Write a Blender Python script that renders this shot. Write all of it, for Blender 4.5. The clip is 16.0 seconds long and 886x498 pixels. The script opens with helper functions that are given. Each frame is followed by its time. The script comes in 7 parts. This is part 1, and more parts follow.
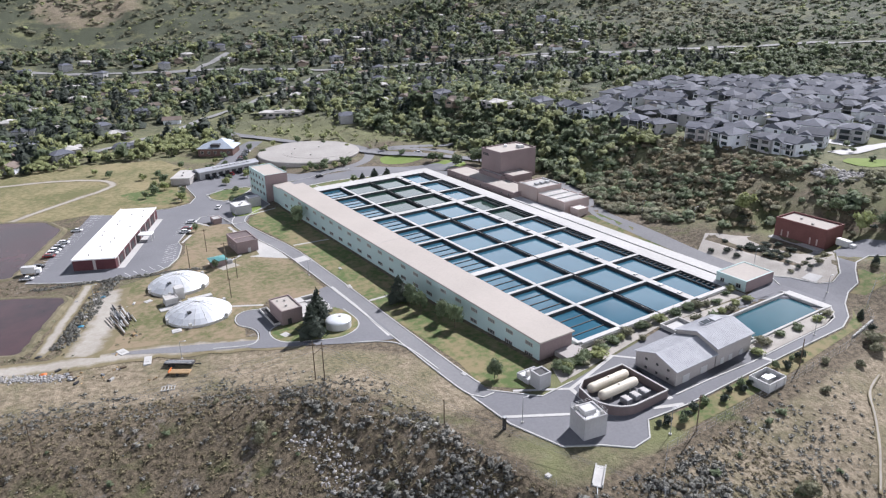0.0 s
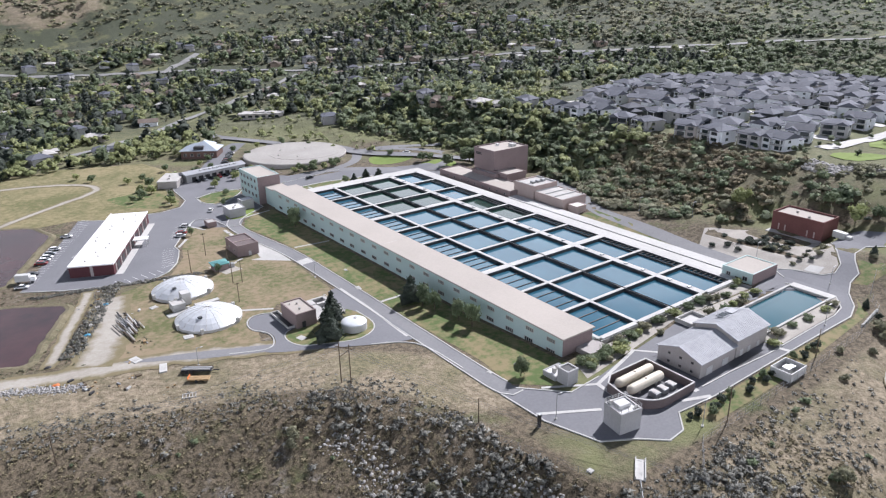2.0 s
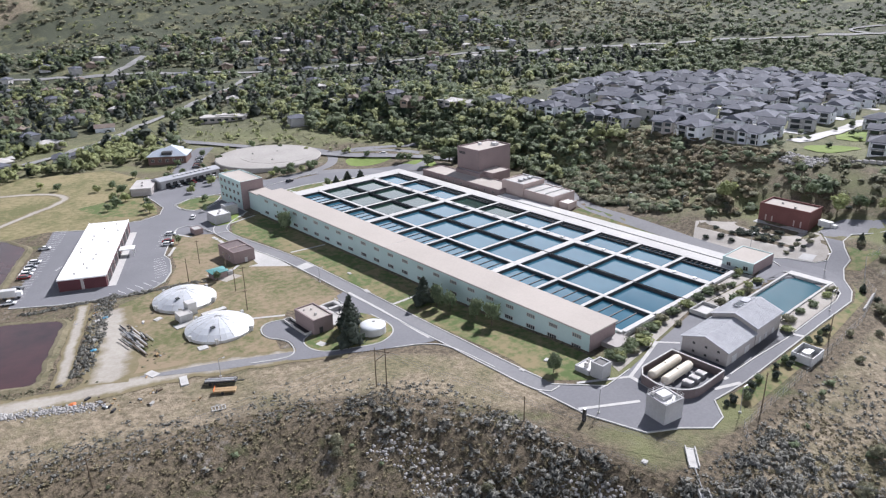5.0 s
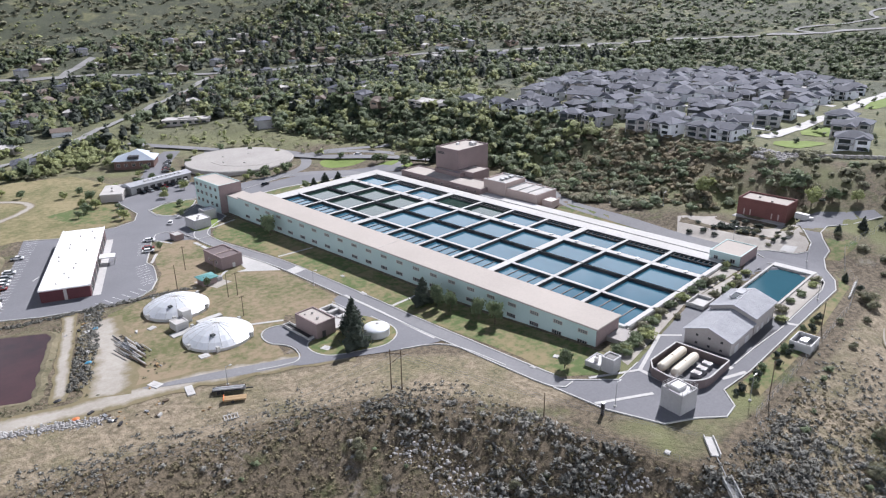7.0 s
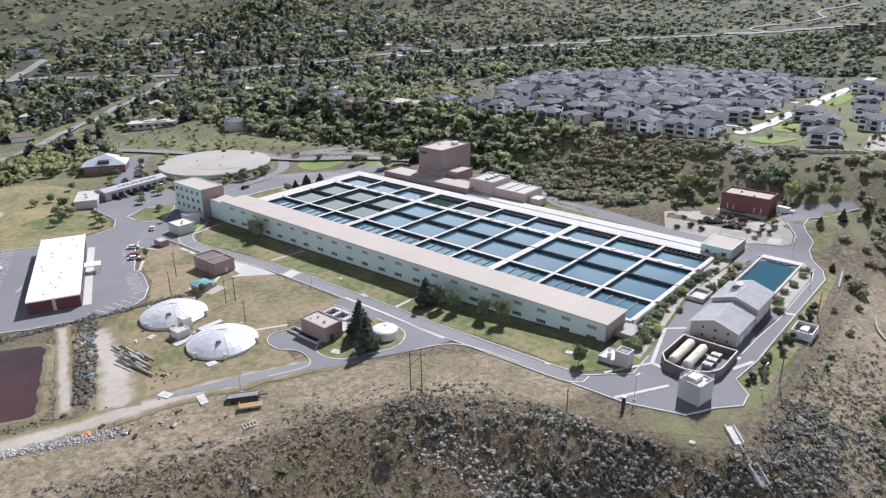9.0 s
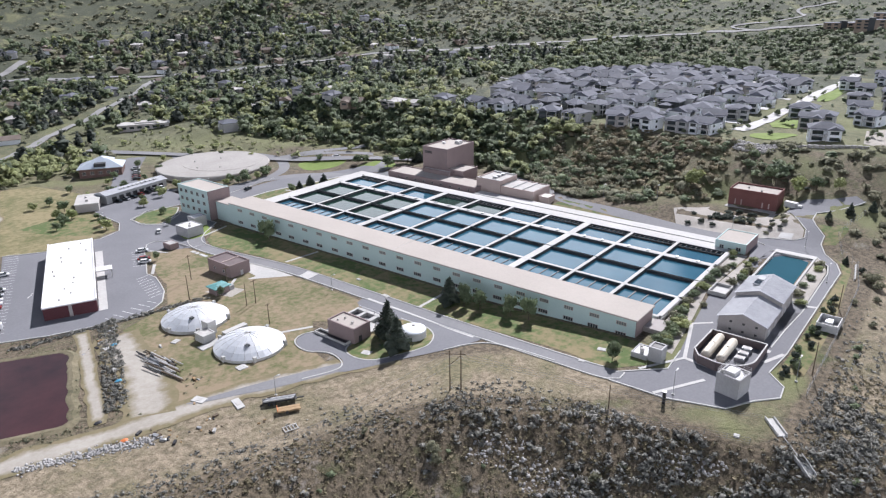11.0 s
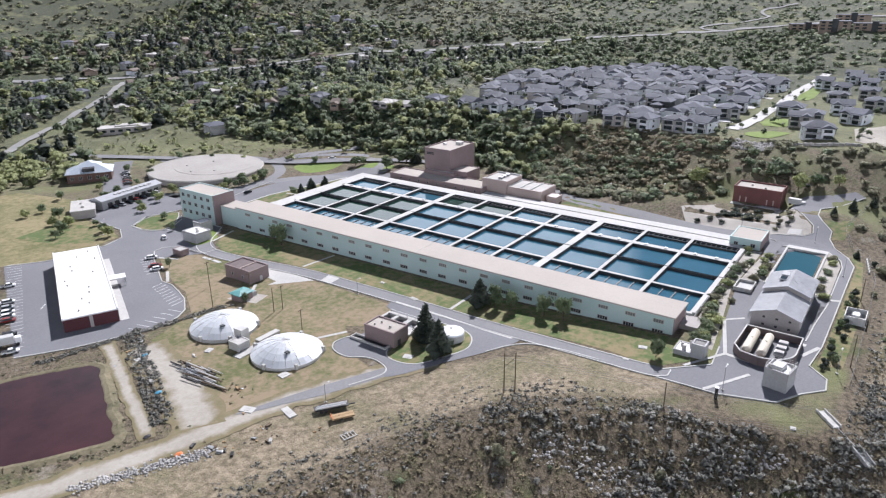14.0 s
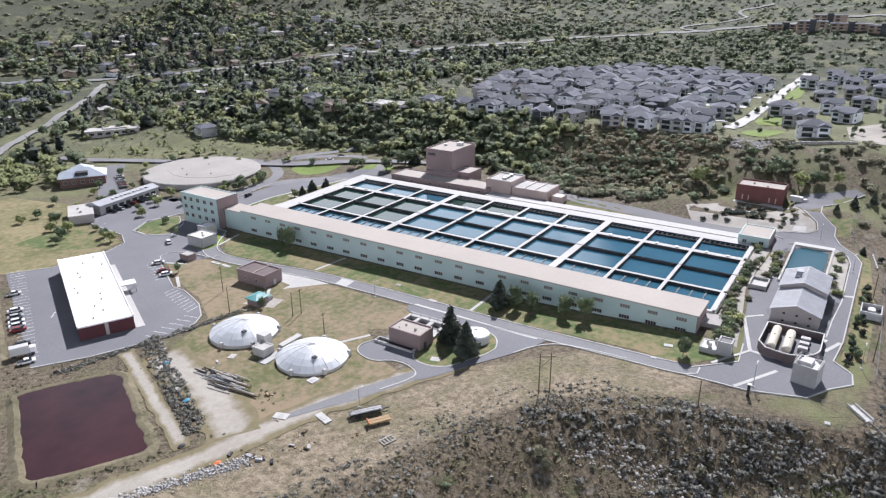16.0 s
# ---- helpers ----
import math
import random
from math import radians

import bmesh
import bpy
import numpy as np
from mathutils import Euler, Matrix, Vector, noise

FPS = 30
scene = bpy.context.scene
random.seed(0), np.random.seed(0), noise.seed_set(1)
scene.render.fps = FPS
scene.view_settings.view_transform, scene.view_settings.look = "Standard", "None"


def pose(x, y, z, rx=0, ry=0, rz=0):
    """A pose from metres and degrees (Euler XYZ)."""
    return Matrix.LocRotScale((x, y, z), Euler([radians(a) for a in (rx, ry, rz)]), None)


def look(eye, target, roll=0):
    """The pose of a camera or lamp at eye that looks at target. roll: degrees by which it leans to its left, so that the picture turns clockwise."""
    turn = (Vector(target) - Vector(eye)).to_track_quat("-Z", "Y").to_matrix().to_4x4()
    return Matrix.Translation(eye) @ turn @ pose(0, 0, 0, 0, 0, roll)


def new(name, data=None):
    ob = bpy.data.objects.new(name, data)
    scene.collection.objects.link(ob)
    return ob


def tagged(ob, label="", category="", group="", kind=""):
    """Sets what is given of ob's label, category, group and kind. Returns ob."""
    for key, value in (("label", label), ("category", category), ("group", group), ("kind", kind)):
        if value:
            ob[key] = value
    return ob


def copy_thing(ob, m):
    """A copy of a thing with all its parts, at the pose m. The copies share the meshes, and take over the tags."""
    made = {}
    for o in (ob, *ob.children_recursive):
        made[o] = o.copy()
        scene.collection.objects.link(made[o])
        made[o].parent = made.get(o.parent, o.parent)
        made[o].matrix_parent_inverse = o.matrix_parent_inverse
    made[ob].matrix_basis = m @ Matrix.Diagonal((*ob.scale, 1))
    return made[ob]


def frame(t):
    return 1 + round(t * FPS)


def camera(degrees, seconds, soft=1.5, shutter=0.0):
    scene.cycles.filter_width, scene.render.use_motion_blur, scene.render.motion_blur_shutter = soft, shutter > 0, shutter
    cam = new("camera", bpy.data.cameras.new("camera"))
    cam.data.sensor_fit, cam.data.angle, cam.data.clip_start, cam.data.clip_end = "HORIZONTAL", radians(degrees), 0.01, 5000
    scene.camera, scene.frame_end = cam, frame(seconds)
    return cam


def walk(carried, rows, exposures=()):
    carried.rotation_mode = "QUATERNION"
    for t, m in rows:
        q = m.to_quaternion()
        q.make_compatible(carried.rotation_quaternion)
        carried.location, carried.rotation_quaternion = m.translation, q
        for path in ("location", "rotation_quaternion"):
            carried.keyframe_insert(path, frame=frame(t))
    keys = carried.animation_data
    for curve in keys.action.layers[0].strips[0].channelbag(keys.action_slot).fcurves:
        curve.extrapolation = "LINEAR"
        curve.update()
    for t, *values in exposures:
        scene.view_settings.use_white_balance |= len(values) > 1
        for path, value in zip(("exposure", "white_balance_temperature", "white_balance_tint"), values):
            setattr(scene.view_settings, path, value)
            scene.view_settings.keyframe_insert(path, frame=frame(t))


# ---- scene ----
cam = camera(65.4, 16.0, soft=1.25)
PATH = [
    (0, (-110.62, -123.043, 97.928), (-109.599, -121.478, 97.216), -1.0),
    (0.5, (-113.753, -120.85, 97.918), (-112.711, -119.299, 97.205), -1.0),
    (1, (-116.806, -118.652, 97.909), (-115.744, -117.114, 97.196), -1.0),
    (1.5, (-119.823, -116.4, 97.889), (-118.741, -114.876, 97.176), -1.0),
    (2, (-122.852, -114.115, 97.864), (-121.749, -112.607, 97.15), -1.0),
    (2.5, (-125.835, -111.741, 97.862), (-124.711, -110.25, 97.148), -0.9),
    (3, (-128.76, -109.367, 97.865), (-127.615, -107.891, 97.15), -0.9),
    (3.5, (-131.628, -107.004, 97.871), (-130.462, -105.544, 97.156), -0.9),
    (6, (-145.476, -94.476, 98.055), (-144.197, -93.116, 97.339), -0.9),
    (6.5, (-148.208, -91.898, 98.095), (-146.903, -90.563, 97.379), -0.8),
    (7, (-150.885, -89.179, 98.127), (-149.553, -87.87, 97.41), -0.8),
    (7.5, (-153.504, -86.411, 98.16), (-152.147, -85.129, 97.443), -0.7),
    (8, (-156.069, -83.622, 98.189), (-154.69, -82.363, 97.471), -0.7),
    (8.5, (-158.584, -80.842, 98.201), (-157.185, -79.606, 97.483), -0.7),
    (9, (-160.977, -77.965, 98.205), (-159.559, -76.75, 97.487), -0.7),
    (11.5, (-172.325, -63.156, 98.052), (-170.856, -62.006, 97.332), -0.7),
    (12, (-174.486, -60.154, 98.087), (-173.004, -59.02, 97.367), -0.6),
    (12.5, (-176.629, -57.094, 98.158), (-175.132, -55.981, 97.438), -0.6),
    (13, (-178.758, -53.952, 98.259), (-177.245, -52.86, 97.538), -0.5),
    (13.5, (-180.843, -50.712, 98.382), (-179.322, -49.632, 97.661), -0.5),
    (14, (-182.851, -47.475, 98.493), (-181.323, -46.405, 97.773), -0.5),
    (14.5, (-184.802, -44.301, 98.595), (-183.258, -43.255, 97.874), -0.4),
    (15, (-186.699, -41.144, 98.689), (-185.132, -40.131, 97.967), -0.4),
    (15.5, (-188.525, -38.025, 98.758), (-186.954, -37.021, 98.036), -0.4),
    (16, (-190.245, -35.019, 98.792), (-188.676, -34.01, 98.072), -0.4),
]
walk(cam, [(t, look(eye, target, roll)) for t, eye, target, roll in PATH], [(0, 0.47, 6030, 16), (16, 0.47, 6030, 16)])

# ---- light ----
SUN_UP, SUN_TURN = 42.0, 71.0
world = bpy.data.worlds.new("sky")
scene.world = world
world.use_nodes = True
wn, wl = world.node_tree.nodes, world.node_tree.links
sky = wn.new("ShaderNodeTexSky")
sky.sky_type, sky.sun_disc = "NISHITA", False
sky.sun_elevation, sky.sun_rotation = radians(SUN_UP), radians(SUN_TURN)
sky.air_density, sky.dust_density, sky.altitude = 1.0, 1.2, 1500
# white clouds, thicker towards the horizon
way, clouds, cover, mixed_sky = wn.new("ShaderNodeTexCoord"), wn.new("ShaderNodeTexNoise"), wn.new("ShaderNodeMapRange"), wn.new("ShaderNodeMix")
clouds.inputs["Scale"].default_value, clouds.inputs["Detail"].default_value = 2.6, 5
apart, lower, thick = wn.new("ShaderNodeSeparateXYZ"), wn.new("ShaderNodeMath"), wn.new("ShaderNodeMath")
lower.operation, lower.inputs[1].default_value, lower.inputs[2].default_value = "MULTIPLY_ADD", -0.9, 0.415
thick.operation = "ADD"
wl.new(way.outputs["Generated"], apart.inputs[0]), wl.new(apart.outputs[2], lower.inputs[0])
drift = wn.new("ShaderNodeVectorMath")
drift.operation, drift.inputs[1].default_value = "ADD", (20.4, 10.8, 3.6)
wl.new(way.outputs["Generated"], drift.inputs[0]), wl.new(drift.outputs[0], clouds.inputs["Vector"]), wl.new(clouds.outputs[0], thick.inputs[0]), wl.new(lower.outputs[0], thick.inputs[1]), wl.new(thick.outputs[0], cover.inputs[0])
cover.inputs[1].default_value, cover.inputs[2].default_value, cover.inputs[4].default_value = 0.53, 0.63, 0.97
mixed_sky.data_type = "RGBA"
mixed_sky.inputs["B"].default_value = (41.0, 41.7, 42.6, 1)
wl.new(cover.outputs[0], mixed_sky.inputs["Factor"])
wl.new(sky.outputs[0], mixed_sky.inputs["A"]), wl.new(mixed_sky.outputs["Result"], wn["Background"].inputs[0])
wn["Background"].inputs[1].default_value = 0.033
sun = new("sun", bpy.data.lights.new("sun", "SUN"))
sun.data.energy, sun.data.angle, sun.data.color = 5.0, radians(0.53), (1.0, 0.965, 0.92)
SUN_WAY = Vector((math.sin(radians(SUN_TURN)) * math.cos(radians(SUN_UP)), math.cos(radians(SUN_TURN)) * math.cos(radians(SUN_UP)), math.sin(radians(SUN_UP))))
sun.matrix_basis = look(SUN_WAY * 300, (0, 0, 0))


# ---- materials ----
def material(name, a, b, rough=0.85, fine=2.0, coarse=0.12, metal=0.0, bump=0.15, coords="Object", spot=0.5, vary=0.0, thin=0.0, relief=0.1, soft=0.13):
    """A surface of two colours mixed by fine and coarse noise, with a little relief. thin: how much light a leaf lets through. vary: change of brightness from object to object or island to island."""
    m = bpy.data.materials.new(name)
    m.use_nodes = True
    n, l = m.node_tree.nodes, m.node_tree.links
    bsdf = n["Principled BSDF"]
    bsdf.inputs["Roughness"].default_value, bsdf.inputs["Metallic"].default_value = rough, metal
    at = n.new("ShaderNodeTexCoord").outputs[coords] if coords != "World" else n.new("ShaderNodeNewGeometry").outputs["Position"]
    f, c = n.new("ShaderNodeTexNoise"), n.new("ShaderNodeTexNoise")
    f.inputs["Scale"].default_value, c.inputs["Scale"].default_value = fine, coarse
    f.inputs["Detail"].default_value, c.inputs["Detail"].default_value = 6, 5
    f.inputs["Roughness"].default_value = 0.65
    mix, ramp, add = n.new("ShaderNodeMix"), n.new("ShaderNodeValToRGB"), n.new("ShaderNodeMath")
    mix.data_type, add.operation = "RGBA", "ADD"
    half = n.new("ShaderNodeMath")
    half.operation, half.inputs[1].default_value = "MULTIPLY", 0.5
    l.new(at, f.inputs["Vector"]), l.new(at, c.inputs["Vector"])
    l.new(f.outputs[0], add.inputs[0]), l.new(c.outputs[0], add.inputs[1]), l.new(add.outputs[0], half.inputs[0])
    ramp.color_ramp.elements[0].position, ramp.color_ramp.elements[1].position = spot - soft, spot + soft
    l.new(half.outputs[0], ramp.inputs[0]), l.new(ramp.outputs[0], mix.inputs["Factor"])
    mix.inputs["A"].default_value, mix.inputs["B"].default_value = (*a, 1), (*b, 1)
    out = mix.outputs["Result"]
    if vary:
        rnd = n.new("ShaderNodeNewGeometry").outputs["Random Per Island"]
        own = n.new("ShaderNodeObjectInfo").outputs["Random"]
        both, hsv, scale = n.new("ShaderNodeMath"), n.new("ShaderNodeHueSaturation"), n.new("ShaderNodeMapRange")
        both.operation = "ADD"
        l.new(rnd, both.inputs[0]), l.new(own, both.inputs[1]), l.new(both.outputs[0], scale.inputs[0])
        scale.inputs[2].default_value = 2.0
        scale.inputs[3].default_value, scale.inputs[4].default_value = 1 - vary, 1 + vary
        l.new(scale.outputs[0], hsv.inputs["Value"]), l.new(out, hsv.inputs["Color"])
        out = hsv.outputs[0]
    l.new(out, bsdf.inputs["Base Color"])
    if thin:
        glow, both_ways = n.new("ShaderNodeBsdfTranslucent"), n.new("ShaderNodeMixShader")
        both_ways.inputs[0].default_value = thin
        l.new(out, glow.inputs["Color"]), l.new(bsdf.outputs[0], both_ways.inputs[1]), l.new(glow.outputs[0], both_ways.inputs[2])
        l.new(both_ways.outputs[0], n["Material Output"].inputs["Surface"])
    if bump:
        bp = n.new("ShaderNodeBump")
        bp.inputs["Strength"].default_value, bp.inputs["Distance"].default_value = bump, relief
        l.new(f.outputs[0], bp.inputs["Height"]), l.new(bp.outputs[0], bsdf.inputs["Normal"])
    return m


M = dict(
    asphalt=material("asphalt", (0.15, 0.153, 0.168), (0.195, 0.198, 0.212), 0.9, 1.5, 0.05, coords="World"),
    asphalt_old=material("asphalt_old", (0.175, 0.177, 0.187), (0.225, 0.226, 0.233), 0.92, 1.2, 0.06, coords="World"),
    concrete=material("concrete", (0.38, 0.375, 0.36), (0.5, 0.495, 0.475), 0.85, 1.2, 0.08, coords="World"),
    concrete_pale=material("concrete_pale", (0.43, 0.425, 0.41), (0.54, 0.535, 0.52), 0.85, 0.8, 0.06, coords="World"),
    kerb=material("kerb", (0.40, 0.40, 0.385), (0.52, 0.515, 0.5), 0.85, 2.0, 0.2, coords="World"),
    lawn=material("lawn", (0.08, 0.12, 0.033), (0.225, 0.185, 0.098), 0.95, 0.4, 0.05, coords="World", bump=0.5, soft=0.075),
    lawn_green=material("lawn_green", (0.135, 0.2, 0.036), (0.195, 0.255, 0.062), 0.95, 0.6, 0.05, coords="World", bump=0.4),
    dry_lawn=material("dry_lawn", (0.105, 0.115, 0.042), (0.25, 0.195, 0.125), 0.95, 0.5, 0.045, coords="World", bump=0.5, spot=0.48, soft=0.075),
    field=material("field", (0.125, 0.125, 0.048), (0.255, 0.215, 0.115), 0.95, 0.4, 0.03, coords="World", bump=0.5, soft=0.075),
    dirt=material("dirt", (0.3, 0.275, 0.235), (0.4, 0.375, 0.33), 0.95, 0.8, 0.07, coords="World", bump=0.4),
    soil=material("soil", (0.1, 0.088, 0.055), (0.24, 0.2, 0.145), 0.95, 0.9, 0.1, coords="World", bump=0.5),
    gravel=material("gravel", (0.3, 0.28, 0.25), (0.45, 0.42, 0.38), 0.95, 3.0, 0.15, coords="World", bump=0.5),
    wall_teal=material("wall_teal", (0.40, 0.525, 0.515), (0.465, 0.585, 0.575), 0.8, 1.5, 0.1),
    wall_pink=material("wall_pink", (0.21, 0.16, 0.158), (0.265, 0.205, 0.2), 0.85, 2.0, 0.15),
    wall_pink_pale=material("wall_pink_pale", (0.37, 0.295, 0.27), (0.45, 0.365, 0.335), 0.85, 2.0, 0.15),
    wall_tan=material("wall_tan", (0.33, 0.308, 0.295), (0.4, 0.375, 0.36), 0.85, 2.0, 0.2),
    wall_red=material("wall_red", (0.066, 0.017, 0.022), (0.094, 0.025, 0.03), 0.75, 2.0, 0.2),
    brick_red=material("brick_red", (0.125, 0.05, 0.046), (0.172, 0.074, 0.066), 0.88, 3.0, 0.2),
    roof_tan=material("roof_tan", (0.385, 0.35, 0.315), (0.445, 0.405, 0.365), 0.9, 1.5, 0.05),
    roof_white=material("roof_white", (0.68, 0.68, 0.68), (0.76, 0.76, 0.755), 0.7, 1.0, 0.08),
    roof_metal=material("roof_metal", (0.31, 0.32, 0.345), (0.39, 0.4, 0.425), 0.7, 1.0, 0.3, metal=0.0),
    roof_grey=material("roof_grey", (0.4, 0.39, 0.37), (0.52, 0.5, 0.48), 0.9, 1.5, 0.2),
    dome=material("dome", (0.6, 0.63, 0.66), (0.71, 0.73, 0.75), 0.4, 0.8, 0.12, metal=0.15, vary=0.16),
    white=material("white", (0.47, 0.47, 0.465), (0.55, 0.55, 0.545), 0.6, 2.0, 0.2),
    cream=material("cream", (0.58, 0.53, 0.43), (0.66, 0.61, 0.5), 0.5, 2.0, 0.3),
    steel=material("steel", (0.28, 0.29, 0.3), (0.4, 0.41, 0.42), 0.5, 3.0, 0.5, metal=0.6),
    dark=material("dark", (0.02, 0.02, 0.022), (0.035, 0.035, 0.04), 0.6, 3.0, 0.5),
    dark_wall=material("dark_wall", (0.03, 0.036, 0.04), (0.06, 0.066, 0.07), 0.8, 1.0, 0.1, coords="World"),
    glass=material("glass", (0.02, 0.03, 0.035), (0.035, 0.045, 0.05), 0.08, 1.0, 0.2, bump=0.0),
    sludge=material("sludge", (0.028, 0.018, 0.022), (0.062, 0.029, 0.033), 0.22, 0.12, 0.035, coords="World", bump=0.05),
    teal_paint=material("teal_paint", (0.08, 0.25, 0.25), (0.12, 0.32, 0.315), 0.5, 2.0, 0.3),
    wood=material("wood", (0.1, 0.075, 0.05), (0.17, 0.13, 0.09), 0.9, 4.0, 0.4),
    bark=material("bark", (0.08, 0.06, 0.045), (0.13, 0.1, 0.075), 0.95, 6.0, 0.6),
    leaf=material("leaf", (0.10, 0.142, 0.075), (0.225, 0.272, 0.15), 0.75, 1.9, 0.10, bump=0.9, relief=0.6, vary=0.3, coords="World", thin=0.34),
    leaf_spring=material("leaf_spring", (0.225, 0.265, 0.11), (0.4, 0.43, 0.195), 0.75, 1.9, 0.10, bump=0.9, relief=0.6, vary=0.3, coords="World", thin=0.34),
    conifer=material("conifer", (0.038, 0.052, 0.042), (0.078, 0.098, 0.072), 0.8, 2.0, 0.3, bump=0.9, relief=0.4, vary=0.35, coords="World", thin=0.34),
    sage=material("sage", (0.155, 0.158, 0.138), (0.33, 0.326, 0.295), 0.95, 3.0, 0.05, bump=0.8, relief=0.3, vary=0.3, coords="World", thin=0.12),
    scrub=material("scrub", (0.15, 0.16, 0.1), (0.31, 0.3, 0.2), 0.85, 1.9, 0.10, bump=0.9, relief=0.6, vary=0.3, coords="World", thin=0.34),
    rock=material("rock", (0.25, 0.24, 0.23), (0.42, 0.41, 0.395), 0.9, 4.0, 0.5, vary=0.25),
)

M["sludge"].node_tree.nodes["Principled BSDF"].inputs["Specular IOR Level"].default_value = 0.08


def worn_edge(m, grass_a, grass_b):
    """Lets dry grass eat into a dirt surface along its rim, where the mesh carries the value "rim"."""
    n, l = m.node_tree.nodes, m.node_tree.links
    bsdf = n["Principled BSDF"]
    inner = bsdf.inputs["Base Color"].links[0].from_socket
    rim, tex, tex2, add, cut, mix, grass = n.new("ShaderNodeAttribute"), n.new("ShaderNodeTexNoise"), n.new("ShaderNodeTexNoise"), n.new("ShaderNodeMath"), n.new("ShaderNodeMapRange"), n.new("ShaderNodeMix"), n.new("ShaderNodeMix")
    rim.attribute_name, add.operation, mix.data_type, grass.data_type = "rim", "ADD", "RGBA", "RGBA"
    pos = n.new("ShaderNodeNewGeometry").outputs["Position"]
    tex.inputs["Scale"].default_value, tex.inputs["Detail"].default_value, tex.inputs["Roughness"].default_value = 0.28, 8, 0.7
    tex2.inputs["Scale"].default_value, tex2.inputs["Detail"].default_value = 0.7, 6
    l.new(pos, tex.inputs["Vector"]), l.new(pos, tex2.inputs["Vector"]), l.new(rim.outputs["Fac"], add.inputs[0]), l.new(tex.outputs[0], add.inputs[1]), l.new(add.outputs[0], cut.inputs[0])
    cut.inputs[1].default_value, cut.inputs[2].default_value = 0.85, 1.25
    grass.inputs["A"].default_value, grass.inputs["B"].default_value = (*grass_a, 1), (*grass_b, 1)
    l.new(tex2.outputs[0], grass.inputs["Factor"]), l.new(cut.outputs[0], mix.inputs["Factor"]), l.new(inner, mix.inputs["A"]), l.new(grass.outputs["Result"], mix.inputs["B"])
    l.new(mix.outputs["Result"], bsdf.inputs["Base Color"])


worn_edge(M["dirt"], (0.12, 0.115, 0.05), (0.24, 0.19, 0.12))


def water_material(name, deep, shallow, rough=0.04):
    m = bpy.data.materials.new(name)
    m.use_nodes = True
    n, l = m.node_tree.nodes, m.node_tree.links
    b = n["Principled BSDF"]
    b.inputs["Roughness"].default_value, b.inputs["IOR"].default_value = rough, 1.5
    pos = n.new("ShaderNodeNewGeometry").outputs["Position"]
    tex, mix, rip, bp = n.new("ShaderNodeTexNoise"), n.new("ShaderNodeMix"), n.new("ShaderNodeTexNoise"), n.new("ShaderNodeBump")
    tex.inputs["Scale"].default_value, rip.inputs["Scale"].default_value = 0.06, 1.3
    mix.data_type = "RGBA"
    mix.inputs["A"].default_value, mix.inputs["B"].default_value = (*deep, 1), (*shallow, 1)
    l.new(pos, tex.inputs["Vector"]), l.new(pos, rip.inputs["Vector"])
    l.new(tex.outputs[0], mix.inputs["Factor"]), l.new(mix.outputs["Result"], b.inputs["Base Color"])
    bp.inputs["Strength"].default_value, bp.inputs["Distance"].default_value = 0.04, 0.05
    l.new(rip.outputs[0], bp.inputs["Height"]), l.new(bp.outputs[0], b.inputs["Normal"])
    return m


M["water"] = water_material("water", (0.022, 0.085, 0.135), (0.05, 0.145, 0.2))
M["water_green"] = water_material("water_green", (0.014, 0.035, 0.03), (0.03, 0.07, 0.055))
M["water_pool"] = water_material("water_pool", (0.015, 0.075, 0.10), (0.03, 0.11, 0.14))


# ---- building blocks ----
def link(name, bm, mat, parent=None, label="", smooth_faces=False):
    data = bpy.data.meshes.new(name)
    bmesh.ops.recalc_face_normals(bm, faces=bm.faces)
    if smooth_faces:
        for f in bm.faces:
            f.smooth = True
    bm.to_mesh(data)
    bm.free()
    data.materials.append(M[mat] if isinstance(mat, str) else mat)
    ob = new(name, data)
    ob.parent = parent
    if label:
        tagged(ob, label)
    return ob


def part(name, bm, mat, parent, label="", smooth_faces=False):
    return link(name, bm, mat, parent, label, smooth_faces)


def thing(name, label, category, at=(0, 0, 0), turn=0.0, group="", kind=""):
    ob = new(name)
    ob.matrix_basis = pose(*at, 0, 0, turn)
    return tagged(ob, label, category, group, kind)


def box(bm, x0, x1, y0, y1, z0, z1, bevel=0.0):
    made = bmesh.ops.create_cube(bm, size=1, matrix=Matrix.Translation(((x0 + x1) / 2, (y0 + y1) / 2, (z0 + z1) / 2)) @ Matrix.Diagonal((x1 - x0, y1 - y0, z1 - z0, 1)))
    if bevel:
        edges = {e for v in made["verts"] for e in v.link_edges}
        bmesh.ops.bevel(bm, geom=list(edges), offset=bevel, segments=1, affect="EDGES")
    return bm


def boxes(*rows, bevel=0.0):
    bm = bmesh.new()
    for r in rows:
        box(bm, *r, bevel=bevel)
    return bm


def cylinder(bm, x, y, z0, z1, r0, r1=None, n=16):
    bmesh.ops.create_cone(bm, cap_ends=True, segments=n, radius1=r0, radius2=r0 if r1 is None else r1, depth=z1 - z0, matrix=Matrix.Translation((x, y, (z0 + z1) / 2)))
    return bm


def prism(bm, outline, z0, z1):
    """An upright block over an outline."""
    low = [bm.verts.new((x, y, z0)) for x, y in outline]
    top = [bm.verts.new((x, y, z1)) for x, y in outline]
    bm.faces.new(low), bm.faces.new(top)
    for i in range(len(low)):
        j = (i + 1) % len(low)
        bm.faces.new((low[i], low[j], top[j], top[i]))
    return bm


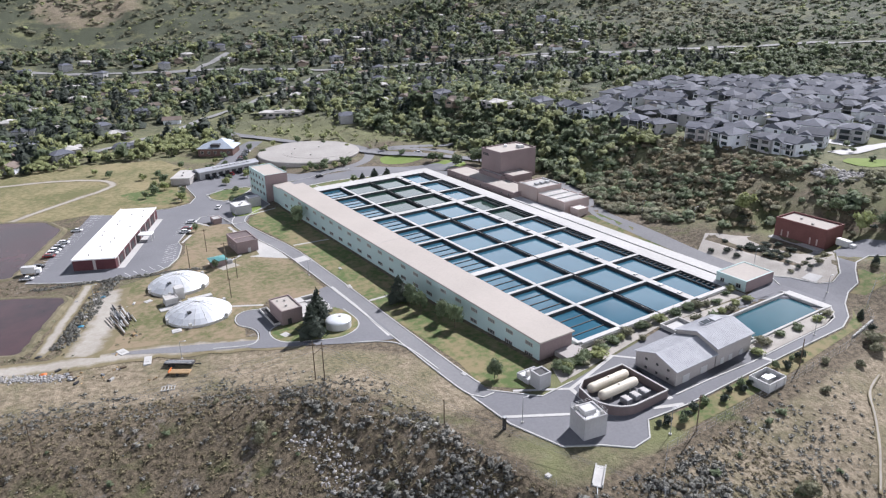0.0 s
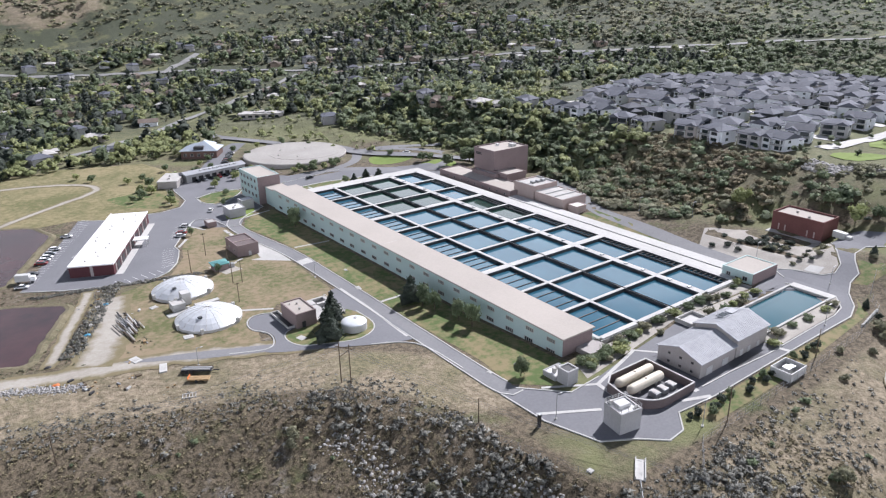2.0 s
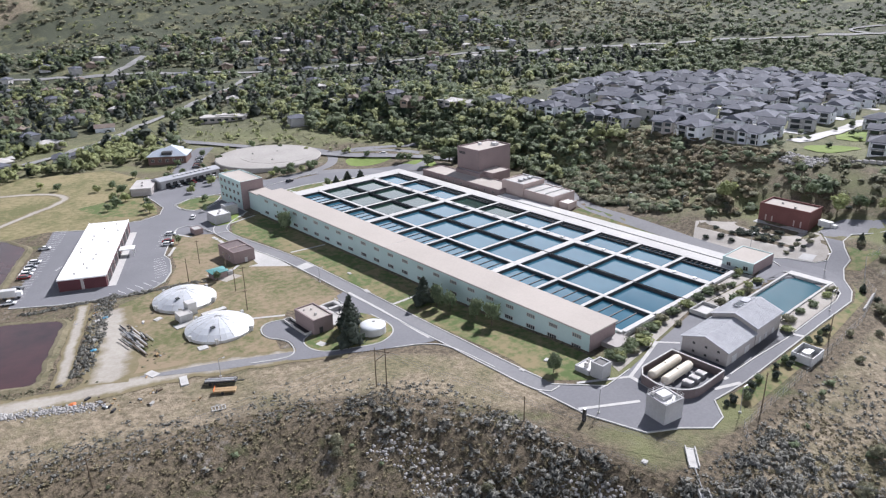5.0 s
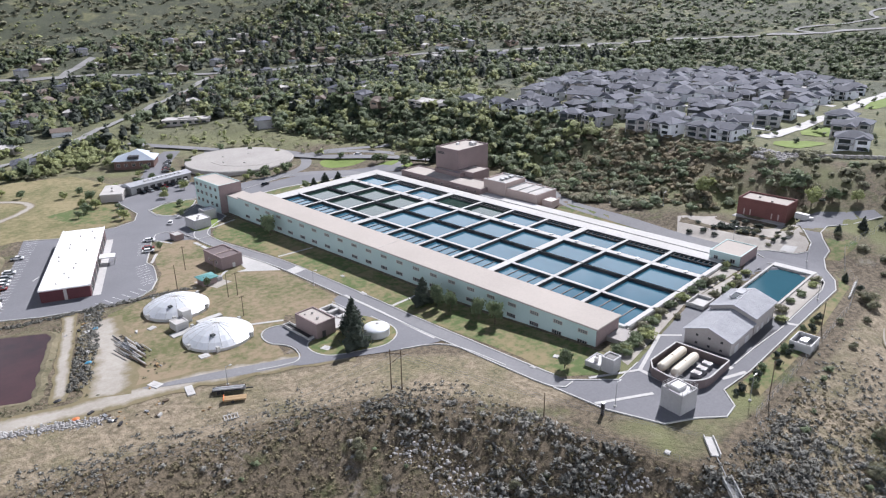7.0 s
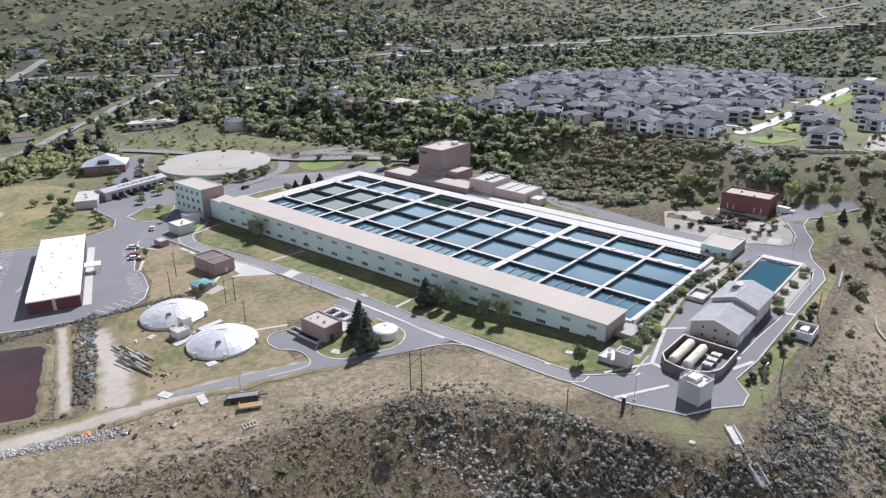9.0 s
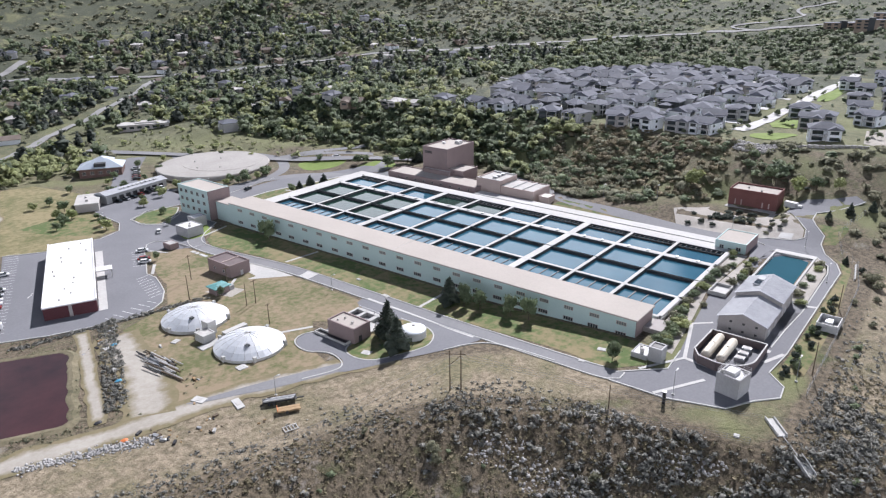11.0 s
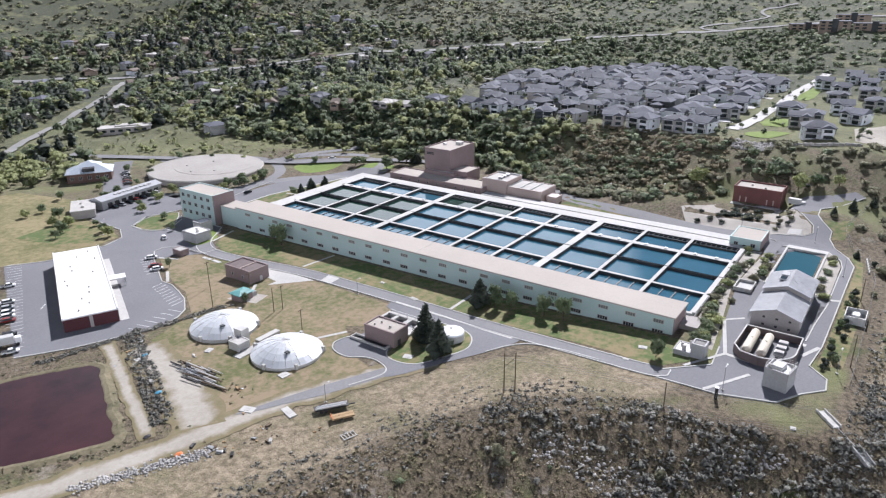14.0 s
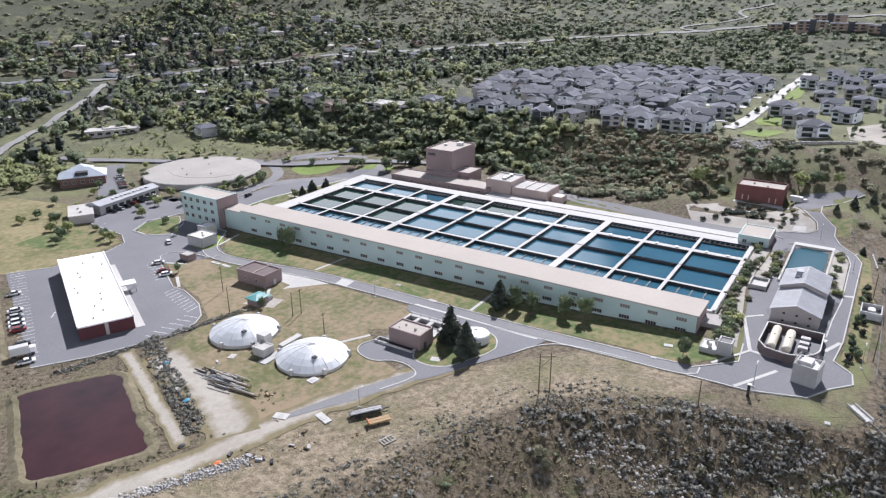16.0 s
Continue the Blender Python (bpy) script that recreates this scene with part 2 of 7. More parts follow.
def beam(bm, a, b, r, n=6):
    """A round bar from a to b."""
    a, b = Vector(a), Vector(b)
    m = Matrix.Translation((a + b) / 2) @ (b - a).to_track_quat("Z", "Y").to_matrix().to_4x4()
    bmesh.ops.create_cone(bm, cap_ends=True, segments=n, radius1=r, radius2=r, depth=(b - a).length, matrix=m)
    return bm


# ---- the land ----
def smooth(a, b, v):
    t = min(1.0, max(0.0, (v - a) / (b - a)))
    return t * t * (3 - 2 * t)

# crest of the near bank: a point on it and the way down from it
CREST = (((-31, -45), (-0.93, -0.37), 0.58), ((-51, 6), (-0.67, -0.75), 0.56), ((-78, 31), (-0.35, -0.94), 0.48), ((-112, 44), (-0.24, -0.97), 0.42))

def bank(x, y):
    """Metres past the crest of the near bank, with the corners of the crest rounded, and the fall there."""
    total, low, fall = 0.0, 0.0, 0.0
    for a, n, s in CREST:
        w = math.exp(-(n[0] * (x - a[0]) + n[1] * (y - a[1])) / 6.0)
        total, fall = total + w, fall + w * s
    return -6.0 * math.log(total) + 4.0, fall / total


def height(x, y):
    """The lie of the land."""
    plant = 3.0 * (1 - smooth(-12, 60, y)) - 1.5 * smooth(60, 220, y) + 0.7 * smooth(-30, -70, x) * smooth(40, 80, y)
    plant += smooth(-10, 70, x) * (1.2 + 0.9 * smooth(0, 60, y)) + 2.4 * smooth(84, 108, x) * smooth(10, 60, y)
    plant -= 4.5 * smooth(13, 17, x) * smooth(84, 80, x) * smooth(-2, 2, y) * smooth(189, 185, y)  # dug out under the basins
    plant -= 2.5 * smooth(51, 54, x) * smooth(89.5, 86.5, x) * smooth(-27.6, -24.6, y) * smooth(-15.4, -18.4, y)  # and the pool
    plant += 2.2 * math.exp(-((x + 56) ** 2 + (y - 22) ** 2) / 620)
    terrace = smooth(96, 124, x) * (1 - smooth(30, 75, y)) * smooth(-62, -30, y)
    plant += 5.2 * terrace - 2.4 * smooth(108, 118, x) * smooth(152, 140, x) * smooth(-12, -5, y) * smooth(34, 22, y)
    north = smooth(190, 270, y)
    toe = 128 + 4 * north - 7 * smooth(18, 40, y) * (1 - smooth(90, 150, y))
    rise = (19.0 - 4.0 * terrace) * smooth(toe, 186 - 6 * north, x) * (1 - smooth(310, 450, y)) * (1 - smooth(230, 560, x) * 0.35)
    rise *= smooth(-150, -40, y + 0.15 * (x - 180))
    r = math.hypot(x, y)
    far = max(0.0, -65 + 0.097 * r + 0.046 * x - 14 * math.exp(-((x - 330) ** 2 + (y - 640) ** 2) / 157000)) + 0.2 * max(0.0, r - 980)
    far *= smooth(300, 560, r) * smooth(-250, 250, y + 0.4 * x)
    d, slope = bank(x, y)
    drop = slope * (d * d / (d + 2.0)) if d > 0 else 0.0
    right = -44.5 - y - 0.02 * x
    if right > 0:
        k = 0.20 + 0.35 * smooth(50, 95, x)
        drop_r = k * right * right / (right + 5.0) + 0.25 * max(0.0, right - 25)
        drop = max(drop, 0.0) + drop_r if d <= 0 else math.hypot(drop, drop_r)
    drop = 34 * (1 - math.exp(-drop / 34))
    return plant + max(rise, far) - drop


# ---- ground ----
def warp(u, near, reach):
    k = 5.2
    return math.copysign((math.exp(k * abs(u)) - 1) / (math.exp(k) - 1) * reach * (1 - near) + abs(u) * reach * near, u)


def ground_sheet():
    n = 340
    xs = [-20 + warp(2 * i / n - 1, 0.16, 2400) for i in range(n + 1)]
    ys = [70 + warp(2 * i / n - 1, 0.16, 2400) for i in range(n + 1)]
    verts, dry = [], []
    for y in ys:
        for x in xs:
            r = math.hypot(x - 20, y - 80)
            z = height(x, y) + rough_land(x, y)
            verts.append((x, y, z))
    faces = [(j * (n + 1) + i, j * (n + 1) + i + 1, (j + 1) * (n + 1) + i + 1, (j + 1) * (n + 1) + i) for j in range(n) for i in range(n)]
    data = bpy.data.meshes.new("ground")
    data.from_pydata(verts, [], faces)
    for p in data.polygons:
        p.use_smooth = True
    zone = data.attributes.new("green", "FLOAT", "POINT")
    zone.data.foreach_set("value", [greenness(v[0], v[1]) for v in verts])
    data.attributes.new("bare", "FLOAT", "POINT").data.foreach_set("value", [bareness(v[0], v[1]) for v in verts])
    return data


def greenness(x, y):
    """How green the wild ground is: dry and brown on the near bank, greener in the valley and on the far hills."""
    r = math.hypot(x, y)
    g = 0.19 + 0.45 * max(smooth(230, 420, y + 0.3 * x), smooth(330, 520, x)) + 0.42 * smooth(105, 150, x)
    left = bank(x, y)[0]
    g += 0.34 * smooth(-38, -28, x) * (1 - smooth(0, 12, x)) * smooth(-47, -43, y) * (1 - smooth(-12, 2, y))  # thin grass along the crest
    return g + 0.25 * smooth(620, 900, r) - 0.2 * smooth(-12, 4, left) - 0.2 * smooth(-40, -50, y)


def bareness(x, y):
    """How much pale dry earth shows: along the crest, on the eroded slope below the pool and in patches on the far hills."""
    left = bank(x, y)[0]
    crest = smooth(-36, -22, left) * (1 - smooth(-13, -2, left)) * (1 - smooth(-22, -14, x)) * (1 - 0.8 * smooth(-44, -32, x) * smooth(-2, -12, y))
    slope = smooth(-32, 2, x - 0.35 * (y + 55)) * smooth(-46, -53, y)
    hills = 0.75 * smooth(820, 1050, math.hypot(x, y)) * smooth(-0.25, 0.12, noise.noise(Vector((x * 0.0065, y * 0.0065, 12.0)))) * (1 - smooth(250, 520, x))
    return max(crest, 0.9 * slope, hills, 0.3 * smooth(140, 150, x) * smooth(186, 176, x) * smooth(-60, -40, y) * smooth(110, 80, y))


def rough_land(x, y):
    """Small unevenness of the wild ground; the plant itself lies even."""
    left = bank(x, y)[0]
    wild = max(smooth(2, 12, left), smooth(-48, -58, y), smooth(112, 135, x), smooth(330, 380, y), smooth(-190, -220, x))
    if wild <= 0:
        return 0.0
    v = Vector((x * 0.02, y * 0.02, 0))
    far = smooth(300, 1200, math.hypot(x, y))
    gully = smooth(720, 1000, math.hypot(x, y)) * 7.0 * (abs(noise.noise(Vector((x * 0.006, y * 0.006, 5.0)))) + 0.5 * abs(noise.noise(Vector((x * 0.015, y * 0.015, 9.0)))))
    return wild * (1.5 * noise.noise(v * 2.2) + 0.5 * noise.noise(v * 7.0) + far * 11 * noise.fractal(v * 0.22, 1.0, 2.0, 4) + gully)


def ground_material():
    m = bpy.data.materials.new("wild_ground")
    m.use_nodes = True
    n, l = m.node_tree.nodes, m.node_tree.links
    b = n["Principled BSDF"]
    b.inputs["Roughness"].default_value = 0.95
    pos = n.new("ShaderNodeNewGeometry").outputs["Position"]
    zone = n.new("ShaderNodeAttribute")
    zone.attribute_name = "green"

    def tex(scale, detail=6, rough=0.6):
        t = n.new("ShaderNodeTexNoise")
        t.inputs["Scale"].default_value, t.inputs["Detail"].default_value, t.inputs["Roughness"].default_value = scale, detail, rough
        l.new(pos, t.inputs["Vector"])
        return t.outputs[0]

    def mixed(f, a, c):
        x = n.new("ShaderNodeMix")
        x.data_type = "RGBA"
        l.new(f, x.inputs["Factor"])
        for key, v in (("A", a), ("B", c)):
            if isinstance(v, tuple):
                x.inputs[key].default_value = (*v, 1)
            else:
                l.new(v, x.inputs[key])
        return x.outputs["Result"]

    def ramp(v, lo, hi):
        r = n.new("ShaderNodeMapRange")
        r.inputs[1].default_value, r.inputs[2].default_value = lo, hi
        l.new(v, r.inputs[0])
        return r.outputs[0]

    bare = n.new("ShaderNodeAttribute")
    bare.attribute_name = "bare"
    soil = mixed(ramp(tex(0.75, 9, 0.75), 0.40, 0.60), (0.058, 0.047, 0.029), (0.185, 0.148, 0.1))
    soil = mixed(ramp(tex(0.11, 8, 0.75), 0.58, 0.68), soil, (0.24, 0.215, 0.185))
    soil = mixed(ramp(tex(0.06, 8, 0.7), 0.55, 0.68), soil, mixed(ramp(tex(0.8, 5), 0.4, 0.6), (0.05, 0.062, 0.022), (0.12, 0.128, 0.05)))
    earth = mixed(ramp(tex(0.6, 9, 0.72), 0.40, 0.60), (0.138, 0.113, 0.072), (0.318, 0.265, 0.188))
    earth = mixed(ramp(tex(0.055, 7, 0.7), 0.47, 0.62), earth, mixed(ramp(tex(0.9, 6), 0.42, 0.58), (0.1, 0.095, 0.05), (0.2, 0.175, 0.1)))
    pale = n.new("ShaderNodeMath")
    pale.operation = "ADD"
    l.new(bare.outputs["Fac"], pale.inputs[0]), l.new(tex(0.09, 8, 0.7), pale.inputs[1])
    soil = mixed(ramp(pale.outputs[0], 0.78, 1.1), soil, earth)
    grass = mixed(ramp(tex(0.22, 10, 0.75), 0.4, 0.6), (0.095, 0.105, 0.05), (0.205, 0.195, 0.105))
    grass = mixed(ramp(tex(0.012, 4), 0.42, 0.62), grass, (0.15, 0.16, 0.068))
    far = n.new("ShaderNodeMath")  # brush too far off to model singly
    far.operation = "MULTIPLY"
    l.new(ramp(zone.outputs["Fac"], 0.55, 0.75), far.inputs[0]), l.new(ramp(tex(0.028, 9, 0.7), 0.38, 0.50), far.inputs[1])
    grass = mixed(far.outputs[0], grass, mixed(ramp(tex(0.9), 0.3, 0.7), (0.026, 0.034, 0.02), (0.085, 0.096, 0.052)))
    add = n.new("ShaderNodeMath")
    add.operation = "ADD"
    l.new(zone.outputs["Fac"], add.inputs[0]), l.new(tex(0.05, 5), add.inputs[1])
    patch = n.new("ShaderNodeMath")
    patch.operation = "SUBTRACT"
    l.new(add.outputs[0], patch.inputs[0]), l.new(bare.outputs["Fac"], patch.inputs[1])
    l.new(mixed(ramp(patch.outputs[0], 0.72, 1.0), soil, grass), b.inputs["Base Color"])
    bp = n.new("ShaderNodeBump")
    bp.inputs["Strength"].default_value, bp.inputs["Distance"].default_value = 0.8, 0.45
    l.new(tex(1.3), bp.inputs["Height"]), l.new(bp.outputs[0], b.inputs["Normal"])
    return m


ground_data = ground_sheet()
ground_data.materials.append(ground_material())
ground = tagged(new("ground", ground_data), "dry brown and green sloping ground with scrub", "ground", kind="structure")


def drape(name, outline, mat, lift, label, category="ground", step=6.0, kind="structure", parent=None):
    """A sheet over an outline that follows the ground, a little above it."""
    bm = bmesh.new()
    bm.faces.new([bm.verts.new((x, y, 0)) for x, y in outline])
    bmesh.ops.triangulate(bm, faces=bm.faces)
    xs, ys = [p[0] for p in outline], [p[1] for p in outline]
    for axis, lo, hi in ((0, min(xs), max(xs)), (1, min(ys), max(ys))):
        at = math.ceil(lo / step) * step
        while at < hi:
            co, no = Vector((0, 0, 0)), Vector((0, 0, 0))
            co[axis], no[axis] = at + 0.013, 1
            bmesh.ops.bisect_plane(bm, geom=bm.verts[:] + bm.edges[:] + bm.faces[:], plane_co=co, plane_no=no)
            at += step
    for v in bm.verts:
        v.co.z = height(v.co.x, v.co.y) + lift
    for f in bm.faces:
        f.normal_update()
        if f.normal.z < 0:
            f.normal_flip()
    data = bpy.data.meshes.new(name)
    bm.to_mesh(data)
    bm.free()
    data.materials.append(M[mat])
    ob = new(name, data)
    ob.parent = parent
    if parent is None:
        tagged(ob, label, category, kind=kind)
    return ob


def rounded(points, closed=False, rounds=2):
    """Corners cut twice, for bends."""
    for _ in range(rounds):
        out = [] if closed else [points[0]]
        for i in range(len(points) if closed else len(points) - 1):
            (ax, ay), (bx, by) = points[i], points[(i + 1) % len(points)]
            out += [(0.75 * ax + 0.25 * bx, 0.75 * ay + 0.25 * by), (0.25 * ax + 0.75 * bx, 0.25 * ay + 0.75 * by)]
        points = out if closed else out + [points[-1]]
    return points


def offset_line(points, d):
    out = []
    for i, p in enumerate(points):
        a, b = points[max(0, i - 1)], points[min(len(points) - 1, i + 1)]
        t = Vector((b[0] - a[0], b[1] - a[1])).normalized()
        out.append((p[0] - t.y * d, p[1] + t.x * d))
    return out


def dense(points, step=5.0):
    out = [points[0]]
    for a, b in zip(points, points[1:]):
        k = max(1, int(math.dist(a, b) / step))
        out += [(a[0] + (b[0] - a[0]) * i / k, a[1] + (b[1] - a[1]) * i / k) for i in range(1, k + 1)]
    return out


def strip(name, line, width, mat, lift, label, category="road", thick=0.0, kind="structure", parent=None):
    """A band along a line, lying on the ground; with thick it is a raised bar such as a kerb."""
    line = dense(line, 1.5 if mat == "dirt" else 5.0)
    a, b = offset_line(line, width / 2), offset_line(line, -width / 2)
    bm = bmesh.new()
    rows = []
    for p, q in zip(a, b):
        if mat == "dirt":
            c = Vector(((p[0] + q[0]) / 2, (p[1] + q[1]) / 2))
            p, q = [tuple(c + (Vector(e) - c) * (1 + 0.35 * noise.noise(Vector((e[0] * 0.23, e[1] * 0.23, 2))))) for e in (p, q)]
            rows.append([bm.verts.new((*e, height(*e) + lift)) for e in [(p[0] + (q[0] - p[0]) * k / 6, p[1] + (q[1] - p[1]) * k / 6) for k in range(7)]])
            continue
        zp, zq = height(*p) + lift, height(*q) + lift
        row = [bm.verts.new((*p, zp + thick)), bm.verts.new((*q, zq + thick))]
        if thick:
            row += [bm.verts.new((*q, zq - 0.1)), bm.verts.new((*p, zp - 0.1))]
        rows.append(row)
    k = len(rows[0])
    for r, s in zip(rows, rows[1:]):
        for i in range(k if thick else k - 1):
            j = (i + 1) % k
            bm.faces.new((r[i], r[j], s[j], s[i]))
    if thick:
        bm.faces.new(rows[0]), bm.faces.new(rows[-1])
    ob = link(name, bm, mat, parent)
    if mat == "dirt":
        last = len(line) - 1
        ob.data.attributes.new("rim", "FLOAT", "POINT").data.foreach_set("value", [max(abs(i % 7 - 3) / 3, 1 - min(i // 7, last - i // 7) / 3) for i in range(len(ob.data.vertices))])
    if parent is None:
        tagged(ob, label, category, kind=kind)
    return ob


YARD = [(-25.3, -4), (-24.7, -18.5), (-20.5, -31.6), (-13.2, -36), (-8, -40.8), (-2.5, -40.3), (2.5, -35.5), (15, -36.8), (45, -37.2), (82, -37.6), (90, -35), (98, -29.7), (104.7, -26.9), (110.3, -26.7), (116.5, -22.4), (121.4, -20), (130, -19.6), (136, -26), (146, -34),
        (149, -30), (144.5, -22), (141, -13), (135.5, -8.7), (128, -9), (120.3, -14.4), (112.5, -19.8), (107, -20.7), (104, -18), (102, -9), (99, -4), (95, -10), (78, -9), (80, -12), (90.5, -13), (93, -17), (93, -28), (86, -33), (79, -34.3), (44, -34.3), (28, -33), (16, -32.5), (16, -15.5), (33, -15), (42, -13), (42, -7.5), (16.4, -10.6), (0, -13.2), (-11, -14), (-20.5, -4)]
drape("asphalt_yard", YARD, "asphalt", 0.10, "grey asphalt yard and drive with pale concrete bands", "road")
MAIN = rounded([(-20, -3), (-23, -4), (-22.8, 14), (-21.2, 36), (-20.2, 57), (-20.3, 100), (-20.4, 128), (-23.5, 150), (-26, 168), (-25, 182), (-16, 192), (-8, 196)], rounds=2)
strip("asphalt_road", MAIN, 5.4, "asphalt_old", 0.12, "grey asphalt service road with concrete kerbs")
LOT = [(-112, 151.5), (-99.7, 143), (-83.6, 135.7), (-76, 133.2), (-70, 134.5), (-65.3, 137.4), (-60, 145), (-57.3, 152), (-55, 159), (-55, 165), (-47, 180), (-42.8, 188.2), (-37.5, 195.8), (-33.5, 196.5), (-29.6, 192.7), (-28, 177), (-22.5, 176), (-16, 188), (-3.4, 197), (-3.4, 226), (-6, 222), (-19, 213.7), (-25, 222), (-24.4, 232.6), (-13, 238.7), (2, 234.4), (10, 232), (24, 229), (57, 231),
       (57, 238), (30, 240), (5, 250), (-6, 262), (6, 276), (16, 300), (30, 320), (44, 338), (36, 345), (20, 330), (2, 300), (-14, 276), (-27, 262), (-29, 254), (-30, 232), (-35.5, 222), (-45.7, 218.3), (-57, 220), (-67, 219.5), (-80, 228)]
drape("asphalt_lot", LOT, "asphalt", 0.10, "grey asphalt car park with white bay lines", "road")
for line, w in ((rounded([(57, 234.5), (72, 240), (84, 256), (88, 270), (84, 292), (72, 312), (52, 322)]), 6), (rounded([(50, 234), (70, 224), (82, 208), (88, 192), (100, 178)]), 7), (rounded([(88, 266), (104, 250), (122, 224), (120, 206), (108, 196), (95, 196)]), 6), (rounded([(92, 262), (118, 246), (150, 228), (186, 214)]), 6), (rounded([(128, 150), (123, 128), (118, 106), (103, 82), (101, 62), (96, 12), (97, -6)]), 7)):
    strip("asphalt_road", line, w, "asphalt_old", 0.12, "grey asphalt drive past lawns")
drape("asphalt_court", [(9, 226), (8.6, 204), (22, 216), (40, 214.5), (62, 207.5), (86, 202.5), (97, 188), (104, 188), (100, 205), (78, 219), (58, 226.5), (30, 230)], "asphalt", 0.11, "grey asphalt court behind the basins", "road")
drape("planting_bed", [(9, 203), (22, 215), (40, 213.5), (62, 206.5), (85, 201.5), (86, 191.6), (9, 191.6)], "lawn", 0.1, "planted strip with lawn and low shrubs behind the basins", "lawn")
for bed_line in ([(22, 215.6), (40, 214.1), (62, 207.1), (85.6, 202.1)], [(20, 206), (34, 203.5), (50, 198.5), (70, 195.5)], [(28, 212), (31, 198)], [(46, 208.5), (48, 196)]):
    strip("path", bed_line, 0.9, "concrete_pale", 0.16, "pale concrete edge and path in the planted strip", "path")
LAWN = [(-18, 12), (-20.3, -1.5), (-12, -9), (-1.5, -5), (-1.5, 190), (-8, 190), (-19, 181), (-22.5, 172), (-18.5, 147), (-16.8, 125), (-16.8, 60)]
drape("front_lawn", LAWN, "lawn", 0.06, "patchy green and yellow mown lawn", "lawn")
drape("yard_lawn", [(-24.5, 118), (-25, 70), (-34, 72), (-45, 86), (-58, 70), (-61, 60), (-86, 72.5), (-101, 82), (-92, 104), (-84, 128), (-66, 133), (-56, 150), (-53.5, 160), (-46, 178), (-37, 194), (-31, 190), (-29.5, 172), (-27, 150), (-24.5, 132)], "dry_lawn", 0.05, "dry patchy grass round two domed tanks", "lawn")
drape("field_grass", [(-48, 221), (-36, 224), (-31.5, 236), (-31, 256), (-28, 266), (-14, 282), (-26, 330), (-80, 345), (-170, 320), (-190, 240), (-125, 228), (-82, 230), (-68, 221)], "field", 0.05, "dry yellow-green mown field", "lawn")
drape("shrub_bed_grass", [(-48, 221.5), (-36, 224), (-31.5, 236), (-32, 250), (-44, 262), (-62, 258), (-56, 232)], "lawn", 0.09, "green grass by the car park", "lawn")
drape("kerbed_lawn", rounded([(-24, 232), (-13, 238), (1, 234), (-6, 224), (-18.5, 214.5), (-24.5, 222)], True, 1), "lawn", 0.16, "kerbed island of patchy grass", "lawn")
for o in ([(87.5, 250), (101, 228), (104, 221.5), (96, 219), (87, 221.5), (76, 229)], [(92, 208), (104, 207), (116, 203), (110, 188), (101, 188), (94, 197)]):
    drape("kerbed_lawn", rounded(o, True, 2), "lawn_green", 0.1, "bright green kerbed lawn", "lawn")
DIRT = rounded([(-175, 112), (-150, 95), (-138.5, 88.6), (-128.8, 84.4), (-117.7, 80.4), (-106, 76.8), (-92.2, 72.8), (-82, 69.6), (-69.8, 63.8), (-56, 56.6), (-46, 49.5)], rounds=1)
strip("dirt_road", DIRT, 9.0, "dirt", 0.10, "pale dusty dirt road")
strip("dirt_road", rounded([(-113, 85), (-103, 110), (-92, 138)]), 4.4, "dirt", 0.12, "narrow pale dirt track beside the pond")
strip("dirt_road", rounded([(-104, 79), (-98.5, 88), (-94.5, 97), (-92, 106), (-90.5, 116), (-87, 127)]), 13, "dirt", 0.11, "worn patch of bare dirt")
strip("dirt_road", rounded([(-140, 216), (-112, 240), (-84, 262), (-62, 276), (-60, 292), (-84, 310), (-120, 316)]), 5, "dirt", 0.16, "pale dirt path curving through the field")
strip("dirt_trail", rounded([(68.0, -55.0), (59.9, -56.8), (55.5, -58.6), (49.8, -63.0), (41.2, -68.4), (34.7, -72.0), (27.9, -75.7)]), 0.9, "dirt", 0.35, "narrow pale footpath winding down the eroded slope", "path")
strip("asphalt_road", rounded([(-96, 74.2), (-80, 68), (-69.8, 63.3), (-56.2, 56.8), (-47.9, 50.5), (-37.5, 43.8), (-28, 39), (-21, 41)]), 4.2, "asphalt_old", 0.16, "grey asphalt drive beside dirt")
drive = bpy.data.objects[[o.name for o in scene.objects if o.name.startswith("asphalt_road")][-1]]
for k in range(7):  # the asphalt thins out into the dirt
    far_edge, near_edge = drive.data.vertices[2 * k], drive.data.vertices[2 * k + 1]
    near_edge.co = far_edge.co.lerp(near_edge.co, 0.06 + 0.14 * k)
drape("asphalt_drive", rounded([(-27, 36.5), (-22, 36), (-22, 86), (-28.5, 84), (-29, 70), (-26.9, 65), (-26.4, 55.4), (-28.5, 50.5), (-32, 47.8), (-37.4, 46), (-46.5, 50.2), (-50.7, 52.3), (-52.7, 54.6), (-53.6, 58.2), (-53.4, 62.2), (-51.8, 64.7), (-49.6, 66), (-48.9, 77), (-50.4, 80.3), (-54.3, 81.2), (-57.3, 79.5), (-58.9, 76), (-58.8, 71.8), (-56.4, 69.4), (-55.2, 65.2), (-56.6, 60.2), (-58.6, 57.8), (-62, 57.6), (-60, 54.8), (-50, 49.2), (-37, 41.5)], True, 1), "asphalt", 0.18, "grey asphalt turning place by the pump house", "road")


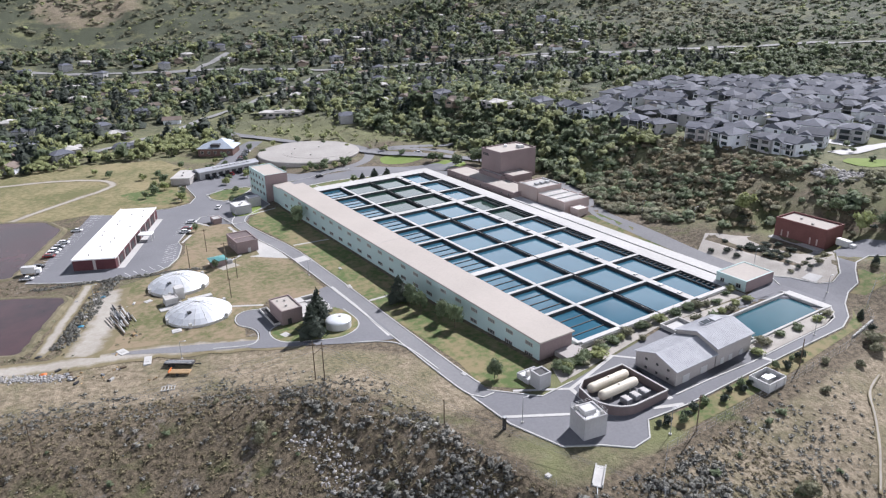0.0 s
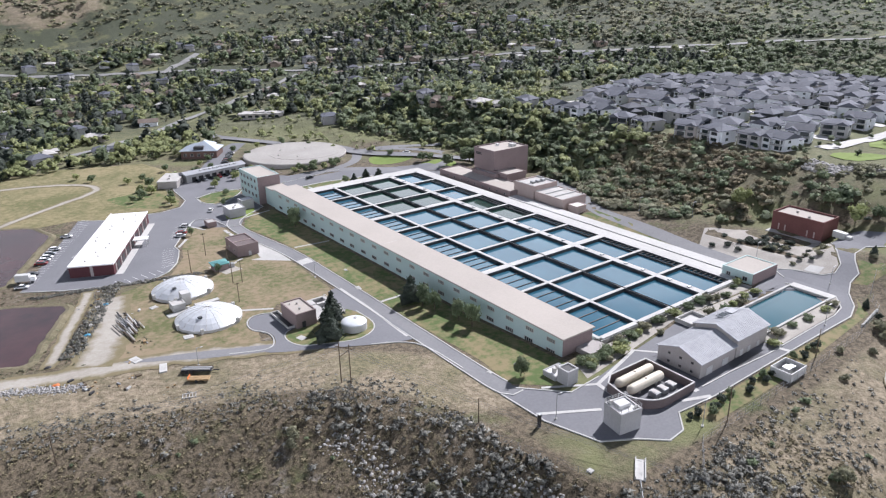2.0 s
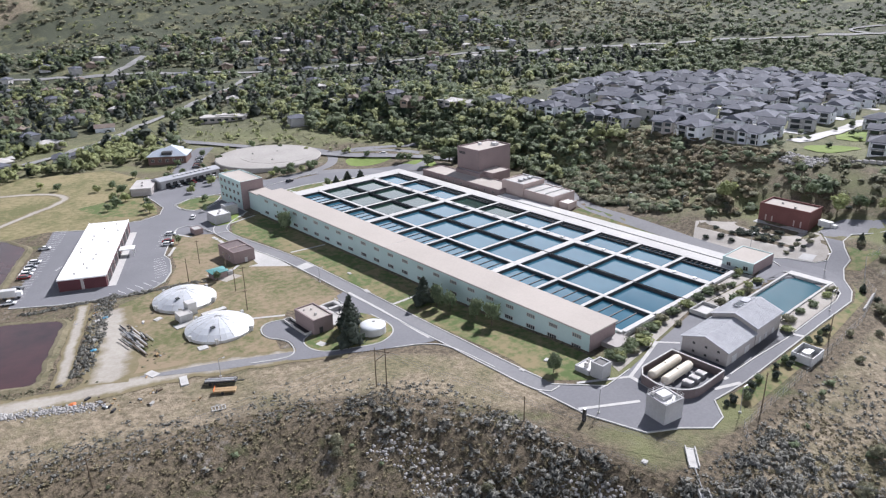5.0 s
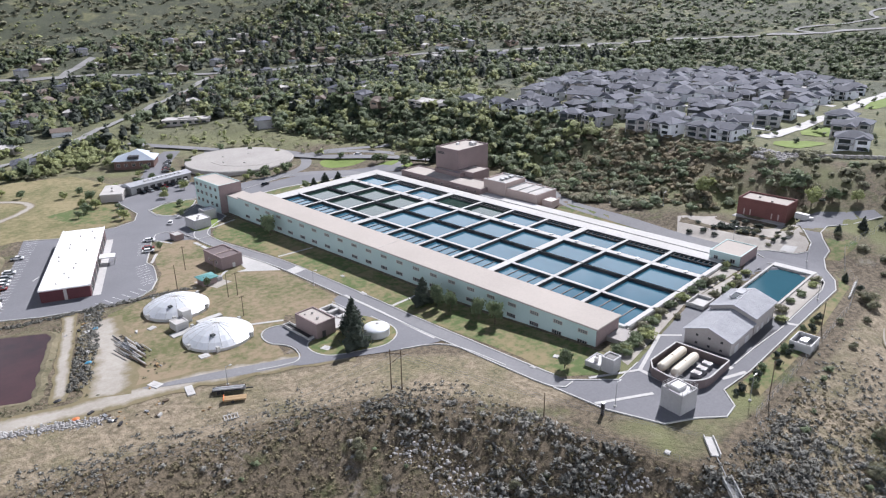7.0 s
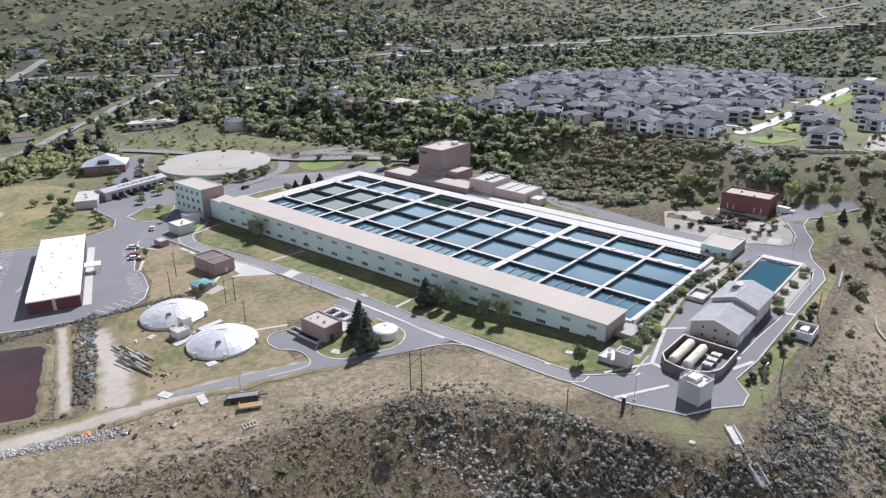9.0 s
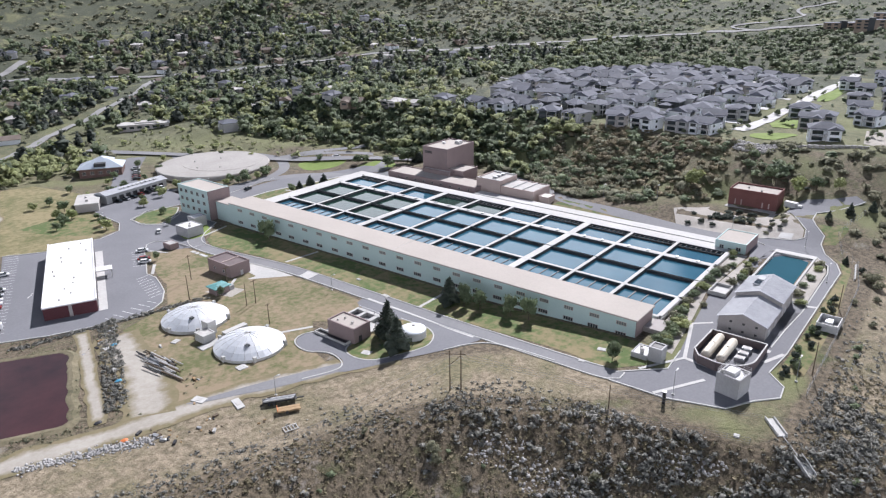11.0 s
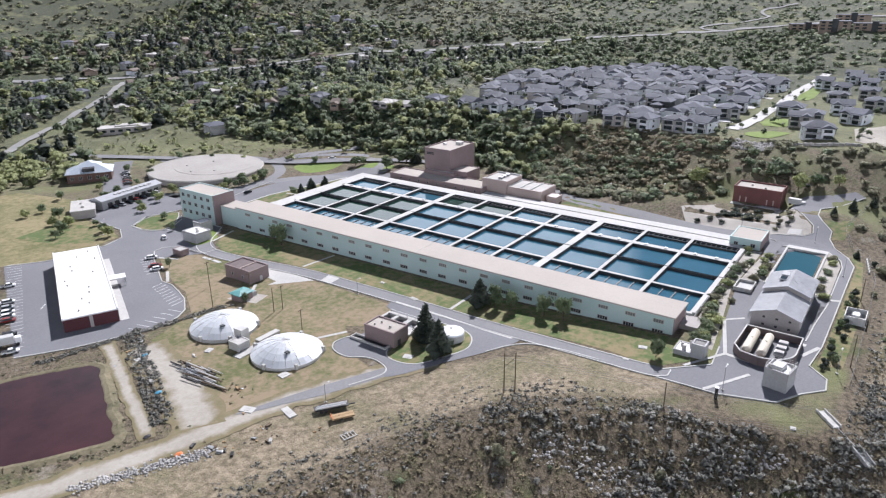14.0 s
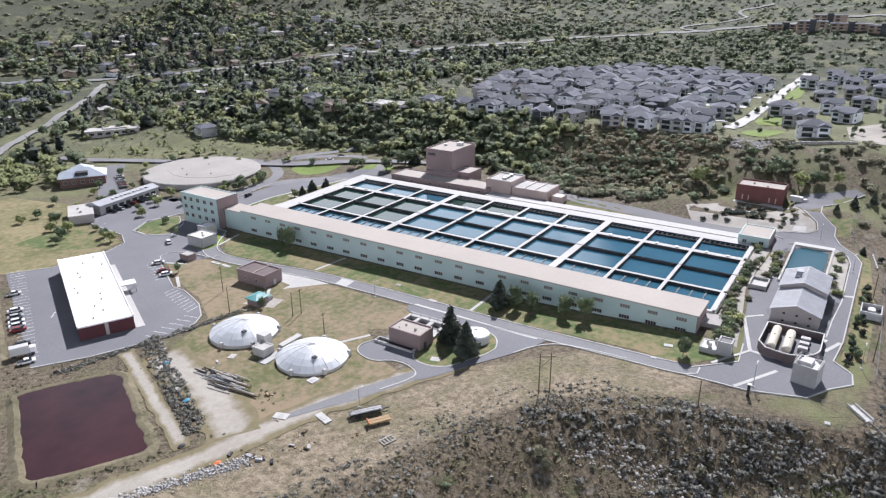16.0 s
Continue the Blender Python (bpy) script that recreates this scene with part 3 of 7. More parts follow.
drape("kerbed_lawn", rounded([(-49.2, 65.2), (-51.4, 64.4), (-53, 62), (-53.2, 58.2), (-52.2, 55), (-50.4, 53), (-46.4, 50.8), (-37.4, 46.5), (-32, 48.3), (-28.8, 50.8), (-26.7, 55.4), (-27.2, 64.8), (-29.3, 69), (-41, 66)], True, 1), "lawn", 0.21, "kerbed grass island beside the pump house", "lawn")


M["weed_bank"] = material("weed_bank", (0.085, 0.08, 0.042), (0.21, 0.18, 0.115), 0.95, 0.9, 0.12, coords="World", bump=0.6)


def pond(name, outline, mat, label):
    """A sheet of water inside a low earth bank."""
    ob = thing(name, label, "pond", kind="structure")
    line = dense(rounded(dense(outline + outline[:1], 6.0)[:-1], True, 2), 1.0)
    line = [(x + 0.6 * noise.noise(Vector((x * 0.22, y * 0.22, 1))) + 0.4 * noise.noise(Vector((x * 1.3, y * 1.3, 2))), y + 0.6 * noise.noise(Vector((x * 0.22, y * 0.22, 7))) + 0.4 * noise.noise(Vector((x * 1.3, y * 1.3, 8)))) for x, y in line]
    z = max(height(*p) for p in line) + 0.15
    bm = bmesh.new()
    bm.faces.new([bm.verts.new((x, y, z)) for x, y in line])
    part("water_surface", bm, mat, ob)
    ring = line + line[:1]
    bm, prev = bmesh.new(), None
    for p, i, m, o in zip(ring, offset_line(ring, 0.6), offset_line(ring, -1.0), offset_line(ring, -2.8)):
        row = [bm.verts.new((*i, z - 0.1)), bm.verts.new((*p, z + 0.12)), bm.verts.new((*m, max(z + 0.25, height(*m) + 0.12))), bm.verts.new((*o, height(*o) - 0.1))]
        if prev:
            for q in range(3):
                bm.faces.new((prev[q], prev[q + 1], row[q + 1], row[q]))
        prev = row
    part("bank", bm, "weed_bank", ob)


pond("settling_pond", [(-139, 103), (-117.5, 90.5), (-100.8, 127.5), (-121.5, 140)], "sludge", "square pond of dark maroon sludge water with earth banks")
pond("settling_pond", [(-150, 178), (-116.5, 160), (-93.5, 212), (-99, 229), (-130, 246)], "sludge", "large pond of dark maroon sludge water by the car park")


# ---- the filter plant ----
M["window_grey"] = material("window_grey", (0.10, 0.115, 0.12), (0.14, 0.155, 0.16), 0.3, 1.0, 0.2, bump=0)
M["wall_grey"] = material("wall_grey", (0.3, 0.3, 0.3), (0.38, 0.38, 0.38), 0.85, 1.0, 0.1, vary=0.25)
DECK, ROWS_Y = 5.0, [-1.6, 16.8, 35.2, 54.6, 73.0, 91.4, 109.8, 129.2, 147.6, 166.0, 184.4]
COLS_X = [13.2, 29.4, 45.7, 62.3, 78.4]


def basins():
    plant = thing("filter_basins", "grid of open concrete water basins with pale walls", "basin")
    thick_x, thick_y = [1.2, 1.3, 0.7, 2.6, 1.2], [1.6, 1.2, 1.2, 2.8, 1.2, 1.2, 1.2, 2.8, 1.2, 1.2, 1.8]
    for i, x in enumerate(COLS_X):
        w = thick_x[i] / 2
        part("basin_wall", boxes((x - w, x + w, ROWS_Y[0], ROWS_Y[-1], DECK - 4, DECK - (0.35 if i == 2 else 0.0)), bevel=0.04), "concrete_pale" if i != 2 else "concrete", plant)
    for j, y in enumerate(ROWS_Y):
        w = thick_y[j] / 2
        for i in range(4):
            part("basin_wall", boxes((COLS_X[i] + thick_x[i] / 2, COLS_X[i + 1] - thick_x[i + 1] / 2, y - w, y + w, DECK - 4, DECK - 0.006), bevel=0.04), "concrete_pale", plant)
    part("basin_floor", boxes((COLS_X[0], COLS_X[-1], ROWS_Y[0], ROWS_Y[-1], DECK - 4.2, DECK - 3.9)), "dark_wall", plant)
    for i in range(4):
        for j in range(10):
            x0, x1, y0, y1 = COLS_X[i] + thick_x[i] / 2, COLS_X[i + 1] - thick_x[i + 1] / 2, ROWS_Y[j] + thick_y[j] / 2, ROWS_Y[j + 1] - thick_y[j + 1] / 2
            wet = "water_green" if (i in (1, 2) and j in (7, 8, 9) or i == 3 and j in (5, 6)) else "water"
            part("water", boxes((x0, x1, y0, y1, DECK - 2.0, DECK - 1.15)), wet, plant)
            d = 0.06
            # thin dark sheets over all four inner walls, ending just below the deck
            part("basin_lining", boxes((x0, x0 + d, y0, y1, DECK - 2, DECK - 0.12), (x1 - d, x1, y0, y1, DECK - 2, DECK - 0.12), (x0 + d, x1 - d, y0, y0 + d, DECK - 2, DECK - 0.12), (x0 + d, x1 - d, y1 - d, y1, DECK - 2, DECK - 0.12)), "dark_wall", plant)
            if i == 0:
                for k in (1, 2, 3):
                    y = y0 + (y1 - y0) * k / 4
                    part("trough", boxes((x0 + 0.1, x1 - 0.1, y - 0.16, y + 0.16, DECK - 1.35, DECK - 0.95)), "dark", plant)
            if i == 3:
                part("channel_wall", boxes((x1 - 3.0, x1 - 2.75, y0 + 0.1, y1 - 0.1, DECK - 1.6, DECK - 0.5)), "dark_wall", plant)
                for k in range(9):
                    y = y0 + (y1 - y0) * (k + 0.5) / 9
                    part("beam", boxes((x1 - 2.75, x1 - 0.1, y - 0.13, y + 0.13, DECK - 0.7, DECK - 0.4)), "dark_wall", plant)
    part("side_deck", boxes((COLS_X[-1] + 0.6, 84.0, -1.6, 190, DECK - 1.2, DECK - 0.01), bevel=0.03), "concrete_pale", plant)
    part("channel", boxes((84.0, 85.0, 0, 188, DECK - 1.4, DECK - 0.5)), "dark_wall", plant)
    part("side_deck", boxes((85.0, 90.5, 4.5, 118, DECK - 1.2, DECK - 0.05), bevel=0.03), "concrete_pale", plant)
    part("end_deck", boxes((4, 84, 185.3, 191, DECK - 5, DECK - 0.02), bevel=0.03), "concrete_pale", plant)
    part("end_wall", boxes((12.6, 79.0, -2.6, -2.4, 0, DECK - 0.4)), "concrete", plant)
    for j in range(10):
        for y in (ROWS_Y[j] + 5.5, ROWS_Y[j] + 13):
            part("hatch", boxes((61.6, 63.0, y - 0.5, y + 0.5, DECK, DECK + 0.35), bevel=0.05), "steel", plant)
    return plant


basins()


def window(parent, x, y, z, w, h, panes, axis="y", mat="glass", frame_mat="wall_tan", out=-1):
    """A band of panes in a wall that runs along the axis."""
    d = 0.08
    def slab(u0, u1, z0, z1, e0, e1):
        e0, e1 = sorted((out * e0, out * e1))
        return (x + e0, x + e1, y + u0, y + u1, z0, z1) if axis == "y" else (x + u0, x + u1, y + e0, y + e1, z0, z1)
    frame_ob = part("window", boxes(slab(-w / 2 - 0.1, w / 2 + 0.1, z - h / 2 - 0.1, z - h / 2, 0, d), slab(-w / 2 - 0.1, w / 2 + 0.1, z + h / 2, z + h / 2 + 0.1, 0, d),
                                     *[slab(-w / 2 + w * i / panes - 0.09, -w / 2 + w * i / panes + 0.09, z - h / 2, z + h / 2, 0, d) for i in range(panes + 1)]), frame_mat, parent)
    part("pane", boxes(slab(-w / 2, w / 2, z - h / 2, z + h / 2, -0.02, 0.03)), mat, frame_ob)


def long_building():
    ob = thing("filter_building", "long two-storey building with pale teal front and tan roof", "building")
    part("wall", boxes((0, 11.6, 0, 190.5, -2.5, 8.0)), "wall_teal", ob)
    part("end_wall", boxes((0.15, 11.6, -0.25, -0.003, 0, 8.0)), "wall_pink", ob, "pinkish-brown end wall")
    part("roof", boxes((-0.25, 12.4, -0.5, 190.7, 8.0, 8.45), bevel=0.06), "roof_tan", ob)
    part("low_wing", boxes((0.4, 9, 190.5, 201, -2.5, 7.0)), "wall_teal", ob)
    part("low_roof", boxes((0.1, 9.2, 190.7, 201.2, 7.0, 7.35), bevel=0.05), "roof_tan", ob)
    part("roof_joint", boxes((-0.3, 12.45, 92.9, 93.1, 8.0, 8.5)), "roof_grey", ob)
    for k in range(22):
        y = 4.3 + k * 8.5
        window(ob, 0, y, 6.2, 3.0, 1.0, 4, mat="window_grey", frame_mat="roof_tan")
        window(ob, 0, y + (0.3 if k % 2 else 0), 2.9 - 0.012 * y, 3.2, 1.1, 4)
    return ob


long_building()


def slab_building(name, label, x0, x1, y0, y1, z0, z1, wall, roof, parapet=0.5, turn=None):
    """A flat-roofed block with a parapet."""
    ob = thing(name, label, "building")
    part("wall", boxes((x0, x1, y0, y1, z0, z1)), wall, ob)
    t = 0.35
    part("parapet", boxes((x0 - 0.05, x1 + 0.05, y0 - 0.05, y0 + t, z1 - 0.3, z1 + parapet), (x0 - 0.05, x1 + 0.05, y1 - t, y1 + 0.05, z1 - 0.3, z1 + parapet), (x0 - 0.05, x0 + t, y0 + t, y1 - t, z1 - 0.3, z1 + parapet), (x1 - t, x1 + 0.05, y0 + t, y1 - t, z1 - 0.3, z1 + parapet)), wall, ob)
    part("roof", boxes((x0 + t, x1 - t, y0 + t, y1 - t, z1, z1 + 0.12)), roof, ob)
    return ob


et = slab_building("office_tower", "three-storey teal block with pinkish end wall", -3, 8.4, 201.5, 225, -3, 11.8, "wall_teal", "roof_tan", 0.45)
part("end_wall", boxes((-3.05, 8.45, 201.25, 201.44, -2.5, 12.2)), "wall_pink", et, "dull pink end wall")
for y in (205, 209.5, 214, 218.5, 222.5):
    for z in (2.2, 6.0, 9.7):
        window(et, -3, y, z, 1.8, 1.5, 2)

tower = slab_building("chemical_tower", "tall pinkish block tower over a flat-roofed hall", 100.5, 123.5, 146, 162, 3, 18.6, "wall_pink", "roof_tan", 0.7)
part("penthouse", boxes((116, 119, 150, 153, 18.6, 20.2)), "white", tower)
hall = slab_building("pump_hall", "long low pinkish hall with flat roof", 87.5, 100.4, 119, 175, 2.5, 6.4, "wall_pink", "roof_tan", 0.5)
slab_building("pump_hall", "stepped low pinkish annex of the tower", 100.5, 113, 136, 145.9, 2.5, 9.0, "wall_pink", "roof_tan", 0.4)
slab_building("twin_annex", "pinkish annex with framed flat roof", 92, 107, 108, 121.5, 3, 10.2, "wall_pink_pale", "roof_grey", 0.6)
slab_building("twin_annex", "low pinkish annex with white-framed roof bays", 92.5, 107.3, 90, 107.9, 3, 8.0, "wall_pink_pale", "roof_grey", 0.5)
slab_building("service_shed", "small pale flat-roofed shed", 94, 100, 83, 88, 3, 6.4, "wall_pink_pale", "roof_white", 0.3)
red = slab_building("red_pump_house", "red-brown brick pump house with flat roof", 130.5, 142, -4.2, 15.2, 5, 13.6, "brick_red", "roof_tan", 0.8)
slab_building("gate_house", "small pale blue-grey house with flat roof", 81, 95.5, -6.8, 4.2, 2, 7.6, "wall_teal", "roof_tan", 0.35)

white_b = thing("maintenance_building", "long white-roofed maintenance building with dark red walls", "building", (-88.6, 151.2, 0), -25.2)
part("wall", boxes((-7.7, 7.7, 0, 64, -1.5, 3.9)), "wall_red", white_b)
part("roof", boxes((-7.95, 7.95, -0.25, 64.25, 3.9, 4.35), bevel=0.06), "roof_white", white_b)
part("parapet", boxes((-7.95, -7.5, -0.2, 64.2, 4.352, 4.6), (7.5, 7.95, -0.2, 64.2, 4.352, 4.6), bevel=0.05), "roof_white", white_b)


def dome_tank(x, y, r, h, z):
    ob = thing("domed_tank", "round tank with pale faceted metal dome", "tank", (x, y, z), group="domed tanks")
    bm = bmesh.new()
    cylinder(bm, 0, 0, -0.6, 0.9, r, n=40)
    part("tank_wall", bm, "concrete", ob)
    R = (r * r + h * h) / (2 * h)
    full = math.asin(r / R)

    def top(a, e, lift=0.0):
        return ((R + lift) * math.sin(e) * math.cos(a), (R + lift) * math.sin(e) * math.sin(a), (R + lift) * math.cos(e) - (R - h) + 0.9)

    gores, rings = 16, 5
    for i in range(rings):
        e0, e1 = full * (1 - i / rings), full * (1 - (i + 1) / rings)
        for k in range(gores):
            a0, a1 = 2 * math.pi * k / gores, 2 * math.pi * (k + 1) / gores
            bm = bmesh.new()
            am = (a0 + a1) / 2
            low, high = [bm.verts.new(top(a, e0)) for a in (a0, am, a1)], [bm.verts.new(top(a, e1)) for a in ((a0, am, a1) if i < rings - 1 else (am,))]
            if i < rings - 1:
                bm.faces.new((low[0], low[1], high[1], high[0])), bm.faces.new((low[1], low[2], high[2], high[1]))
            else:
                bm.faces.new((low[0], low[1], high[0])), bm.faces.new((low[1], low[2], high[0]))
            part("dome_panel", bm, "dome", ob)
    for k in range(gores):
        bm = bmesh.new()
        for i in range(rings):
            beam(bm, top(2 * math.pi * k / gores, full * (1 - i / rings), 0.02), top(2 * math.pi * k / gores, full * (1 - (i + 0.98) / rings), 0.02), 0.045, 4)
        part("rib", bm, "roof_grey", ob)
    for a in (0.4, 1.9, 3.3, 4.2, 5.4):
        bm = boxes((-0.45, 0.45, -0.45, 0.45, 0.1, 1.7), bevel=0.05)
        for v in bm.verts:
            v.co += Vector((r * math.cos(a), r * math.sin(a), 0))
        part("vent_box", bm, "concrete", ob)
    bm = boxes((-0.6, 0.6, -0.6, 0.6, 0.0, 0.35), bevel=0.05)
    for v in bm.verts:
        v.co += Vector(top(4.0, full * 0.55))
    part("hatch", bm, "dark_wall", ob)
    return ob


dome_tank(-66.5, 116, 10.2, 3.4, 0.5)
dome_tank(-67, 88, 10.2, 3.5, 0.6)


def gable_hall(x0, x1, y0, y1, z0, eave, ridge, label):
    """A hall whose ridge runs along x."""
    ob = thing("gabled_hall", label, "building", group="gabled halls")
    ym = (y0 + y1) / 2
    bm = bmesh.new()
    lo = [(x0, y0), (x1, y0), (x1, y1), (x0, y1)]
    b = [bm.verts.new((x, y, z0)) for x, y in lo]
    t = [bm.verts.new((x, y, eave)) for x, y in lo]
    ra, rb = bm.verts.new((x0, ym, ridge)), bm.verts.new((x1, ym, ridge))
    bm.faces.new(b), bm.faces.new((b[0], b[1], t[1], t[0])), bm.faces.new((b[2], b[3], t[3], t[2]))
    bm.faces.new((b[1], b[2], t[2], rb, t[1])), bm.faces.new((b[3], b[0], t[0], ra, t[3]))
    part("wall", bm, "wall_tan", ob)
    k = (ridge - eave) / ((y1 - y0) / 2)
    for s, ye in ((-1, y0), (1, y1)):
        bm = bmesh.new()
        e = 0.5
        pts = [(ym, ridge), (ye + s * e, eave - e * k)]
        v = [[bm.verts.new((x, y, z + dz)) for y, z in pts for dz in (0.02, 0.25)] for x in (x0 - e, x1 + e)]
        for q in ((0, 1, 3, 2),):
            bm.faces.new([v[0][i] for i in q]), bm.faces.new([v[1][i] for i in q])
        for i, j in ((0, 1), (1, 3), (3, 2), (2, 0)):
            bm.faces.new((v[0][i], v[0][j], v[1][j], v[1][i]))
        slope = part("roof_slope", bm, "roof_metal", ob)
        for i in range(int((x1 - x0) / 0.6)):
            x = x0 + 0.3 + i * 0.6
            bm = bmesh.new()
            beam(bm, (x, ym, ridge + 0.26), (x, ye + s * e, eave - e * k + 0.26), 0.035, 4)
            part("roof_seam", bm, "roof_metal", slope)
    return ob


gable_hall(18.6, 33.9, -30, -17, 2.5, 7.7, 9.9, "tan block hall with pale metal gable roof")
gable_hall(34.4, 49, -30, -17, 2.8, 9.2, 11.4, "taller tan block hall with pale metal gable roof")

pool = thing("clear_water_pool", "rectangular open pool of blue water with concrete walls", "basin")
part("pool_wall", boxes((50, 90, -15.2, -14.5, 1, 4.8), (50, 90, -28.4, -27.7, 1, 4.8), (89.2, 90, -27.7, -15.2, 1, 4.8), (50, 50.7, -27.7, -15.2, 1, 4.8), bevel=0.03), "concrete", pool)
part("water", boxes((50.7, 89.2, -27.7, -15.2, 1, 3.9)), "water_pool", pool)


# ---- smaller buildings of the plant ----
M["wall_compound"] = material("wall_compound", (0.125, 0.098, 0.098), (0.17, 0.135, 0.132), 0.88, 2.5, 0.2)
M["box_grey"] = material("box_grey", (0.33, 0.33, 0.335), (0.41, 0.41, 0.412), 0.8, 1.5, 0.2)
M["roof_slate"] = material("roof_slate", (0.075, 0.082, 0.105), (0.135, 0.145, 0.175), 0.85, 1.0, 0.1, vary=0.4)
M["roof_brown"] = material("roof_brown", (0.14, 0.11, 0.09), (0.2, 0.165, 0.14), 0.9, 1.0, 0.1, vary=0.3)
M["wall_brown"] = material("wall_brown", (0.22, 0.17, 0.13), (0.3, 0.24, 0.19), 0.85, 1.0, 0.1, vary=0.3)
M["paint_line"] = material("paint_line", (0.62, 0.62, 0.6), (0.75, 0.75, 0.73), 0.8, 3.0, 0.2, coords="World")
M["car_white"] = material("car_white", (0.75, 0.75, 0.75), (0.8, 0.8, 0.8), 0.25, 1, 0.2, bump=0)
M["car_silver"] = material("car_silver", (0.42, 0.43, 0.45), (0.46, 0.47, 0.49), 0.3, 1, 0.2, metal=0.5, bump=0)
M["car_black"] = material("car_black", (0.015, 0.015, 0.018), (0.02, 0.02, 0.024), 0.2, 1, 0.2, bump=0)
M["car_red"] = material("car_red", (0.2, 0.02, 0.02), (0.24, 0.025, 0.025), 0.25, 1, 0.2, bump=0)
M["tarp_blue"] = material("tarp_blue", (0.05, 0.25, 0.4), (0.08, 0.32, 0.48), 0.6, 3, 0.5)
M["orange"] = material("orange", (0.6, 0.16, 0.04), (0.7, 0.2, 0.06), 0.6, 3, 0.5)
M["dry_grass"] = material("dry_grass", (0.16, 0.14, 0.08), (0.28, 0.24, 0.15), 0.95, 2.0, 0.2, vary=0.4, coords="World")
M["rust_scrub"] = material("rust_scrub", (0.165, 0.142, 0.088), (0.28, 0.235, 0.145), 0.9, 1.9, 0.05, vary=0.2, coords="World", thin=0.15, bump=0.9, relief=0.6)
M["asphalt_pale"] = material("asphalt_pale", (0.21, 0.21, 0.205), (0.28, 0.28, 0.275), 0.9, 1.0, 0.05, coords="World")
M["wall_bright"] = material("wall_bright", (0.62, 0.65, 0.69), (0.72, 0.745, 0.78), 0.7, 1, 0.1)
M["rust"] = material("rust", (0.3, 0.2, 0.1), (0.4, 0.28, 0.15), 0.8, 3, 0.4)


block = slab_building("white_tank_house", "pale concrete box house with railed roof", 0, 5.9, 0, 5.8, 1.2, 8.0, "box_grey", "roof_white", 0.5)
block.matrix_basis = pose(-15.3, -32.8, 0, 0, 0, -10)


def land(x, y):
    return height(x, y) + rough_land(x, y)


def hip_roof(bm, x0, x1, y0, y1, z, rise, over=0.6, gable=False):
    """A roof over a rectangle with its ridge along the longer side."""
    x0, x1, y0, y1 = x0 - over, x1 + over, y0 - over, y1 + over
    w, d = x1 - x0, y1 - y0
    if w >= d:
        k = 0 if gable else d / 2
        a, b = (x0 + k, (y0 + y1) / 2, z + rise), (x1 - k, (y0 + y1) / 2, z + rise)
    else:
        k = 0 if gable else w / 2
        a, b = ((x0 + x1) / 2, y0 + k, z + rise), ((x0 + x1) / 2, y1 - k, z + rise)
    t = 0.25
    e = [bm.verts.new((x, y, z)) for x, y in ((x0, y0), (x1, y0), (x1, y1), (x0, y1))]
    f = [bm.verts.new((x, y, z - t)) for x, y in ((x0, y0), (x1, y0), (x1, y1), (x0, y1))]
    ra, rb = bm.verts.new(a), bm.verts.new(b)
    if w >= d:
        faces = [(e[0], e[1], rb, ra), (e[1], e[2], rb), (e[2], e[3], ra, rb), (e[3], e[0], ra)]
    else:
        faces = [(e[0], e[1], ra), (e[1], e[2], rb, ra), (e[2], e[3], rb), (e[3], e[0], ra, rb)]
    for q in faces + [(e[i], e[(i + 1) % 4], f[(i + 1) % 4], f[i]) for i in range(4)] + [f]:
        bm.faces.new(q)
    return bm


def roof_clutter(ob, spots, z):
    for x, y, w, h in spots:
        part("roof_unit", boxes((x - w / 2, x + w / 2, y - w / 2, y + w / 2, z, z + h), bevel=0.05), "roof_grey", ob)


def door(ob, x, y, z, w, h, axis, out, mat="white"):
    if axis == "x":
        part("door", boxes((x - w / 2, x + w / 2, y - 0.06, y + 0.06, z, z + h)), mat, ob)
    else:
        part("door", boxes((x - 0.06, x + 0.06, y - w / 2, y + w / 2, z, z + h)), mat, ob)


# maintenance building: bays, porch and vents
for k in range(8):
    part("wall_pier", boxes((7.7, 7.95, 3 + k * 8 - 0.4, 3 + k * 8 + 0.4, -1, 3.9)), "wall_tan", white_b)
for k in range(7):
    part("garage_door", boxes((7.68, 7.8, 5 + k * 8, 9 + k * 8, -1, 2.8)), "dark", white_b)
part("wall_band", boxes((-0.5, 0.5, -0.12, -0.01, -1, 3.9)), "wall_tan", white_b, "pale band in the red end wall")
part("porch_roof", boxes((8.0, 13.5, 30, 34.5, 2.2, 2.6), bevel=0.05), "roof_white", white_b)
for y in (30.3, 34.2):
    part("porch_post", boxes((13.0, 13.3, y - 0.15, y + 0.15, -1, 2.2)), "white", white_b)
rng = random.Random(3)
for k in range(13):
    x, y = rng.uniform(-5.5, 5.5), 4 + k * 4.6
    part("roof_vent", cylinder(bmesh.new(), x, y, 4.35, 4.85, 0.28, 0.22, 8), "roof_grey", white_b)

# flat block with an open roof well
sb = slab_building("valve_house", "pinkish flat-roofed valve house with parapet", -38.8, -30.3, 136.5, 150, -1.6, 3.7, "wall_pink", "wall_compound", 0.5)
part("roof_divider", boxes((-38.5, -30.6, 142.2, 142.6, 3.7, 4.1)), "wall_pink_pale", sb)
door(sb, -34, 136.44, -0.9, 1.1, 2.1, "x", -1)
window(sb, -38.8, 140.5, 1.4, 0.9, 0.9, 1)
window(sb, -38.8, 146, 1.4, 0.9, 0.9, 1)

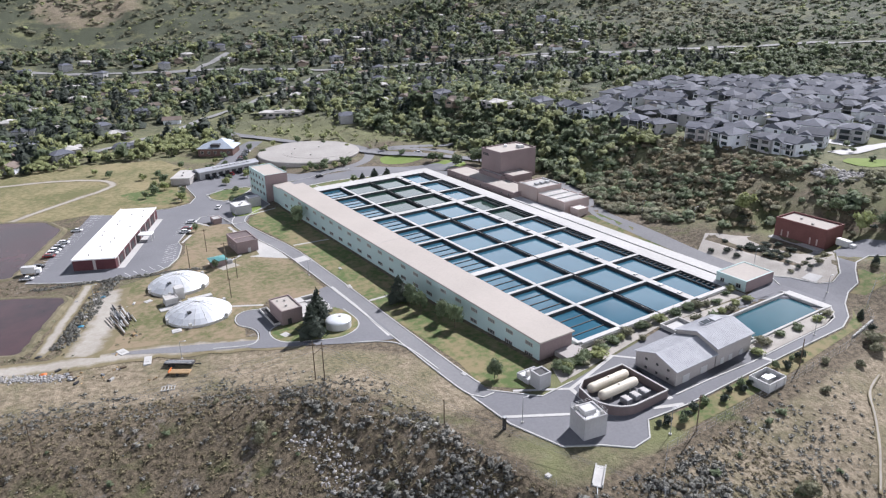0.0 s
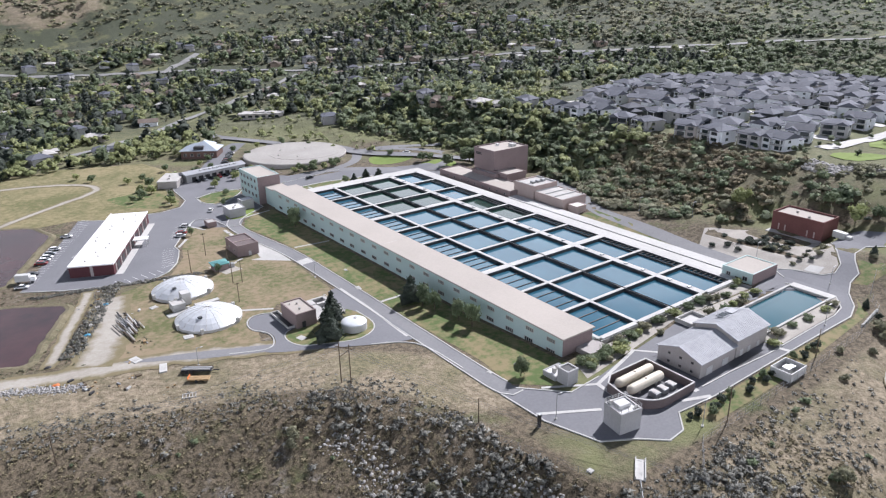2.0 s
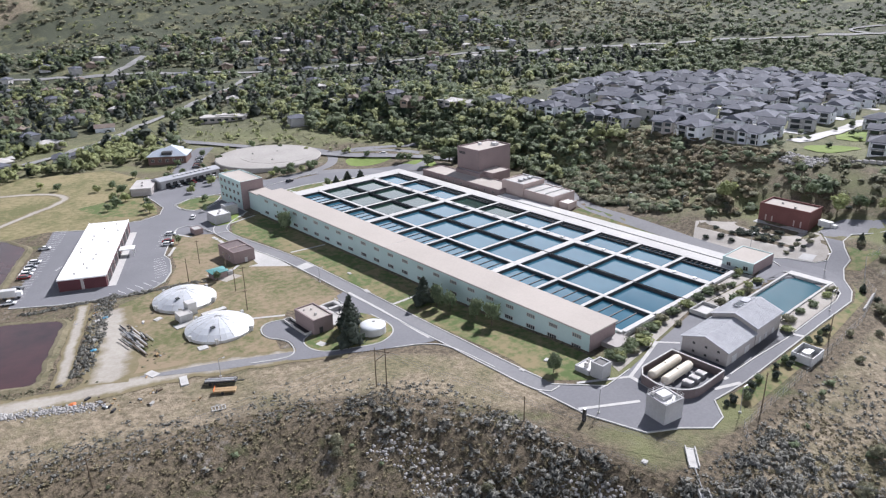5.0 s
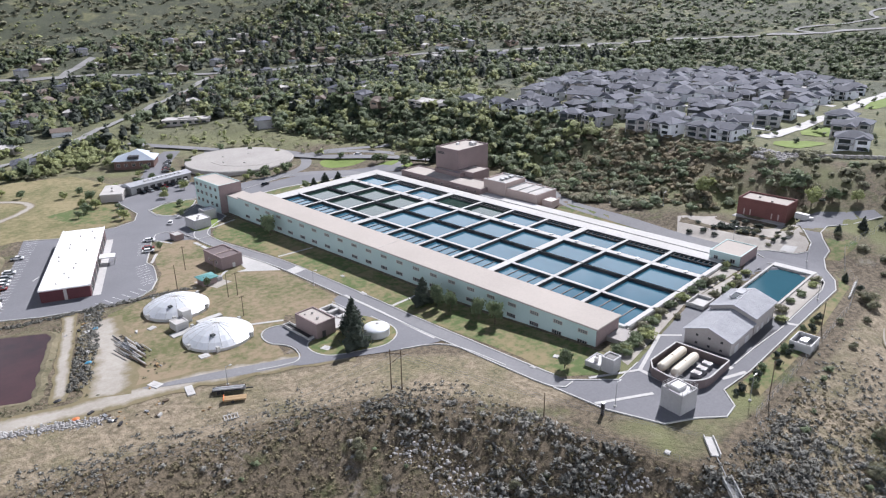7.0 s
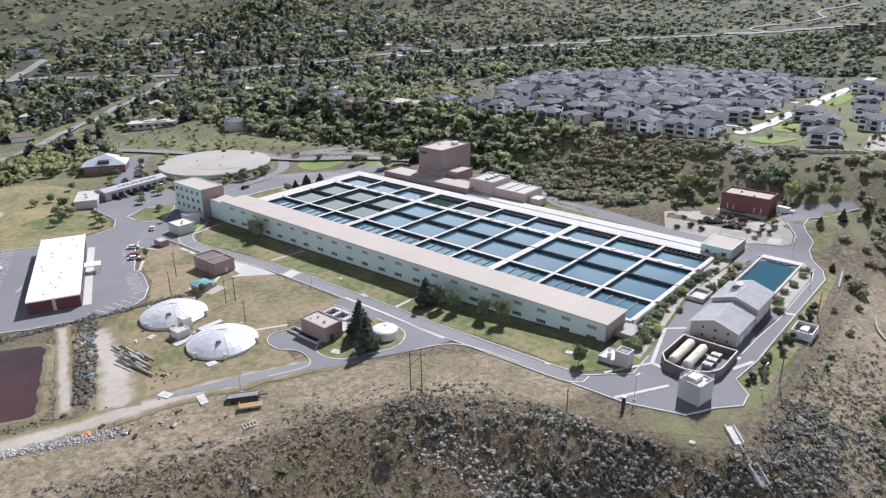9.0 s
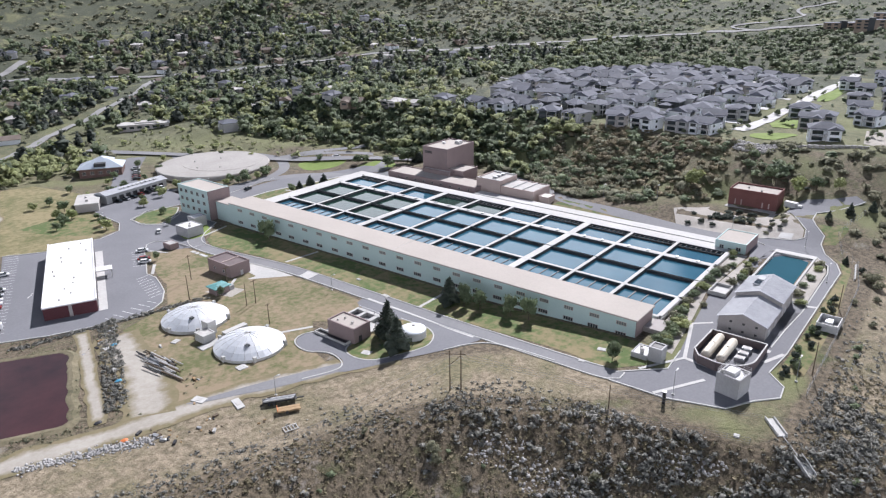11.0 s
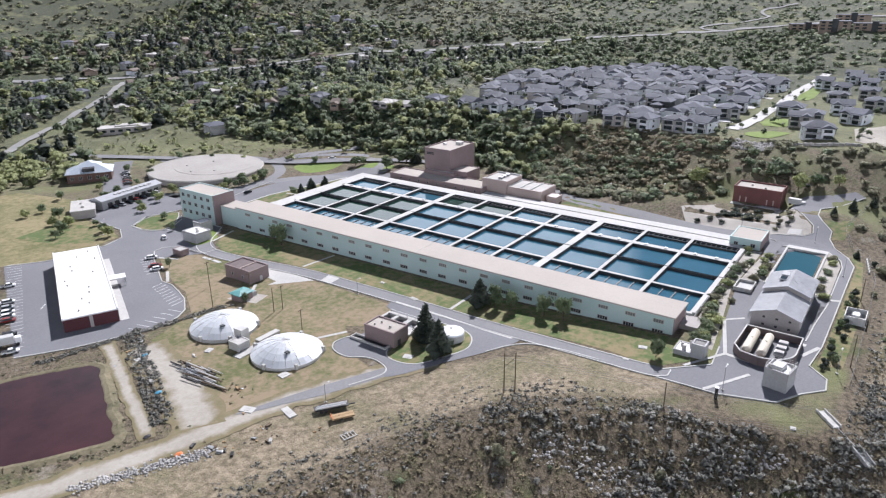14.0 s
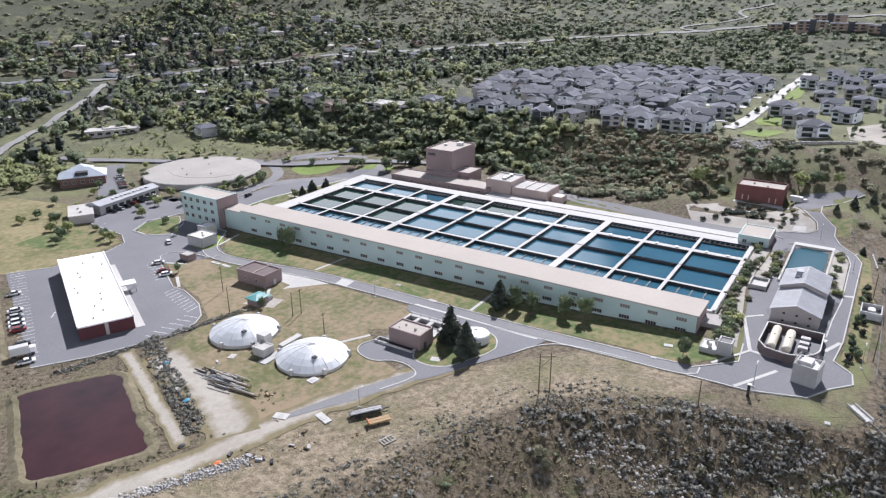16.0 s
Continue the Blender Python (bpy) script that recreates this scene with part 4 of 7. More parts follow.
ph = slab_building("pump_house", "pinkish pump house with flat roof and sunken pit", -47.9, -41.2, 64.5, 75.5, -0.6, 4.9, "wall_pink", "roof_tan", 0.45)
door(ph, -45.5, 64.44, 0.2, 1.2, 2.2, "x", -1, "dark")
roof_clutter(ph, [(-45, 68, 0.6, 0.7), (-44, 72, 0.5, 0.6), (-46, 73, 0.4, 0.5)], 5.0)
pit = thing("open_tanks", "row of open concrete tanks beside the pump house", "tank")
part("tank_wall", boxes((-41.1, -35.6, 76, 80, -0.5, 1.2), (-41.1, -35.6, 65.4, 76, -0.5, 1.0), (-32, -30.6, 65.4, 80, -0.5, 1.3), *[(-35.6, -32, y0, y1, -0.5, 1.3) for y0, y1 in ((65.4, 66.8), (70, 71.5), (75, 76.2), (79.2, 80))]), "concrete", pit)
for y0, y1 in ((66.8, 70), (71.5, 75), (76.2, 79.2)):
    part("tank_floor", boxes((-35.6, -32, y0, y1, -0.6, -0.2)), "dark", pit)
part("rail", boxes((-31.1, -30.9, 66, 79.5, 2.1, 2.2), *[(-31.1, -30.9, 66 + k * 3.3, 66.1 + k * 3.3, 1.3, 2.1) for k in range(5)]), "white", pit)
pit = thing("open_tanks", "sunken concrete stair pit beside the pump house", "tank")
part("tank_wall", boxes((-49.9, -48.0, 66, 66.3, 0, 1.2), (-49.9, -48.0, 79, 79.3, 0, 1.2), (-50.2, -49.9, 66, 79.3, 0, 1.2), (-47.9, -47.6, 75.6, 79.3, 0, 1.2)), "concrete", pit)
part("tank_floor", boxes((-49.9, -47.9, 66.3, 79, 0, 0.55)), "dark", pit)

drum = thing("round_tank", "low round white tank with domed top", "tank", (-33.8, 54.2, 0.3))
part("tank_wall", cylinder(bmesh.new(), 0, 0, -0.5, 2.5, 3.9, n=40), "white", drum)
bm = bmesh.new()
bmesh.ops.create_uvsphere(bm, u_segments=40, v_segments=12, radius=3.95, matrix=Matrix.Translation((0, 0, 2.5)) @ Matrix.Diagonal((1, 1, 0.2, 1)))
part("tank_top", bm, "dome", drum, smooth_faces=True)
part("hatch", cylinder(bmesh.new(), 0.8, 0.5, 3.2, 3.5, 0.5, n=12), "roof_grey", drum)

# between the two domes
hut = slab_building("dome_hut", "small concrete hut between the domed tanks", -74.5, -70.5, 99.5, 104, 0, 2.8, "concrete", "roof_grey", 0.3)
part("stair_tower", boxes((-70.4, -67.5, 103.2, 106.5, 0, 4.6), bevel=0.05), "concrete_pale", hut)
part("ramp", boxes((-67.5, -59.5, 99, 101, 0, 1.3), bevel=0.05), "concrete_pale", hut)
part("slab", boxes((-77, -66, 96.5, 99.4, 0, 0.8), bevel=0.04), "concrete", hut)

blue = thing("booster_shed", "small dark shed with teal metal roof", "shed", (-48.9, 129, -0.4))
part("wall", boxes((-2.6, 2.6, -2.2, 2.2, -0.3, 2.6)), "wall_pink", blue)
part("roof", hip_roof(bmesh.new(), -2.6, 2.6, -2.2, 2.2, 2.8, 0.7, 0.6), "teal_paint", blue)
part("pipe_stub", boxes((3.2, 5.2, -1.5, 0.5, 0, 1.6), bevel=0.1), "steel", blue)
drape("gravel_pad", [(-52, 133), (-45, 133.5), (-42, 124), (-49, 122)], "gravel", 0.09, "gravel pad round the shed", "ground")

fb = slab_building("switch_house", "small pale grey switch house with white roof", -22.8, -15.2, 188.6, 197.5, -2.2, 2.6, "wall_grey", "roof_white", 0.35)
roof_clutter(fb, [(-20, 191, 0.9, 0.8), (-18, 194, 0.8, 0.6)], 2.75)
fb2 = slab_building("switch_house", "small pale grey switch house beside lawn", -13.4, -7.4, 197.8, 203, -2.2, 3.0, "wall_grey", "roof_white", 0.3)
drape("kerbed_lawn", rounded([(-25, 186.5), (-14, 186), (-8, 195), (-6.5, 204), (-14, 204.5), (-22, 199)], True, 1), "lawn_green", 0.13, "small kerbed lawn round switch houses", "lawn")
slab_building("meter_box", "small grey-pink masonry box on the lawn", -35.4, -31.6, 181.5, 186.5, -1.6, 1.0, "wall_pink", "concrete", 0.2)
for y, l in ((172.5, 1.2), (169.8, 1.0), (165.5, 2.2)):
    slab = thing("paving_slab", "pale concrete slab set in dry grass", "slab", group="paving slabs")
    part("slab", boxes((-31.6, -30.2, y - l, y + l, height(-31, y) - 0.2, height(-31, y) + 0.2), bevel=0.03), "concrete_pale", slab)

ph_shed = thing("office_shed", "long low grey building with pale metal gable roof", "building", (-1.5, 271.5, -1.2), 9.0)
part("wall", boxes((-18, 18, -4, 4, -1, 4.2)), "wall_grey", ph_shed)
part("roof", hip_roof(bmesh.new(), -18, 18, -4, 4, 4.2, 1.3, 0.5, True), "roof_metal", ph_shed)
for k in range(9):
    part("skylight", boxes((-9 + k * 2.6, -7.6 + k * 2.6, -2.6, -1.4, 4.9, 5.35)), "white", ph_shed)
for k in range(8):
    part("garage_door", boxes((-15 + k * 4, -12.4 + k * 4, -4.12, -3.98, -0.5, 2.6)), "dark", ph_shed)
M["roof_blue"] = material("roof_blue", (0.42, 0.48, 0.55), (0.52, 0.57, 0.63), 0.4, 1.0, 0.15, metal=0.2)
ho = thing("visitor_building", "brick office with pale blue-grey hipped metal roof", "building", (10, 325, -1.5), -34.0)
# red brick with the shade on these walls put into its colour
M["brick_shaded"] = material("brick_shaded", (0.1, 0.06, 0.052), (0.15, 0.09, 0.075), 0.88, 3.0, 0.2)
part("wall", boxes((-11, 11, -7.5, 7.5, -1, 5.2)), "brick_shaded", ho)
part("roof", hip_roof(bmesh.new(), -11, 11, -7.5, 7.5, 5.3, 3.6, 0.9), "roof_blue", ho)
part("wing", boxes((-6, 4, 7.5, 17, -1, 5.0)), "brick_shaded", ho)
part("wing_roof", hip_roof(bmesh.new(), -6, 4, 5, 17, 5.2, 3.0, 0.9), "roof_blue", ho)
part("dormer", boxes((-3, 3, -7.2, -1, 5.3, 7.6), bevel=0.1), "dark", ho, "dark dormer in the roof")
for k in range(5):
    window(ho, -8.5 + k * 4.2, -7.5, 2.6, 1.8, 1.6, 2, axis="x")
gb = thing("storage_bay", "grey flat-topped storage building beside grass", "building", (-25.8, 268.5, -1.5), 60)
part("wall", boxes((-9, 9, -5, 5, -1, 3.6)), "wall_tan", gb)
part("roof", boxes((-9.3, 9.3, -5.3, 5.3, 3.6, 4.1), bevel=0.05), "roof_grey", gb)
roof_clutter(gb, [(-4, 0, 1.2, 0.8), (2, 1, 1.0, 0.7)], 4.1)

M["roof_res"] = material("roof_res", (0.3, 0.285, 0.265), (0.38, 0.362, 0.338), 0.9, 0.8, 0.06)
res = thing("covered_reservoir", "wide round covered reservoir with pale concrete roof", "reservoir", (53.5, 281, -0.6))
part("tank_wall", cylinder(bmesh.new(), 0, 0, -1.5, 2.4, 31.2, n=96), "wall_tan", res)
part("tank_roof", cylinder(bmesh.new(), 0, 0, 2.4, 2.9, 31.6, 31.0, n=96), "roof_res", res)
part("inner_roof", cylinder(bmesh.new(), 6, -1, 2.9, 3.0, 22.5, n=64), "roof_res", res)
for a in (0.6, 2.0, 3.3, 4.4):
    part("roof_vent", cylinder(bmesh.new(), 12 * math.cos(a), 12 * math.sin(a), 2.9, 3.5, 0.5, n=10), "roof_grey", res)

# tower: dark sign bars, roof gear, low terrace
for k in range(2):
    part("sign_bar", boxes((100.35, 100.48, 156.2 - k * 0.2, 160.6, 16.6 - k * 0.7, 17.1 - k * 0.7)), "dark", tower)
part("ladder_box", boxes((112, 113.4, 157, 158.4, 18.6, 19.8)), "roof_white", tower)
low = slab_building("pump_hall", "dark low block at the foot of the tower", 97.5, 100.4, 142, 160, 2.5, 8.2, "wall_pink", "roof_grey", 0.4)
for k in range(9):
    window(hall, 87.5, 123 + k * 5.6, 5.0, 1.2, 0.6, 1)
an = [o for o in scene.objects if o.name.startswith("twin_annex")][1]
for k in range(4):
    y = 90.6 + k * 5.6
    part("frame_bar", boxes((93, 106.8, y - 0.15, y + 0.15, 8.1, 8.7)), "white", an)
for k in range(3):
    part("bay_panel", boxes((93.1, 106.7, 90.9 + k * 5.6, 95.9 + k * 5.6, 8.05, 8.2)), "roof_grey", an)
part("frame_bar", boxes((92.3, 92.7, 108.4, 121, 10.2, 11.0), (106.3, 106.7, 108.4, 121, 10.2, 11.0)), "white", an)
for k in range(3):
    unit = thing("roof_air_unit", "grey air unit on a flat roof", "air unit", group="roof air units")
    part("housing", boxes((96 + k * 3.2, 98 + k * 3.2, 113, 115, 10.3, 11.3), bevel=0.08), "steel", unit)

# red pump house: strip windows, plinth
for y0 in (-1.6, 1.0, 9.5, 12.0):
    part("window_strip", boxes((130.36, 130.52, y0, y0 + 0.5, 7.7, 10.0)), "wall_pink_pale", red)
part("plinth", boxes((127.0, 130.45, -4.5, 15.5, 4, 7.2), bevel=0.05), "concrete", red)
part("dock", boxes((124.0, 126.9, -6.5, 2.0, 4, 6.4), bevel=0.05), "concrete_pale", red)
roof_clutter(red, [(134, 3, 0.8, 0.7), (137, 9, 0.8, 0.7)], 13.7)
van = thing("parked_truck", "white box truck parked by the brick pump house", "truck", (134, -9.5, land(134, -9.5) + 0.12), 80)
part("cargo_box", boxes((-2.0, 3.0, -1.1, 1.1, 0.7, 3.0), bevel=0.06), "white", van)
part("cab", boxes((-3.9, -2.1, -1.05, 1.05, 0.6, 2.3), bevel=0.2), "white", van)
for x in (-3.0, 1.8):
    for y in (-1.0, 1.0):
        bm = bmesh.new()
        beam(bm, (x, y - 0.12, 0.45), (x, y + 0.12, 0.45), 0.45, 12)
        part("wheel", bm, "dark", van)

gh = [o for o in scene.objects if o.name == "gate_house"][0]
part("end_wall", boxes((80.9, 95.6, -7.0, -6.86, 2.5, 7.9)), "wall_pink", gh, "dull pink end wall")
window(gh, 81, 1.8, 5.6, 1.4, 1.2, 2)
window(gh, 81, -4.2, 5.6, 1.6, 1.3, 2)
door(gh, 80.97, -1.2, 3.2, 1.1, 2.2, "y", -1, "dark")

# gabled halls: doors and windows
halls = [o for o in scene.objects if o.name.startswith("gabled_hall")]
for x in (22.5, 29.5):
    part("garage_door", boxes((x - 1.3, x + 1.3, -30.1, -29.95, 3.0, 5.6)), "white", halls[0], "white roll-up door")
for x in (37, 40.5, 45):
    part("garage_door", boxes((x - 0.7, x + 0.7, -30.1, -29.95, 3.2, 5.6)), "white", halls[1])
for y in (-27.5, -24, -20.5):
    for z in (4.2, 6.6):
        part("vent_window", boxes((18.5, 18.62, y - 0.35, y + 0.35, z, z + 0.6)), "dark", halls[0])
for x in (39, 43.2):
    part("skylight", boxes((x, x + 3.2, -22.4, -20.2, 11.0, 11.5), bevel=0.05), "roof_metal", halls[1])
part("sky_glass", boxes((39.2, 42, -22.2, -20.4, 11.5, 11.56)), "glass", halls[1])

# tank compound: a walled bay with two pressure vessels
comp = thing("tank_compound", "brown-walled compound with an open top", "compound")
curve = [(13.2, -17.3), (-0.3, -17.0), (-3.6, -19.2)] + [(-4.6 + 7.5 * (1 - math.cos(a)), -24.0 - 8.0 * math.sin(a)) for a in [i * math.pi / 16 for i in range(9)]] + [(13.2, -32.0)]
for a, b in zip(curve, curve[1:] + curve[:1]):
    t = Vector((b[0] - a[0], b[1] - a[1])).normalized() * 0.18
    nrm = Vector((-t.y, t.x))
    o = [(a[0] + nrm.x, a[1] + nrm.y), (b[0] + nrm.x, b[1] + nrm.y), (b[0] - nrm.x, b[1] - nrm.y), (a[0] - nrm.x, a[1] - nrm.y)]
    part("compound_wall", prism(bmesh.new(), o, 2, 5.5), "wall_compound", comp)
    part("wall_cap", prism(bmesh.new(), [(p[0] * 1.0, p[1]) for p in o], 5.5, 5.7), "concrete_pale", comp)
part("compound_floor", prism(bmesh.new(), curve, 2.5, 3.35), "asphalt", comp)


def vessel(x0, x1, y, z, r):
    ob = thing("pressure_vessel", "long cream horizontal tank with rounded ends", "tank", group="horizontal tanks")
    bm = bmesh.new()
    rings = [(-1.2, 0.02), (-1.1, 0.5), (-0.75, 0.82), (-0.35, 0.96), (0, 1.0)]
    prof = [(x0 + d, k) for d, k in rings] + [(x1 - d, k) for d, k in reversed(rings)]
    n, prev = 20, None
    for x, k in prof:
        ring = [bm.verts.new((x, y + r * k * math.cos(2 * math.pi * i / n), z + r * k * math.sin(2 * math.pi * i / n))) for i in range(n)]
        if prev:
            for i in range(n):
                bm.faces.new((prev[i], prev[(i + 1) % n], ring[(i + 1) % n], ring[i]))
        prev = ring
    part("shell", bm, "cream", ob, smooth_faces=True)
    for x in (x0 + 2, x1 - 2):
        part("saddle", boxes((x - 0.25, x + 0.25, y - r * 0.8, y + r * 0.8, 3.3, z - r * 0.5)), "concrete", ob)
    part("manhole", cylinder(bmesh.new(), (x0 + x1) / 2, y, z + r * 0.9, z + r + 0.25, 0.3, n=10), "cream", ob)


vessel(-0.5, 10.8, -20.2, 4.9, 1.25)
vessel(-0.5, 10.0, -24.0, 4.9, 1.25)
for k, x in enumerate((2.5, 5.6, 8.8)):
    unit = thing("cooling_unit", "beige boxed cooling unit with grille top", "unit", group="cooling units")
    part("housing", boxes((x, x + 1.9, -29.0, -26.6, 3.35, 4.7), bevel=0.06), "steel", unit)
    part("grille", boxes((x + 0.2, x + 1.7, -28.8, -26.8, 4.7, 4.8)), "roof_grey", unit)

# white tank house: roof rails and stair
bm = bmesh.new()
for a, b in (((0.1, 0.1), (5.8, 0.1)), ((5.8, 0.1), (5.8, 5.7)), ((5.8, 5.7), (0.1, 5.7)), ((0.1, 5.7), (0.1, 0.1))):
    for z in (9.1, 9.6):
        beam(bm, (*a, z), (*b, z), 0.04, 5)
part("rail", bm, "white", block)
for k in range(4):
    for x, y in ((0.1 + k * 1.9, 0.1), (0.1 + k * 1.9, 5.7), (0.1, 0.1 + k * 1.87), (5.8, 0.1 + k * 1.87)):
        part("rail_post", boxes((x - 0.04, x + 0.04, y - 0.04, y + 0.04, 8.3, 9.65)), "white", block)
part("roof_unit", boxes((1.2, 4.4, 2.0, 4.6, 8.1, 9.1), bevel=0.1), "white", block)
roof_clutter(block, [(0.9, 4.8, 0.7, 1.2), (5.0, 1.0, 0.6, 0.9)], 8.1)

# gate box group by the long building's end
gate = slab_building("valve_tower", "small tan concrete tower beside the long building", -9.9, -6.2, -11.6, -8.0, 1.5, 6.8, "box_grey", "dark", 0.4)
annex = slab_building("valve_annex", "low pale annex with equipment on its roof", -10.5, -4.8, -7.9, -3.5, 1, 4.2, "box_grey", "roof_white", 0.3)
roof_clutter(annex, [(-9, -6, 0.9, 1.3), (-7, -5, 0.7, 1.0), (-6, -7, 0.6, 1.6)], 4.3)
part("side_box", boxes((5.2, 12.6, -5.6, -0.3, 1, 4.4), bevel=0.05), "wall_tan", annex)

# pen by the fence
pen = thing("transformer_pen", "low white-walled pen with grey equipment", "enclosure")
x0, x1, y0, y1 = 34.2, 41.5, -45.2, -39.6
z = height(38, -42) - 0.3
part("pen_wall", boxes((x0, x1, y0, y0 + 0.25, z, z + 2.6), (x0, x1, y1 - 0.25, y1, z, z + 2.6), (x0, x0 + 0.25, y0 + 0.25, y1 - 0.25, z, z + 2.6), (x1 - 0.25, x1, y0 + 0.25, y1 - 0.25, z, z + 2.6), bevel=0.03), "white", pen)
part("pen_floor", boxes((x0 + 0.25, x1 - 0.25, y0 + 0.25, y1 - 0.25, z, z + 0.7)), "concrete", pen)
part("transformer", boxes((36.2, 38.6, -43.5, -41.4, z + 0.7, z + 2.5), (38.9, 40.2, -43.3, -41.7, z + 0.7, z + 2.1), bevel=0.1), "steel", pen)
part("pool_divider", boxes((55.5, 56.0, -27.7, -15.2, 2, 4.3)), "concrete_pale", pool)
part("pool_deck", boxes((90.0, 93.0, -28.4, -14.5, 2, 4.6), bevel=0.04), "concrete_pale", pool)
small = thing("filter_pit", "small square concrete pit with low walls", "pit")
part("pit_wall", boxes((40, 48, -12.6, -12.2, 2.5, 5.2), (40, 48, -7.4, -7.0, 2.5, 5.2), (40, 40.4, -12.2, -7.4, 2.5, 5.2), (47.6, 48, -12.2, -7.4, 2.5, 5.2)), "concrete", small)
part("pit_floor", boxes((40.4, 47.6, -12.2, -7.4, 2.5, 4.3)), "concrete_pale", small)

# ---- kerbs, bands and paths ----
kerb_lines = [offset_line(MAIN, 2.8)[2:-8], offset_line(MAIN, -2.8)[6:], YARD[0:19], YARD[23:31], YARD[33:41], YARD[-3:], LOT[0:17], LOT[17:29], LOT[40:49], rounded([(-24, 232), (-13, 238), (1, 234), (-6, 224), (-18.5, 214.5), (-24.5, 222), (-24, 232)], rounds=1),
              rounded([(-49.4, 65.6), (-51.6, 64.6), (-53.2, 62.1), (-53.4, 58.2), (-52.4, 54.8), (-50.5, 52.7), (-46.4, 50.5), (-37.4, 46.2), (-32, 48), (-28.6, 50.6), (-26.5, 55.4), (-27, 65)]), rounded([(-48.6, 79), (-50.4, 80.7), (-54.4, 81.6), (-57.6, 79.8), (-59.3, 76), (-59.2, 71.6), (-56.8, 69.2), (-55.6, 65.2), (-57, 60.4), (-58.9, 58.2), (-62, 58.2), (-70, 62)]), rounded([(-36, 41), (-28, 37), (-24, 31), (-24.6, 12)])]
for line in kerb_lines:
    strip("kerb", line, 0.36, "kerb", 0.1, "pale concrete kerb along the asphalt", "kerb", thick=0.18)
for line, w in (([(-24.3, -15.5), (-10.7, -23.5)], 1.0), ([(-15.4, -8), (-3, -15.5)], 0.9), ([(-3, -15.5), (17.2, -10.2)], 1.0), ([(-4, -22), (-3, -15.5)], 1.2), ([(7, -33), (14.3, -36.2)], 1.1), ([(17, -9.8), (21.5, -15)], 0.8), ([(48, -34.3), (49, -37.3)], 1.2), ([(13.5, -33), (15, -17)], 1.6)):
    strip("concrete_band", line, w, "concrete_pale", 0.17, "pale concrete band across the asphalt", "paving")
strip("centre_band", rounded([(-24.5, 39), (-22.6, 60), (-22.4, 84)], rounds=1), 0.9, "concrete_pale", 0.2, "pale concrete gutter along the road", "paving")
for line in ([(-17, 66), (-2, 66)], [(-16.8, 133), (-2, 131)], [(-47.5, 83), (-57, 88)], [(-38, 135), (-43, 131), (-46, 131)], [(-17, 186), (-3.5, 189)], [(-41, 188), (-37.5, 180)], [(-54, 163), (-48, 172)]):
    strip("path", line, 1.1, "concrete", 0.14, "narrow concrete footpath across grass", "path")
drape("crossing_slab", [(-23.2, 113), (-17.2, 113.5), (-17.2, 119), (-23.2, 118)], "concrete_pale", 0.19, "pale concrete slab in the road", "paving", step=3)
drape("concrete_apron", [(-81.4, 147.8), (-79.0, 146.7), (-52.6, 202.8), (-55.0, 203.9)], "concrete_pale", 0.16, "pale concrete strip along the garage doors", "paving", step=4)
drape("concrete_apron", [(-32, 131), (-29.5, 150), (-26.5, 150), (-24, 138), (-24, 120), (-36, 131)], "concrete", 0.12, "concrete apron beside the valve house", "paving")
drape("concrete_apron", [(104.2, -16.8), (108.4, -16.6), (107.6, -12.2), (103.6, -12)], "concrete_pale", 0.2, "pale concrete slab beside the drive", "paving", step=3)
drape("gravel_bed", [(12, -3), (0, -5), (-3, -12), (16, -9.8), (40, -6.5), (80, -8), (80, -2.8)], "gravel", 0.07, "gravel bed with shrubs beside the basins", "ground")
drape("gravel_bed", [(50, -14.3), (80, -12), (80, -9), (48, -7)], "gravel", 0.08, "gravel bed with shrubs by the pool", "ground")
drape("gravel_bed", [(49, -33.8), (80, -33.8), (90, -31), (92.5, -28), (50, -28.6)], "gravel", 0.17, "gravel bed between pool and drive", "ground")
drape("gravel_bed", [(99.5, -3.5), (102.6, -9), (104.6, -17.7), (107.2, -20), (112.2, -19.2), (120, -13.8), (127.6, -8.5), (129, 16), (112, 32), (100, 26)], "gravel", 0.07, "pale gravel bed with low shrubs below the brick pump house", "ground")
drape("verge_grass", [(16, -37.6), (82, -38.4), (91, -35.8), (96, -33), (88, -40), (40, -43.5), (6, -43), (4, -37)], "lawn", 0.06, "green verge between drive and fence", "lawn")
drape("verge_grass", [(110.6, -27.3), (116.8, -23), (121.6, -20.6), (129.6, -20.3), (135, -26.4), (128, -31.5), (117, -33.5), (106, -31.5), (104.5, -27.6)], "lawn", 0.06, "green verge beside the upper drive", "lawn")
drape("verge_grass", [(91, 4), (97, 4), (101, 62), (103, 80), (95, 82), (91, 60)], "lawn", 0.06, "narrow grass strip along the drive", "lawn")


# ---- plants ----
def arrays_mesh(name, verts, tris, mat, normals=None):
    data = bpy.data.meshes.new(name)
    verts, tris = np.asarray(verts, np.float32), np.asarray(tris, np.int32)
    data.vertices.add(len(verts)), data.loops.add(tris.size), data.polygons.add(len(tris))
    data.vertices.foreach_set("co", verts.ravel())
    data.loops.foreach_set("vertex_index", tris.ravel())
    data.polygons.foreach_set("loop_start", np.arange(0, tris.size, 3, dtype=np.int32))
    data.polygons.foreach_set("use_smooth", np.ones(len(tris), dtype=bool))
    data.update(calc_edges=True)
    if normals is not None:
        data.normals_split_custom_set_from_vertices((normals / np.linalg.norm(normals, axis=1, keepdims=True)).astype(np.float32))
    data.materials.append(M[mat])
    return data


